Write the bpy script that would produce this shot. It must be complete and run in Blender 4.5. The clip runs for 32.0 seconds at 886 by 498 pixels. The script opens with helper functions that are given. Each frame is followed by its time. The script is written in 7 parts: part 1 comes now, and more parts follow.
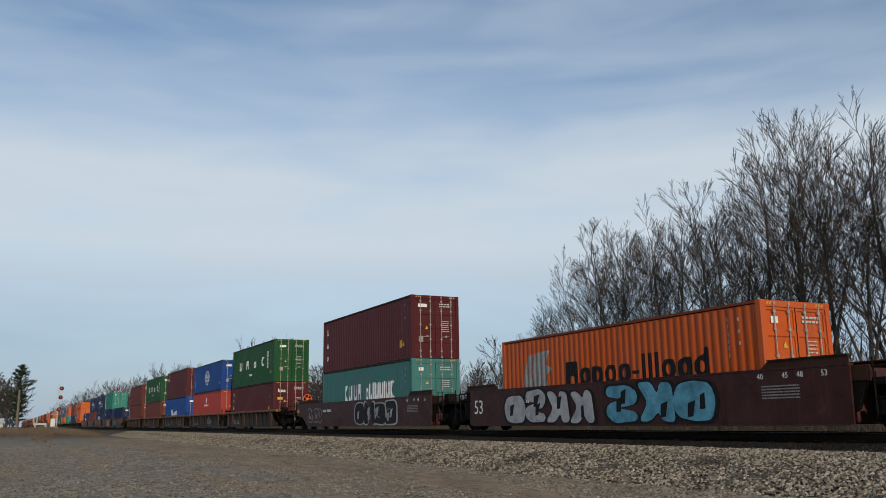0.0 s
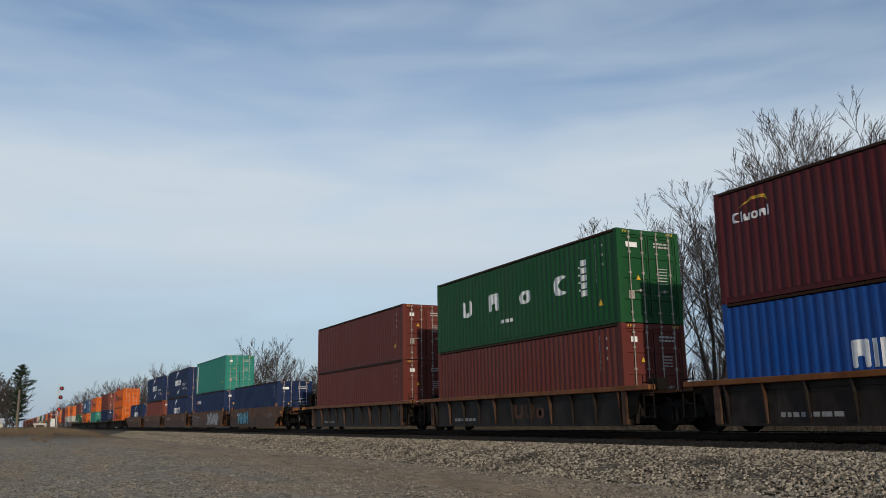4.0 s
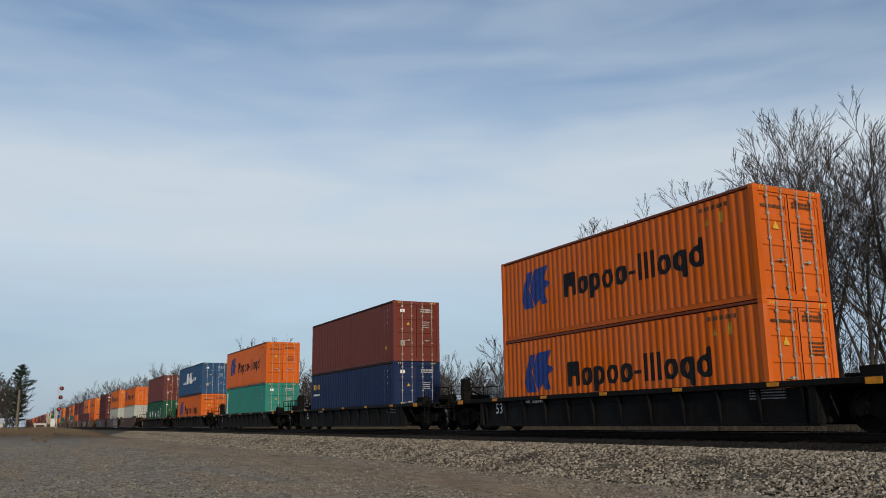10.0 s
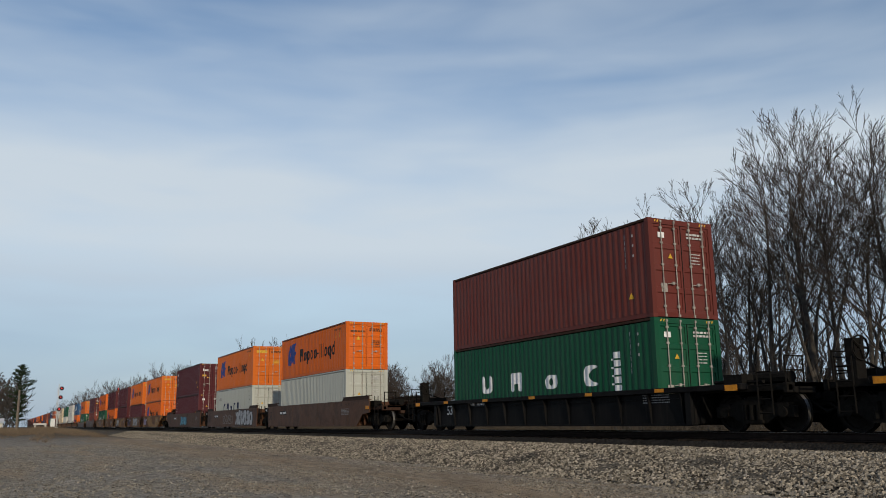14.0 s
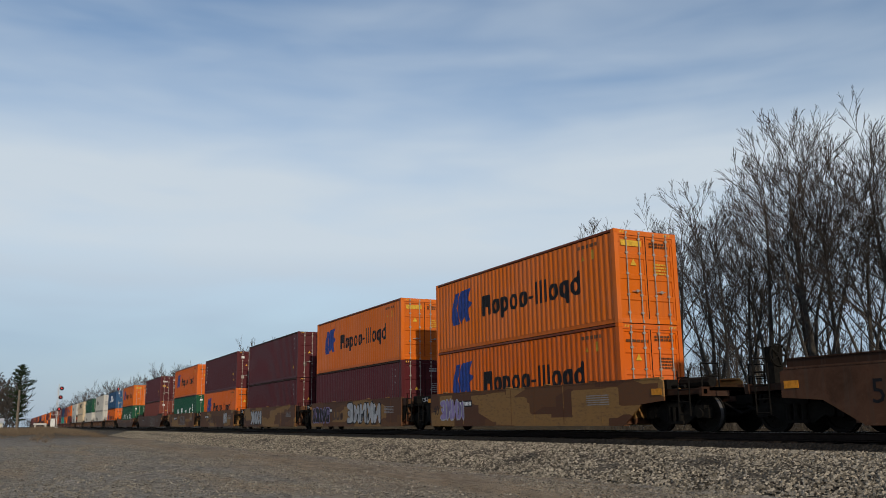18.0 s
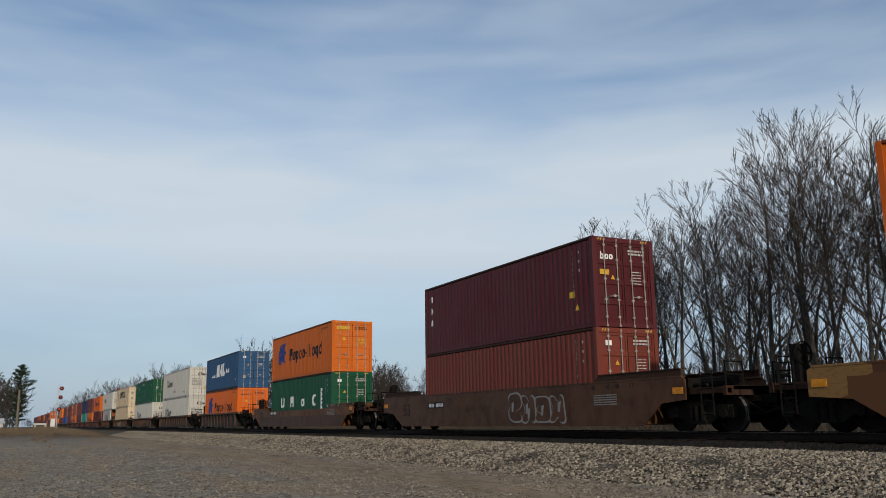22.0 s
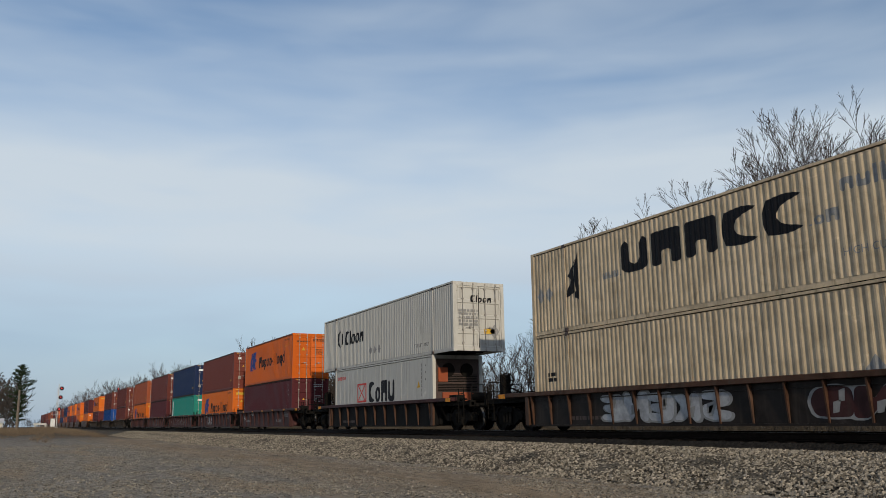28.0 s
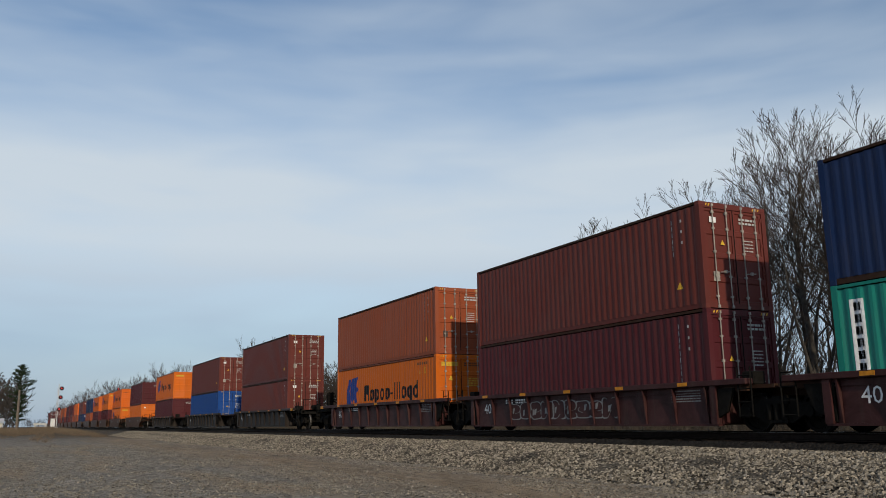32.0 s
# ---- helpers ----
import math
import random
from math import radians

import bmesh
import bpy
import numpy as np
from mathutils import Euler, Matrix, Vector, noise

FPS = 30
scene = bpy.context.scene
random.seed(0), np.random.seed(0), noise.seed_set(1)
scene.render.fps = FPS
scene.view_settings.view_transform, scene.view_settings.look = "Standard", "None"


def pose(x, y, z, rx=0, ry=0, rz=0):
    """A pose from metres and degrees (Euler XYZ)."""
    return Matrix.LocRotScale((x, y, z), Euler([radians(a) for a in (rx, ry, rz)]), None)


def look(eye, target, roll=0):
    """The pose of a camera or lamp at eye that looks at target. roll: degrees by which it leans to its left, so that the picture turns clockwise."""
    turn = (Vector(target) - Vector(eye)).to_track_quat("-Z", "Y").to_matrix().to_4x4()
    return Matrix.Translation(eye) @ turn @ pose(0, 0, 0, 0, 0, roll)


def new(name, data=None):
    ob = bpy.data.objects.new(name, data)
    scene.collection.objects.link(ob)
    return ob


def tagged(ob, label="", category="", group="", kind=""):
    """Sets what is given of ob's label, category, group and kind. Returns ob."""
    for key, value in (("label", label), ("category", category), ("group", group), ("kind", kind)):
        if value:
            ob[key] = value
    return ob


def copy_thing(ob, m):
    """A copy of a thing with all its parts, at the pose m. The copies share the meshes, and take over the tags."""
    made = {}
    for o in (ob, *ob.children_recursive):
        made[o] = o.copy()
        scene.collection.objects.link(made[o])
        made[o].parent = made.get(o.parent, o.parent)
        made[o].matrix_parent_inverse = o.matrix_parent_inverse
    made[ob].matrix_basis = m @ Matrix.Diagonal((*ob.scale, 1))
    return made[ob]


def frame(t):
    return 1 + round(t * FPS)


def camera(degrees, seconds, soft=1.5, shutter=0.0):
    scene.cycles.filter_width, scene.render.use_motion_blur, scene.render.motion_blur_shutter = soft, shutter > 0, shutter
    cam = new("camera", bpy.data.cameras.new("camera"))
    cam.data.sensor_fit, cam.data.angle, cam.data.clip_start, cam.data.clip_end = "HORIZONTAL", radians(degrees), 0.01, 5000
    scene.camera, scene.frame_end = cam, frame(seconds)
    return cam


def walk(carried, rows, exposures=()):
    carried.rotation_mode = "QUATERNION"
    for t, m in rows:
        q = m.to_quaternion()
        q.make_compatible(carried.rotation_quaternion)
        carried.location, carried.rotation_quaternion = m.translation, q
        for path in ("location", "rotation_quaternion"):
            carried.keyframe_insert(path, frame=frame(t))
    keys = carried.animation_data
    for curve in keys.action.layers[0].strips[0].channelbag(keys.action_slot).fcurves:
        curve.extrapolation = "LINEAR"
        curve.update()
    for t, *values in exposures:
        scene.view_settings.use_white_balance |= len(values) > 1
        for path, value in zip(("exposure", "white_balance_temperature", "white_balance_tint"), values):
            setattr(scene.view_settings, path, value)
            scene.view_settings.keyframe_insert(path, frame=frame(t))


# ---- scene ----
# camera: stands still beside the track
cam = camera(55.26, 32.0, soft=0.5)
EYE = Vector((0.0, 0.0, 0.385))
AIM = Vector((0.4448, 0.8733, 0.1990))
walk(cam, [(0.0, look(EYE, EYE + AIM * 50, -0.815)), (32.0, look(EYE, EYE + AIM * 50, -0.815))], exposures=[(0.0, 0.0), (32.0, 0.0)])

TRACK_X = 17.30          # centre line of the track
SPEED = 21.289


def travel(t):
    """Metres that the train has run at t seconds."""
    return SPEED * t - 0.0036 * t * (t - 32.0)


# ---- light ----
SUN_DIR = Vector((-0.78, -3.8, 1.5)).normalized()     # towards the sun
SUN_EL = math.asin(SUN_DIR.z)
SUN_AZ = math.atan2(SUN_DIR.x, SUN_DIR.y)
sun = new("sun", bpy.data.lights.new("sun", "SUN"))
sun.data.energy, sun.data.angle, sun.data.color = 3.0, radians(0.9), (1.0, 0.86, 0.66)
sun.matrix_world = look((0, 0, 60), Vector((0, 0, 60)) - SUN_DIR)

world = bpy.data.worlds.new("world")
scene.world = world
world.use_nodes = True
wn, wl = world.node_tree.nodes, world.node_tree.links
wn.clear()


def wnode(kind):
    return wn.new(kind)


def wmath(op, a, b=None):
    n = wn.new("ShaderNodeMath")
    n.operation = op
    for i, v in enumerate((a, b)):
        if v is None:
            continue
        if isinstance(v, (int, float)):
            n.inputs[i].default_value = v
        else:
            wl.new(v, n.inputs[i])
    return n.outputs[0]


sky = wnode("ShaderNodeTexSky")
sky.sky_type, sky.sun_disc, sky.sun_elevation, sky.sun_rotation = "NISHITA", False, SUN_EL, SUN_AZ
sky.air_density, sky.dust_density, sky.ozone_density = 1.0, 0.6, 1.6
tc = wnode("ShaderNodeTexCoord")
sep = wnode("ShaderNodeSeparateXYZ")
wl.new(tc.outputs["Generated"], sep.inputs[0])
comb = wnode("ShaderNodeCombineXYZ")     # thin cloud in long level bands
wl.new(wmath("MULTIPLY", sep.outputs[0], 2.0), comb.inputs[0])
wl.new(wmath("MULTIPLY", sep.outputs[1], 2.0), comb.inputs[1])
wl.new(wmath("MULTIPLY", sep.outputs[2], 9.0), comb.inputs[2])
rot = wnode("ShaderNodeMapping")
rot.inputs["Rotation"].default_value = (0, 0, radians(27))
rot.inputs["Scale"].default_value = (1.0, 1.0, 1.0)
rot.inputs["Location"].default_value = (3.1, 7.4, 0)
wl.new(comb.outputs[0], rot.inputs[0])
cl1 = wnode("ShaderNodeTexNoise")
cl1.inputs["Scale"].default_value, cl1.inputs["Detail"].default_value = 1.1, 3.0
cl1.inputs["Roughness"].default_value, cl1.inputs["Distortion"].default_value = 0.50, 0.5
wl.new(rot.outputs[0], cl1.inputs["Vector"])
band = wnode("ShaderNodeValToRGB")      # how much thin cloud stands at each height over the horizon
band.color_ramp.interpolation = "B_SPLINE"
els = band.color_ramp.elements
els[0].position, els[0].color = 0.0, (0.90, 0.90, 0.90, 1)
els[1].position, els[1].color = 1.0, (-0.15, -0.15, -0.15, 1)
for p, v in ((0.09, 0.80), (0.15, 0.82), (0.23, 0.86), (0.29, 0.86), (0.335, 0.44), (0.42, 0.12), (0.60, -0.04)):
    e = els.new(p)
    e.color = (v, v, v, 1)
wl.new(sep.outputs[2], band.inputs[0])
cl2 = wnode("ShaderNodeTexNoise")       # smaller gaps and wisps in the cloud
cl2.inputs["Scale"].default_value, cl2.inputs["Detail"].default_value = 2.6, 3.5
cl2.inputs["Roughness"].default_value, cl2.inputs["Distortion"].default_value = 0.45, 0.3
wl.new(rot.outputs[0], cl2.inputs["Vector"])
wisp = wmath("MULTIPLY", wmath("SUBTRACT", cl2.outputs[0], 0.5), wmath("MINIMUM", 0.60, wmath("MULTIPLY", sep.outputs[2], 3.0)))
cover = wmath("ADD", band.outputs[0], wmath("MULTIPLY", wmath("SUBTRACT", cl1.outputs[0], 0.5), wmath("MINIMUM", 0.85, wmath("ADD", 0.3, wmath("MULTIPLY", sep.outputs[2], 4.0)))))
cover = wmath("MINIMUM", wmath("MAXIMUM", wmath("ADD", cover, wisp), 0.04), 0.94)
mixc = wnode("ShaderNodeMix")
mixc.data_type = "RGBA"
wl.new(cover, mixc.inputs[0])
skyb = wnode("ShaderNodeVectorMath")
skyb.operation = "SCALE"
wl.new(sky.outputs[0], skyb.inputs[0])
skyb.inputs["Scale"].default_value = 1.10
wl.new(skyb.outputs[0], mixc.inputs[6])
tint = wnode("ShaderNodeValToRGB")      # haze low over the ground, brighter cloud above it
te = tint.color_ramp.elements
te[0].position, te[0].color = 0.0, (0.325, 0.432, 0.570, 1)
te[1].position, te[1].color = 0.20, (0.615, 0.692, 0.762, 1)
te.new(0.09).color = (0.355, 0.470, 0.615, 1)
wl.new(sep.outputs[2], tint.inputs[0])
tsc = wnode("ShaderNodeVectorMath")
tsc.operation = "SCALE"
wl.new(tint.outputs[0], tsc.inputs[0])
tsc.inputs["Scale"].default_value = 8.8
wl.new(tsc.outputs[0], mixc.inputs[7])
bgn = wnode("ShaderNodeBackground")
bgn.inputs[1].default_value = 0.11
wl.new(mixc.outputs[2], bgn.inputs[0])
wout = wnode("ShaderNodeOutputWorld")
wl.new(bgn.outputs[0], wout.inputs[0])


# ---- materials ----
def mat_base(name, rough=0.6, metal=0.0):
    m = bpy.data.materials.new(name)
    m.use_nodes = True
    n, l = m.node_tree.nodes, m.node_tree.links
    b = n["Principled BSDF"]
    b.inputs["Roughness"].default_value, b.inputs["Metallic"].default_value = rough, metal
    b.inputs["Specular IOR Level"].default_value = 0.12 if metal == 0.0 else 0.4
    return m, n, l, b


def mk(n, l, kind, ins=None, operation="", distance="", use_clamp=False):
    x = n.new(kind)
    if operation:
        x.operation = operation
    if distance:
        x.distance = distance
    if use_clamp:
        x.use_clamp = True
    for k, v in (ins or {}).items():
        if hasattr(v, "is_linked"):
            l.new(v, x.inputs[k])
        else:
            x.inputs[k].default_value = v
    return x


def mixrgb(n, l, fac, a, b, mode="MIX"):
    x = n.new("ShaderNodeMix")
    x.data_type, x.blend_type = "RGBA", mode
    for i, v in ((0, fac), (6, a), (7, b)):
        if hasattr(v, "is_linked"):
            l.new(v, x.inputs[i])
        else:
            x.inputs[i].default_value = v if isinstance(v, float) else (*v[:3], 1)
    return x.outputs[2]


def ramp(n, l, fac, lo, hi):
    x = n.new("ShaderNodeMapRange")
    x.inputs[1].default_value, x.inputs[2].default_value = lo, hi
    l.new(fac, x.inputs[0])
    return x.outputs[0]


def coords(n, l, scale=(1, 1, 1), rand=40.0):
    """Object coordinates, shifted by a random step from object to object."""
    t = mk(n, l, "ShaderNodeTexCoord")
    o = mk(n, l, "ShaderNodeObjectInfo")
    s = mk(n, l, "ShaderNodeMath", {0: o.outputs["Random"], 1: rand}, operation="MULTIPLY")
    v = mk(n, l, "ShaderNodeVectorMath", {0: t.outputs["Object"], 1: s.outputs[0]}, operation="ADD")
    q = mk(n, l, "ShaderNodeMapping", {0: v.outputs[0], "Scale": scale})
    return q.outputs[0], o.outputs["Random"]


def paint(name, rgb, rough=0.5, rust=0.35, fade=0.25, rustcol=(0.10, 0.035, 0.015), stain=0.0):
    """Weathered enamel on steel: faded patches, dirt runs, rust specks."""
    m, n, l, b = mat_base(name, rough)
    v, rnd = coords(n, l)
    big = mk(n, l, "ShaderNodeTexNoise", {"Vector": v, "Scale": 0.55, "Detail": 5.0, "Roughness": 0.6})
    vs, _ = coords(n, l, (3.0, 3.0, 0.22))
    runs = mk(n, l, "ShaderNodeTexNoise", {"Vector": vs, "Scale": 2.2, "Detail": 6.0, "Roughness": 0.65})
    fine = mk(n, l, "ShaderNodeTexNoise", {"Vector": v, "Scale": 11.0, "Detail": 5.0, "Roughness": 0.7})
    pale = tuple(c * 0.88 + 0.12 * (sum(rgb) / 3) + 0.008 for c in rgb)
    dark = tuple(c * 0.72 for c in rgb)
    c = mixrgb(n, l, ramp(n, l, big.outputs[0], 0.35, 0.72), rgb, pale)
    c = mixrgb(n, l, ramp(n, l, rnd, 0.0, 1.6), c, dark)
    if stain:
        blot = mk(n, l, "ShaderNodeTexNoise", {"Vector": v, "Scale": 1.3, "Detail": 7.0, "Roughness": 0.7, "Distortion": 0.6})
        c = mixrgb(n, l, ramp(n, l, blot.outputs[0], 0.46, 0.66), c, tuple(x * (1 - stain) for x in rgb))
        c = mixrgb(n, l, ramp(n, l, blot.outputs[0], 0.40, 0.28), c, tuple(x * (1 + 0.8 * stain) + 0.01 for x in rgb))
    dirt = mk(n, l, "ShaderNodeMath", {0: ramp(n, l, runs.outputs[0], 0.52, 0.80), 1: fade * 1.3}, operation="MULTIPLY")
    c = mixrgb(n, l, dirt.outputs[0], c, (0.055, 0.045, 0.036))
    spots = mk(n, l, "ShaderNodeMath", {0: ramp(n, l, fine.outputs[0], 0.64, 0.76), 1: ramp(n, l, runs.outputs[0], 0.45, 0.7)}, operation="MULTIPLY")
    spots = mk(n, l, "ShaderNodeMath", {0: spots.outputs[0], 1: rust}, operation="MULTIPLY", use_clamp=True)
    c = mixrgb(n, l, spots.outputs[0], c, rustcol)
    l.new(c, b.inputs["Base Color"])
    l.new(ramp(n, l, fine.outputs[0], -1.6, 2.6), b.inputs["Roughness"])
    bp = mk(n, l, "ShaderNodeBump", {"Strength": 0.12, "Distance": 0.01, "Height": fine.outputs[0]})
    l.new(bp.outputs[0], b.inputs["Normal"])
    return m


def plain(name, rgb, rough=0.6, metal=0.0, var=0.25, scale=6.0):
    m, n, l, b = mat_base(name, rough, metal)
    v, rnd = coords(n, l)
    a = mk(n, l, "ShaderNodeTexNoise", {"Vector": v, "Scale": scale, "Detail": 5.0, "Roughness": 0.65})
    c = mixrgb(n, l, ramp(n, l, a.outputs[0], 0.3, 0.7), tuple(x * (1 - var) for x in rgb), tuple(min(1, x * (1 + var)) for x in rgb))
    l.new(c, b.inputs["Base Color"])
    bp = mk(n, l, "ShaderNodeBump", {"Strength": 0.15, "Distance": 0.01, "Height": a.outputs[0]})
    l.new(bp.outputs[0], b.inputs["Normal"])
    return m


def glow(name, rgb, power):
    m, n, l, b = mat_base(name, 0.4)
    b.inputs["Base Color"].default_value = (*rgb, 1)
    b.inputs["Emission Color"].default_value = (*rgb, 1)
    b.inputs["Emission Strength"].default_value = power
    return m


def camo(name):
    """Tan and brown patch repair paint on a car side."""
    m, n, l, b = mat_base(name, 0.6)
    v, rnd = coords(n, l, (0.35, 0.35, 1.1))
    vo = mk(n, l, "ShaderNodeTexVoronoi", {"Vector": v, "Scale": 1.5}, distance="CHEBYCHEV")
    fine = mk(n, l, "ShaderNodeTexNoise", {"Vector": v, "Scale": 16.0, "Detail": 6.0, "Roughness": 0.7})
    sp = mk(n, l, "ShaderNodeSeparateColor", {0: vo.outputs["Color"]})
    c = mixrgb(n, l, ramp(n, l, sp.outputs[0], 0.50, 0.52), (0.105, 0.046, 0.020), (0.215, 0.118, 0.042))
    c = mixrgb(n, l, ramp(n, l, sp.outputs[1], 0.74, 0.76), c, (0.080, 0.034, 0.018))
    c = mixrgb(n, l, ramp(n, l, fine.outputs[0], 0.50, 0.80), c, (0.07, 0.045, 0.03))
    l.new(c, b.inputs["Base Color"])
    bp = mk(n, l, "ShaderNodeBump", {"Strength": 0.15, "Distance": 0.01, "Height": fine.outputs[0]})
    l.new(bp.outputs[0], b.inputs["Normal"])
    return m


M = {
    "orange": paint("paint_orange", (0.58, 0.108, 0.003), 0.45, 0.45),
    "orangered": paint("paint_red_orange", (0.46, 0.082, 0.014), 0.5, 0.6, 0.4),
    "amber": paint("paint_amber", (0.58, 0.122, 0.004), 0.45, 0.45),
    "rustred": paint("paint_rust_red", (0.150, 0.032, 0.021), 0.5, 0.4),
    "brown": paint("paint_red_brown", (0.118, 0.026, 0.02), 0.5, 0.4),
    "maroon": paint("paint_maroon", (0.076, 0.012, 0.016), 0.5, 0.35),
    "red": paint("paint_red", (0.34, 0.036, 0.026), 0.45, 0.3),
    "terracotta": paint("paint_terracotta", (0.27, 0.06, 0.02), 0.5, 0.5),
    "green": paint("paint_green", (0.008, 0.068, 0.021), 0.45, 0.3),
    "deepgreen": paint("paint_deep_green", (0.005, 0.068, 0.034), 0.45, 0.25),
    "teal": paint("paint_teal", (0.020, 0.205, 0.165), 0.45, 0.4),
    "seagreen": paint("paint_sea_green", (0.01, 0.215, 0.17), 0.45, 0.35),
    "green_tall": paint("paint_grey_green", (0.045, 0.165, 0.16), 0.5, 0.4),
    "navy": paint("paint_navy", (0.006, 0.020, 0.074), 0.4, 0.25),
    "blue": paint("paint_blue", (0.004, 0.052, 0.235), 0.4, 0.25),
    "steelblue": paint("paint_steel_blue", (0.018, 0.072, 0.17), 0.45, 0.3),
    "white": paint("paint_white", (0.49, 0.48, 0.445), 0.45, 0.5, 0.4, (0.16, 0.09, 0.05), stain=0.12),
    "grey": paint("paint_pale_grey", (0.41, 0.425, 0.385), 0.5, 0.4, 0.3, (0.16, 0.09, 0.05)),
    "cream": paint("paint_cream", (0.56, 0.445, 0.30), 0.55, 1.8, 0.7, (0.26, 0.10, 0.03), stain=0.34),
    "rustwell": paint("paint_rust_orange_car", (0.138, 0.053, 0.019), 0.65, 1.4, 0.9, stain=0.75),
    "brownwell": paint("paint_brown_car", (0.082, 0.035, 0.017), 0.65, 0.7, 0.45, stain=0.5),
    "maroonwell": paint("paint_maroon_car", (0.052, 0.018, 0.018), 0.65, 0.6, 0.4, stain=0.5),
    "darkwell": paint("paint_dark_car", (0.019, 0.014, 0.012), 0.7, 0.7, 0.4, stain=0.5),
    "blackwell": paint("paint_black_car", (0.0065, 0.0065, 0.007), 0.6, 0.4, 0.2),
    "camo": camo("paint_patched_tan_car"),
    "rusttop": paint("paint_rust_orange_chord", (0.18, 0.066, 0.020), 0.6, 0.6, 0.4, stain=0.5),
    "darkbrown": paint("dark_brown_paint", (0.040, 0.020, 0.013), 0.7, 0.8, 0.5),
    "railtop": paint("dark_orange_rail", (0.17, 0.036, 0.012), 0.6, 1.0, 0.7),
    "rustlow": paint("paint_rust_brown_lower_plate", (0.074, 0.036, 0.022), 0.7, 1.0, 0.8, stain=0.6),
    "iron": plain("dark_iron", (0.0095, 0.0088, 0.0080), 0.75, 0.0, 0.35, 9.0),
    "wheel": plain("worn_wheel_steel", (0.010, 0.009, 0.008), 0.7, 0.0, 0.3, 14.0),
    "tread": plain("worn_bright_tread", (0.10, 0.095, 0.09), 0.45, 0.5, 0.3, 7.0),
    "steel": plain("galvanised_steel", (0.27, 0.25, 0.225), 0.55, 0.1, 0.4, 5.0),
    "casting": plain("casting_steel", (0.055, 0.035, 0.03), 0.6, 0.1, 0.3, 20.0),
    "dark": plain("black_rubber", (0.012, 0.012, 0.012), 0.7, 0.0, 0.2),
    "ink": plain("black_lettering", (0.008, 0.008, 0.010), 0.55, 0.0, 0.3),
    "inkblue": plain("blue_lettering", (0.016, 0.038, 0.185), 0.5, 0.0, 0.35),
    "inknavy": plain("navy_lettering", (0.010, 0.018, 0.060), 0.55, 0.0, 0.3),
    "inkwhite": plain("white_lettering", (0.66, 0.67, 0.68), 0.55, 0.0, 0.16),
    "inkworn": plain("worn_white_lettering", (0.40, 0.40, 0.40), 0.6, 0.0, 0.4, 9.0),
    "inkred": plain("red_lettering", (0.52, 0.05, 0.04), 0.5, 0.0, 0.2),
    "inkgrey": plain("grey_lettering", (0.22, 0.22, 0.22), 0.55, 0.0, 0.2),
    "inksilver": plain("silver_paint", (0.30, 0.31, 0.33), 0.5, 0.1, 0.4, 2.5),
    "inkcyan": plain("pale_blue_paint", (0.075, 0.24, 0.34), 0.5, 0.0, 0.5, 2.0),
    "inkviolet": plain("violet_paint", (0.20, 0.16, 0.32), 0.5, 0.0, 0.35, 2.0),
    "yellow": plain("yellow_label", (0.50, 0.30, 0.035), 0.55, 0.0, 0.3, 9.0),
    "reflect": plain("orange_reflector", (0.50, 0.20, 0.018), 0.45, 0.0, 0.3, 9.0),
    "safety": plain("orange_safety_paint", (0.72, 0.13, 0.035), 0.5, 0.0, 0.25),
    "rail": plain("rail_steel", (0.020, 0.015, 0.013), 0.6, 0.3, 0.35, 7.0),
    "railhead": plain("polished_rail_head", (0.30, 0.29, 0.28), 0.3, 0.8, 0.15, 7.0),
    "tie": plain("creosoted_timber", (0.012, 0.010, 0.009), 0.85, 0.0, 0.4, 6.0),
    "bark": plain("grey_brown_bark", (0.062, 0.055, 0.048), 0.9, 0.0, 0.45, 3.0),
    "twig": plain("reddish_twigs", (0.044, 0.036, 0.031), 0.9, 0.0, 0.35, 3.0),
    "needle": plain("pine_needles", (0.020, 0.034, 0.016), 0.8, 0.0, 0.5, 1.5),
    "pole": plain("weathered_pole_wood", (0.15, 0.125, 0.10), 0.9, 0.0, 0.3, 5.0),
    "mast": plain("aluminium_paint", (0.50, 0.51, 0.51), 0.5, 0.2, 0.15),
    "concrete": plain("pale_concrete", (0.42, 0.41, 0.38), 0.85, 0.0, 0.2, 4.0),
    "redlight": glow("red_signal_lens", (1.0, 0.05, 0.05), 2.0),
    "weed": plain("dead_weeds", (0.055, 0.046, 0.036), 0.95, 0.0, 0.4, 2.0),
    "grass": plain("dry_grass", (0.132, 0.100, 0.070), 0.95, 0.0, 0.45, 2.0),
}


for k in ("iron", "wheel", "tie", "rail", "dark", "blackwell", "darkbrown"):
    M[k].node_tree.nodes["Principled BSDF"].inputs["Specular IOR Level"].default_value = 0.03


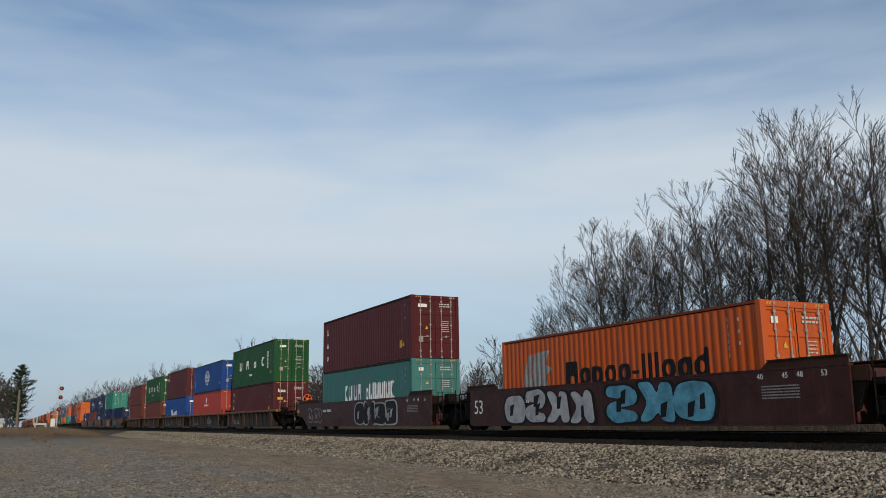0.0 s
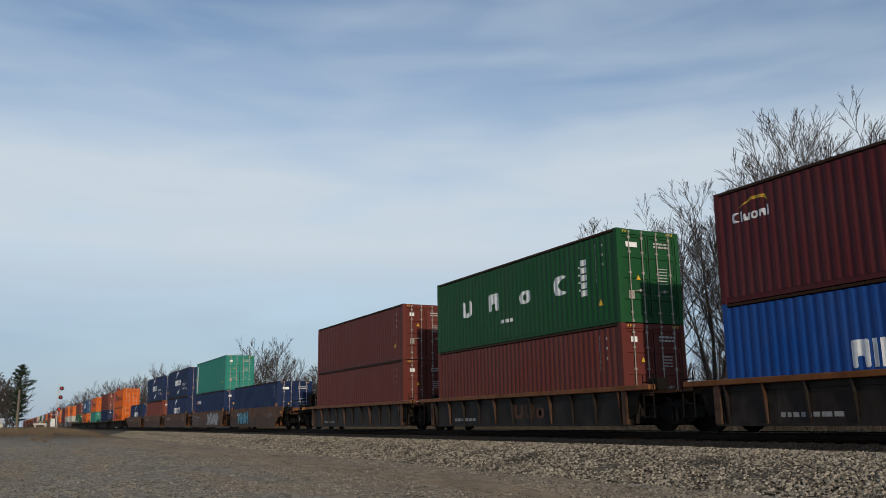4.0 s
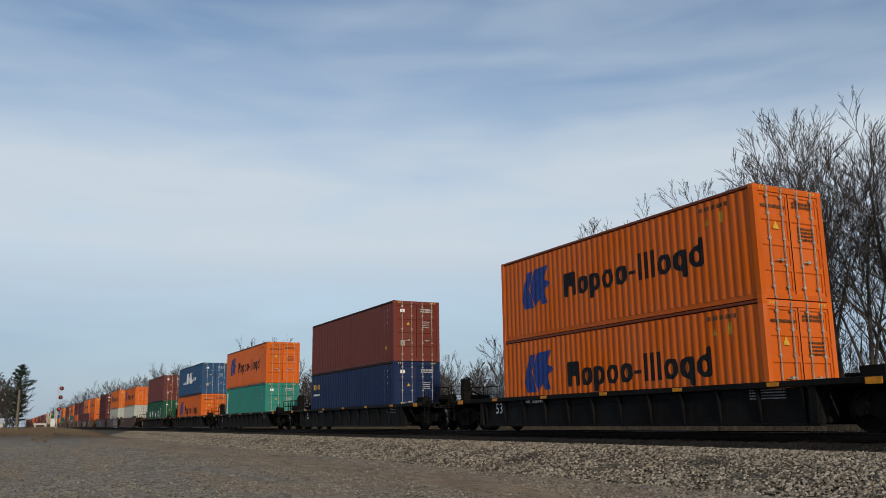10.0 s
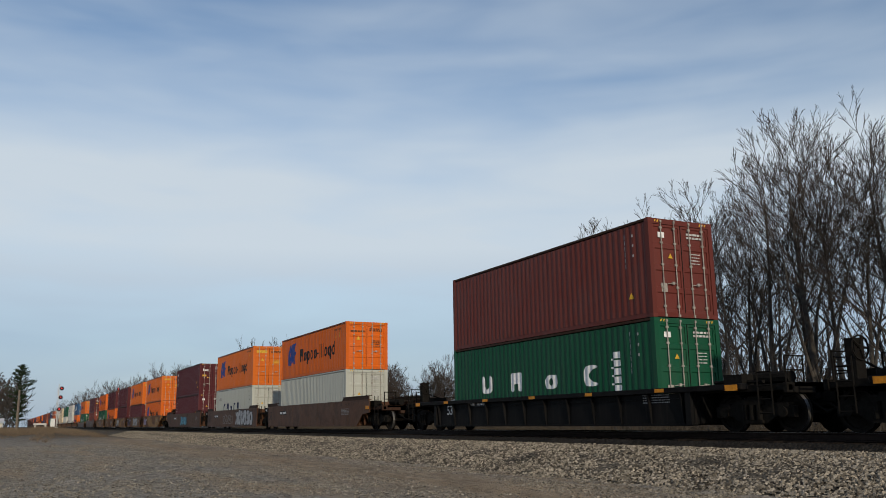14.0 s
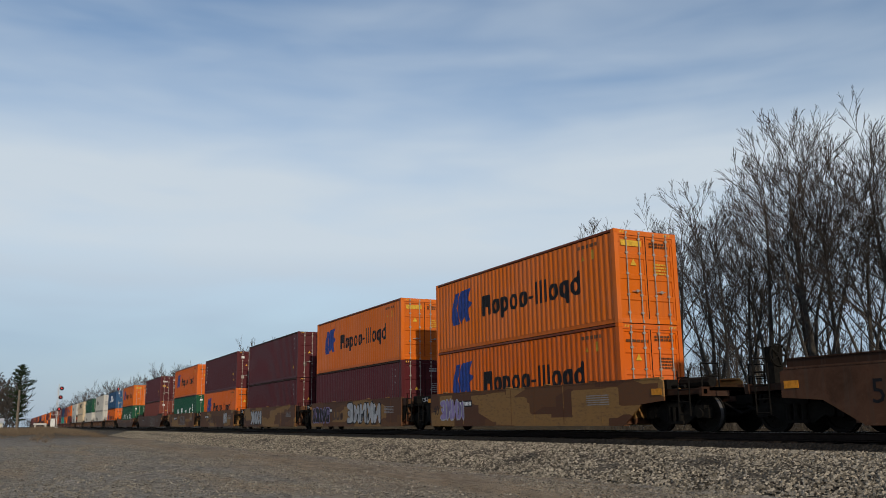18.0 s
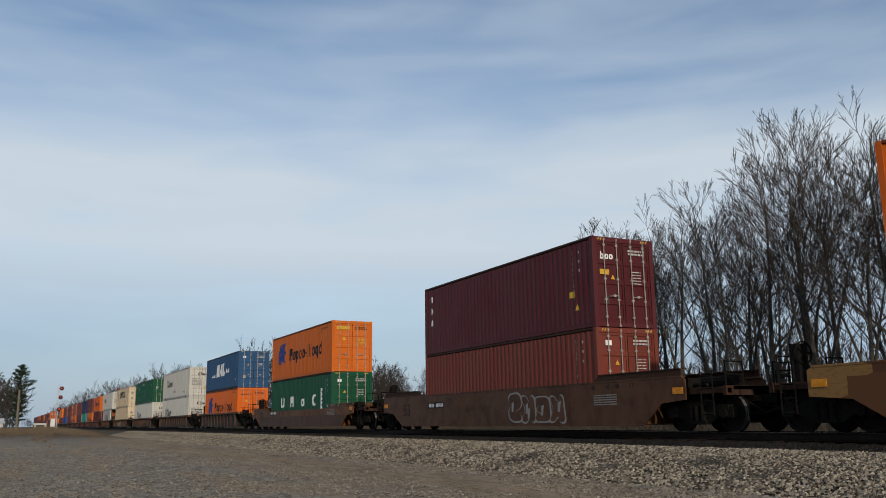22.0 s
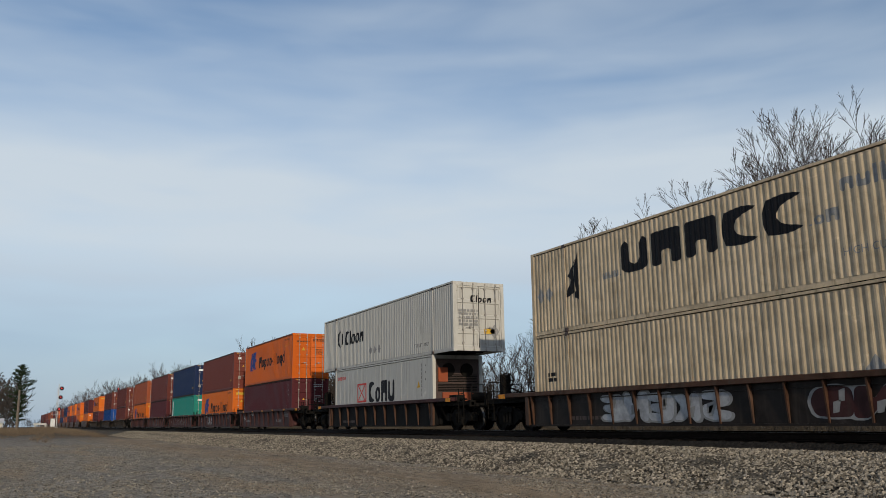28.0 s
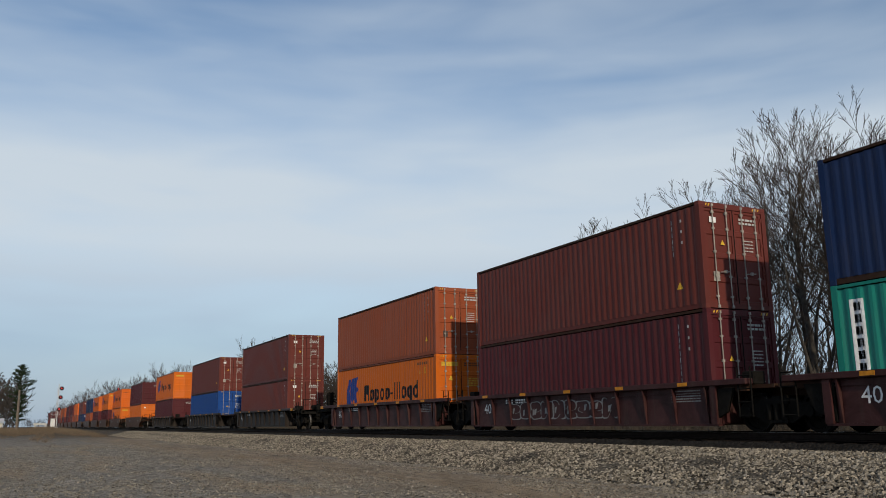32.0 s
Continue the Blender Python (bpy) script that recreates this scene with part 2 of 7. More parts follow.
def mat_ground():
    """Crushed stone yard with worn, earthy wheel tracks that run along the line."""
    m, n, l, b = mat_base("gravel_yard", 0.95)
    t = mk(n, l, "ShaderNodeTexCoord")
    P = t.outputs["Object"]
    st = mk(n, l, "ShaderNodeTexVoronoi", {"Vector": P, "Scale": 13.0, "Randomness": 1.0})
    st2 = mk(n, l, "ShaderNodeTexVoronoi", {"Vector": P, "Scale": 34.0})
    sep1 = mk(n, l, "ShaderNodeSeparateColor", {0: st.outputs["Color"]})
    fine = mk(n, l, "ShaderNodeTexNoise", {"Vector": P, "Scale": 9.0, "Detail": 8.0, "Roughness": 0.72})
    lng = mk(n, l, "ShaderNodeMapping", {0: P, "Scale": (1.0, 0.14, 1.0), "Rotation": (0, 0, radians(3))})
    wide = mk(n, l, "ShaderNodeTexNoise", {"Vector": lng.outputs[0], "Scale": 0.42, "Detail": 5.0, "Roughness": 0.6, "Distortion": 0.4})
    ruts = mk(n, l, "ShaderNodeTexNoise", {"Vector": lng.outputs[0], "Scale": 2.1, "Detail": 6.0, "Roughness": 0.65})
    sp = mk(n, l, "ShaderNodeSeparateXYZ", {0: P})
    # the earth road lies between the yard and the ballast
    roadc = mk(n, l, "ShaderNodeMath", {0: sp.outputs[0], 1: 9.3}, operation="SUBTRACT")
    roada = mk(n, l, "ShaderNodeMath", {0: roadc.outputs[0]}, operation="ABSOLUTE")
    wob = mk(n, l, "ShaderNodeMath", {0: wide.outputs[0], 1: 5.0}, operation="MULTIPLY")
    road = mk(n, l, "ShaderNodeMath", {0: roada.outputs[0], 1: wob.outputs[0]}, operation="ADD")
    rd = mk(n, l, "ShaderNodeMapRange", {0: road.outputs[0], 1: 2.6, 2: 5.4, 3: 1.0, 4: 0.0})
    clod = mk(n, l, "ShaderNodeTexNoise", {"Vector": P, "Scale": 4.2, "Detail": 9.0, "Roughness": 0.78, "Distortion": 0.3})
    grey = mixrgb(n, l, sep1.outputs[0], (0.125, 0.114, 0.098), (0.334, 0.305, 0.260))
    grey = mixrgb(n, l, ramp(n, l, fine.outputs[0], 0.42, 0.72), grey, (0.198, 0.172, 0.138))
    grey = mixrgb(n, l, ramp(n, l, clod.outputs[0], 0.50, 0.60), grey, (0.374, 0.346, 0.298))
    earth = mixrgb(n, l, ramp(n, l, ruts.outputs[0], 0.35, 0.68), (0.213, 0.159, 0.104), (0.386, 0.299, 0.206))
    earth = mixrgb(n, l, ramp(n, l, fine.outputs[0], 0.52, 0.75), earth, (0.374, 0.300, 0.217))
    earth = mixrgb(n, l, ramp(n, l, clod.outputs[0], 0.53, 0.63), earth, (0.334, 0.277, 0.206))
    streak = mk(n, l, "ShaderNodeMath", {0: ramp(n, l, wide.outputs[0], 0.50, 0.62), 1: 0.75}, operation="MULTIPLY")
    mask = mk(n, l, "ShaderNodeMath", {0: rd.outputs[0], 1: streak.outputs[0]}, operation="MAXIMUM")
    c = mixrgb(n, l, mask.outputs[0], grey, earth)
    dark = mk(n, l, "ShaderNodeMath", {0: ramp(n, l, ruts.outputs[0], 0.58, 0.72), 1: 0.35}, operation="MULTIPLY")
    c = mixrgb(n, l, dark.outputs[0], c, (0.038, 0.032, 0.025))
    # shade of the gaps between clods, painted into the colour at low spots
    pit_shade = mk(n, l, "ShaderNodeMath", {0: ramp(n, l, clod.outputs[0], 0.47, 0.39), 1: 0.40}, operation="MULTIPLY")
    c = mixrgb(n, l, pit_shade.outputs[0], c, (0.029, 0.025, 0.021))
    wet = mk(n, l, "ShaderNodeMapping", {0: P, "Scale": (0.55, 1.1, 1.0), "Location": (2.0, 5.0, 0.0)})
    damp = mk(n, l, "ShaderNodeTexNoise", {"Vector": wet.outputs[0], "Scale": 0.9, "Detail": 7.0, "Roughness": 0.65, "Distortion": 0.5})
    dk = mk(n, l, "ShaderNodeMath", {0: ramp(n, l, damp.outputs[0], 0.62, 0.72), 1: 0.5}, operation="MULTIPLY")
    c = mixrgb(n, l, dk.outputs[0], c, (0.050, 0.042, 0.034))
    # dark patches in the yard: place and half size
    for cx, cy, rx, ry in ((3.4, 108.0, 4.6, 3.4), (5.1, 51.5, 1.1, 0.8), (2.6, 21.9, 0.75, 0.55), (11.0, 37.9, 0.9, 0.7)):
        off = mk(n, l, "ShaderNodeVectorMath", {0: P, 1: (cx, cy, -1.04)}, operation="SUBTRACT")
        rel = mk(n, l, "ShaderNodeVectorMath", {0: off.outputs[0], 1: (1 / rx, 1 / ry, 0.0)}, operation="MULTIPLY")
        far_off = mk(n, l, "ShaderNodeVectorMath", {0: rel.outputs[0]}, operation="LENGTH")
        edge = mk(n, l, "ShaderNodeMath", {0: far_off.outputs["Value"], 1: ramp(n, l, clod.outputs[0], 0.2, 0.8)}, operation="ADD")
        patchm = mk(n, l, "ShaderNodeMapRange", {0: edge.outputs[0], 1: 0.95, 2: 1.45, 3: 0.62, 4: 0.0})
        c = mixrgb(n, l, patchm.outputs[0], c, (0.060, 0.050, 0.038))
    # beyond the yard the ground turns to dry grass
    far = mk(n, l, "ShaderNodeMapRange", {0: sp.outputs[1], 1: 84.0, 2: 112.0})
    right = mk(n, l, "ShaderNodeMapRange", {0: sp.outputs[0], 1: 21.0, 2: 23.5})
    grass = mixrgb(n, l, ramp(n, l, fine.outputs[0], 0.35, 0.7), (0.049, 0.039, 0.028), (0.134, 0.108, 0.079))
    litter = mixrgb(n, l, ramp(n, l, fine.outputs[0], 0.35, 0.7), (0.024, 0.021, 0.017), (0.059, 0.049, 0.037))
    c = mixrgb(n, l, far.outputs[0], c, grass)
    c = mixrgb(n, l, right.outputs[0], c, litter)
    l.new(c, b.inputs["Base Color"])
    h = mk(n, l, "ShaderNodeMath", {0: st.outputs["Distance"], 1: st2.outputs["Distance"]}, operation="ADD")
    hh = mk(n, l, "ShaderNodeMath", {0: clod.outputs[0], 1: h.outputs[0]}, operation="ADD")
    bp = mk(n, l, "ShaderNodeBump", {"Strength": 0.9, "Distance": 0.05, "Height": hh.outputs[0]})
    l.new(bp.outputs[0], b.inputs["Normal"])
    return m


def mat_ballast(name, lo, hi):
    m, n, l, b = mat_base(name, 0.9)
    t = mk(n, l, "ShaderNodeTexCoord")
    st = mk(n, l, "ShaderNodeTexVoronoi", {"Vector": t.outputs["Object"], "Scale": 15.0})
    s = mk(n, l, "ShaderNodeSeparateColor", {0: st.outputs["Color"]})
    big = mk(n, l, "ShaderNodeTexNoise", {"Vector": t.outputs["Object"], "Scale": 0.8, "Detail": 5.0})
    c = mixrgb(n, l, s.outputs[0], lo, hi)
    c = mixrgb(n, l, ramp(n, l, big.outputs[0], 0.45, 0.8), c, tuple(x * 0.7 for x in lo))
    l.new(c, b.inputs["Base Color"])
    bp = mk(n, l, "ShaderNodeBump", {"Strength": 1.0, "Distance": 0.05, "Height": st.outputs["Distance"]})
    bp.invert = True
    l.new(bp.outputs[0], b.inputs["Normal"])
    return m


def mat_stone(name, lo, hi):
    m, n, l, b = mat_base(name, 0.9)
    g = mk(n, l, "ShaderNodeNewGeometry")
    t = mk(n, l, "ShaderNodeTexCoord")
    a = mk(n, l, "ShaderNodeTexNoise", {"Vector": t.outputs["Object"], "Scale": 30.0, "Detail": 3.0})
    c = mixrgb(n, l, g.outputs["Random Per Island"], lo, hi)
    c = mixrgb(n, l, ramp(n, l, a.outputs[0], 0.4, 0.8), c, (0.11, 0.095, 0.075))
    l.new(c, b.inputs["Base Color"])
    return m


M["ground"] = mat_ground()
M["ballast"] = mat_ballast("limestone_ballast", (0.030, 0.026, 0.021), (0.15, 0.134, 0.108))
M["darkbed"] = mat_ballast("dark_track_bed", (0.010, 0.009, 0.008), (0.034, 0.030, 0.026))
M["stone"] = mat_stone("limestone_chips", (0.020, 0.017, 0.014), (0.40, 0.357, 0.29))
M["chips"] = mat_stone("yard_gravel", (0.024, 0.021, 0.017), (0.32, 0.288, 0.235))


# ---- helpers for meshes ----
def box(bm, x0, x1, y0, y1, z0, z1):
    v = [bm.verts.new((x, y, z)) for x in (x0, x1) for y in (y0, y1) for z in (z0, z1)]
    for q in ((0, 1, 3, 2), (4, 6, 7, 5), (0, 4, 5, 1), (2, 3, 7, 6), (0, 2, 6, 4), (1, 5, 7, 3)):
        bm.faces.new([v[i] for i in q])


def tube(bm, a, b, r, n=8, cap=True, r2=None):
    a, b = Vector(a), Vector(b)
    q = (b - a).to_track_quat("Z", "Y")
    rings = []
    for p, rr in ((a, r), (b, r if r2 is None else r2)):
        rings.append([bm.verts.new(p + q @ Vector((rr * math.cos(k * math.tau / n), rr * math.sin(k * math.tau / n), 0))) for k in range(n)])
    for k in range(n):
        bm.faces.new((rings[0][k], rings[0][(k + 1) % n], rings[1][(k + 1) % n], rings[1][k]))
    if cap:
        bm.faces.new(list(reversed(rings[0])))
        bm.faces.new(rings[1])


def prism(bm, pts, x0, x1):
    """A plate: the outline pts (y, z), from x0 to x1."""
    a = [bm.verts.new((x0, y, z)) for y, z in pts]
    b = [bm.verts.new((x1, y, z)) for y, z in pts]
    bm.faces.new(a)
    bm.faces.new(list(reversed(b)))
    for i in range(len(pts)):
        j = (i + 1) % len(pts)
        bm.faces.new((a[j], a[i], b[i], b[j]))


def fix(bm):
    bmesh.ops.recalc_face_normals(bm, faces=bm.faces)
    return bm


def bevelled(bm, w):
    bmesh.ops.recalc_face_normals(bm, faces=bm.faces)
    bmesh.ops.bevel(bm, geom=list(bm.edges), offset=w, segments=1, affect="EDGES", profile=0.5)
    return bm


MESHES = {}


def mesh_of(key, build):
    """The mesh that build(bm) makes, made once for each key."""
    if key not in MESHES:
        bm = bmesh.new()
        build(bm)
        me = bpy.data.meshes.new(str(key[0]))
        bm.to_mesh(me)
        bm.free()
        me.materials.append(M["iron"])
        MESHES[key] = me
    return MESHES[key]


def piece(name, me, mat, parent, m=None, label=""):
    """One mesh object under a thing or part, on shared mesh data, with its own material."""
    ob = new(name, me)
    ob.material_slots[0].link = "OBJECT"
    ob.material_slots[0].material = mat
    ob.parent = parent
    if m is not None:
        ob.matrix_basis = m
    if label:
        ob["label"] = label
    return ob


def thing(name, label, category, group="", kind=""):
    return tagged(new(name), label, category, group, kind)


def at(x, y, z):
    return Matrix.Translation((x, y, z))


# ---- painted marks: outlines cut into strips so that they follow a surface ----
def strips(polys, breaks):
    """Cuts closed outlines (a, z), even-odd, into upright strips between the breaks in a."""
    edges = []
    cuts = set()
    lo, hi = 1e9, -1e9
    for p in polys:
        for i in range(len(p)):
            (a0, z0), (a1, z1) = p[i], p[(i + 1) % len(p)]
            cuts.add(round(a0, 4))
            lo, hi = min(lo, a0), max(hi, a0)
            if abs(a1 - a0) > 1e-6:
                edges.append((a0, z0, a1, z1) if a0 < a1 else (a1, z1, a0, z0))
    cuts |= {round(b, 4) for b in breaks if lo < b < hi}
    cuts = sorted(cuts)
    out = []
    for a, b in zip(cuts, cuts[1:]):
        if b - a < 2e-4:
            continue
        mid = (a + b) / 2
        hits = sorted(((z0 + (z1 - z0) * (mid - a0) / (a1 - a0)), a0, z0, a1, z1) for a0, z0, a1, z1 in edges if a0 <= mid <= a1)
        for e, f in zip(hits[::2], hits[1::2]):
            def zat(h, x):
                return h[2] + (h[4] - h[2]) * (x - h[1]) / (h[3] - h[1])
            out.append((a, b, zat(e, a), zat(f, a), zat(e, b), zat(f, b)))
    return out


def rect(a0, a1, z0, z1):
    return [(a0, z0), (a1, z0), (a1, z1), (a0, z1)]


def slant(poly, k, z0=0.0):
    return [(a + k * (z - z0), z) for a, z in poly]


def place(polys, a, z, s=1.0):
    return [[(a + x * s, z + y * s) for x, y in p] for p in polys]


def rounded(pts, r):
    """An outline with its corners taken off twice, r from each corner at most."""
    for f in (1.0, 0.4):
        out = []
        for i, b in enumerate(pts):
            a, c = pts[i - 1], pts[(i + 1) % len(pts)]
            for e in (a, c):
                d = math.hypot(e[0] - b[0], e[1] - b[1])
                k = min(0.48, r * f / max(d, 1e-6))
                out.append((b[0] + (e[0] - b[0]) * k, b[1] + (e[1] - b[1]) * k))
        pts = out
    return pts


def wordmark(codes, h, w=None, lean=0.0):
    """A row of plain block shapes that stand for the letters of a trade name, h high. Codes: C tall, x low, b stem at the left, d stem at the right,
    p tail at the left, g tail at the right, l thin tall, - dash, . dot, space. n and u: low with a notch; N and U: tall with a notch."""
    out, a, xh = [], 0.0, 0.72 * h
    for c in codes:
        k, start = 0.62 * h, len(out)
        if c == " ":
            a += 0.35 * h
            continue
        if c in "Il":
            k = 0.17 * h
            out.append(rect(a, a + k, 0, h))
        elif c == "-":
            k = 0.30 * h
            out.append(rect(a, a + k, 0.30 * h, 0.42 * h))
        elif c == ".":
            k = 0.16 * h
            out.append(rect(a, a + k, 0, 0.16 * h))
        elif c == "L":
            k = 0.50 * h
            out.append([(a, 0), (a + k, 0), (a + k, 0.17 * h), (a + 0.2 * h, 0.17 * h), (a + 0.2 * h, h), (a, h)])
        elif c in "CNU":
            if c == "C":
                out.append([(a, 0.12 * h), (a + 0.12 * h, 0), (a + k, 0), (a + k, 0.20 * h), (a + 0.22 * h, 0.20 * h), (a + 0.22 * h, 0.8 * h), (a + k, 0.8 * h), (a + k, h), (a + 0.12 * h, h), (a, 0.88 * h)])
            elif c == "N":
                out.append([(a, 0), (a + 0.2 * h, 0), (a + 0.2 * h, 0.42 * h), (a + k - 0.2 * h, 0.42 * h), (a + k - 0.2 * h, 0), (a + k, 0), (a + k, h), (a, h)])
            else:
                out.append([(a, 0), (a + k, 0), (a + k, h), (a + k - 0.18 * h, h), (a + k - 0.18 * h, 0.22 * h), (a + 0.18 * h, 0.22 * h), (a + 0.18 * h, h), (a, h)])
        else:
            k = 0.52 * h
            out.append([(a, 0.1 * h), (a + 0.1 * h, 0), (a + k, 0), (a + k, xh - 0.08 * h), (a + k - 0.1 * h, xh), (a, xh)])
            s = 0.18 * h
            if c in "n":
                out[-1] = [(a, 0), (a + s, 0), (a + s, 0.4 * h), (a + k - s, 0.4 * h), (a + k - s, 0), (a + k, 0), (a + k, xh), (a, xh)]
            if c == "u":
                out[-1] = [(a, 0), (a + k, 0), (a + k, xh), (a + k - s, xh), (a + k - s, 0.32 * h), (a + s, 0.32 * h), (a + s, xh), (a, xh)]
            if c in "bdpg":      # a bowl with a stem that runs up or down, in one outline
                lo, hi = (0.0, h) if c in "bd" else (-0.26 * h, xh)
                e = 0.17 * h
                if lo < 0:
                    shape = [(0, lo), (s, lo), (s, 0), (k - e, 0), (k, e), (k, xh - e), (k - e, xh), (0, xh)]
                else:
                    shape = [(0, 0), (k - e, 0), (k, e), (k, xh - e), (k - e, xh), (s, xh), (s, hi), (0, hi)]
                out[-1] = rounded([(a + (u if c in "bp" else k - u), v) for u, v in shape], 0.06 * h)
            if c in "xbdpg":
                out.append(rounded(rect(a + s, a + k - s, 0.15 * h, xh - 0.15 * h), 0.10 * h))
        soft = {"C": 0.17, "U": 0.12, "N": 0.05, "u": 0.08, "n": 0.08, "x": 0.17}.get(c, 0.0)
        if soft:
            out[start] = rounded(out[start], soft * h)
        a += k + 0.10 * h
    if w:
        f = w / (a - 0.10 * h)
        out = [[(x * f, y) for x, y in p] for p in out]
    return [slant(p, lean) for p in out] if lean else out


def disc(r, n=20, squash=1.0):
    return [(r * math.cos(k * math.tau / n), squash * r * math.sin(k * math.tau / n)) for k in range(n)]


FONT_TRIS = {}


def words(text, h):
    """Readable words as triangles (a, z), h high, in Blender's own font."""
    if text not in FONT_TRIS:
        cu = bpy.data.curves.new("words", "FONT")
        cu.body = text
        cu.resolution_u = 2
        ob = new("words", cu)
        bpy.context.view_layer.update()
        me = ob.evaluated_get(bpy.context.evaluated_depsgraph_get()).to_mesh()
        me.calc_loop_triangles()
        FONT_TRIS[text] = [[(me.vertices[i].co.x, me.vertices[i].co.y) for i in t.vertices] for t in me.loop_triangles]
        bpy.data.objects.remove(ob)
        bpy.data.curves.remove(cu)
    return [[(x * h / 0.69, y * h / 0.69) for x, y in t] for t in FONT_TRIS[text]]


def bars(rows, w, h, seed, gap=0.45):
    """Lines of small print that cannot be read: short bars."""
    rnd = random.Random(seed)
    out = []
    for r in range(rows):
        a = 0.0
        while a < w:
            k = rnd.uniform(0.5, 1.6) * h * 1.6
            out.append(rect(a, min(a + k, w), -r * h * (1 + gap), -r * h * (1 + gap) + h))
            a += k + 0.5 * h
    return out


# ---- shipping containers ----
HALF_W = 1.219
PITCH = {"iso": (0.278, 0.022), "fine": (0.200, 0.020), "smooth": (0.61, 0.010)}


def corrugation(style, y0, y1):
    """Break points (y, depth) of the pressed side sheet."""
    pitch, d = PITCH[style]
    n = max(1, round((y1 - y0) / pitch))
    p = (y1 - y0) / n
    cut = (0.0, 0.26, 0.50, 0.76) if style != "smooth" else (0.0, 0.90, 0.93, 0.97)
    out = []
    for i in range(n):
        for f, dd in zip(cut, (0, 0, d, d)):
            out.append((y0 + (i + f) * p, dd))
    out.append((y1, 0.0))
    return out


def side_x(prof, y):
    for (a, da), (b, db) in zip(prof, prof[1:]):
        if a <= y <= b:
            return da + (db - da) * (y - a) / max(b - a, 1e-9)
    return 0.0


def build_side(L, h, style):
    prof = corrugation(style, 0.16, L - 0.16)

    def go(bm):
        lo = [bm.verts.new((-(1.206 - d), y, 0.15)) for y, d in prof]
        hi = [bm.verts.new((-(1.206 - d), y, h - 0.10)) for y, d in prof]
        li = [bm.verts.new((-1.160, y, 0.15)) for y in (prof[0][0], prof[-1][0])]
        hi2 = [bm.verts.new((-1.160, y, h - 0.10)) for y in (prof[0][0], prof[-1][0])]
        for i in range(len(prof) - 1):
            bm.faces.new((lo[i], hi[i], hi[i + 1], lo[i + 1]))
        bm.faces.new((li[0], li[1], hi2[1], hi2[0]))
        bm.faces.new((lo[0], li[0], hi2[0], hi[0]))
        bm.faces.new((lo[-1], hi[-1], hi2[1], li[1]))
    return go


def build_frame(h):
    def go(bm):
        for sx in (-1, 1):
            box(bm, *sorted((sx * HALF_W, sx * 1.07)), 0, 0.155, 0.0, h)
        box(bm, -1.0705, 1.0705, 0.003, 0.118, 0.02, 0.15)
        box(bm, -1.0705, 1.0705, 0.003, 0.118, h - 0.16, h - 0.006)
    return go


def build_rail_bar(L, z0, z1, x):
    def go(bm):
        box(bm, -x, -1.145, 0.158, L - 0.158, z0, z1)
    return go


def build_door(h, hinge, w=1.06):
    """One leaf with pressed panels; its face looks towards -y; hinge edge at x = 0."""
    def go(bm):
        z0, z1 = 0.155, h - 0.165
        n = 4
        prof = [(z0, 0.0)]
        for i in range(n):
            a = z0 + (z1 - z0) * (i + 0.10) / n
            b = z0 + (z1 - z0) * (i + 0.90) / n
            prof += [(a, 0.0), (a + 0.03, 0.028), (b - 0.03, 0.028), (b, 0.0)]
        prof.append((z1, 0.0))
        m0, m1 = 0.07, w - 0.07
        for xa, xb, rec in ((0.0, m0, 0), (m0, m1, 1), (m1, w, 0)):
            prev = None
            for z, d in prof:
                row = [bm.verts.new((x, 0.03 + d * rec, z)) for x in (xa, xb)]
                if prev:
                    bm.faces.new((prev[0], row[0], row[1], prev[1]))
                prev = row
        for xe in (m0, m1):
            for i in range(n):
                k = 1 + 4 * i
                vs = [bm.verts.new((xe, 0.03 + d, z)) for z, d in prof[k:k + 4]]
                bm.faces.new(vs)
        box(bm, 0.0, w, 0.062, 0.085, z0, z1)
        for i in range(4):      # hinges on the outer edge
            z = 0.35 + (h - 0.7) * i / 3
            box(bm, hinge - 0.04, hinge + 0.04, 0.012, 0.03, z - 0.05, z + 0.05)
    return go


def build_rod(h):
    def go(bm):
        tube(bm, (0, 0, 0.06), (0, 0, h - 0.07), 0.017, 6)
        for z in (0.30, 0.85, h * 0.52, h - 0.75, h - 0.30):
            box(bm, -0.045, 0.045, -0.012, 0.028, z, z + 0.06)
        box(bm, -0.03, 0.03, -0.03, 0.03, 0.02, 0.10)
        box(bm, -0.03, 0.03, -0.03, 0.03, h - 0.12, h - 0.05)
    return go


def build_handle(bm):
    tube(bm, (0, 0, 0), (0.34, 0, 0.03), 0.014, 5)
    box(bm, 0.16, 0.24, -0.015, 0.03, -0.02, 0.06)


def build_casting(bm):
    box(bm, 0, 0.178, 0, 0.162, 0, 0.118)
    bevelled(bm, 0.012)


def build_sheet(L, z0, z1):
    def go(bm):
        n = 24
        ys = [0.13 + (L - 0.26) * (i + f) / n for i in range(n) for f in (0.0, 0.4, 0.5, 0.9)] + [L - 0.13]
        zs = [z1, z1, z0, z0] * n + [z1]
        row = [(bm.verts.new((-1.145, y, z)), bm.verts.new((1.145, y, z))) for y, z in zip(ys, zs)]
        for p, q in zip(row, row[1:]):
            bm.faces.new((p[0], p[1], q[1], q[0]))
    return go


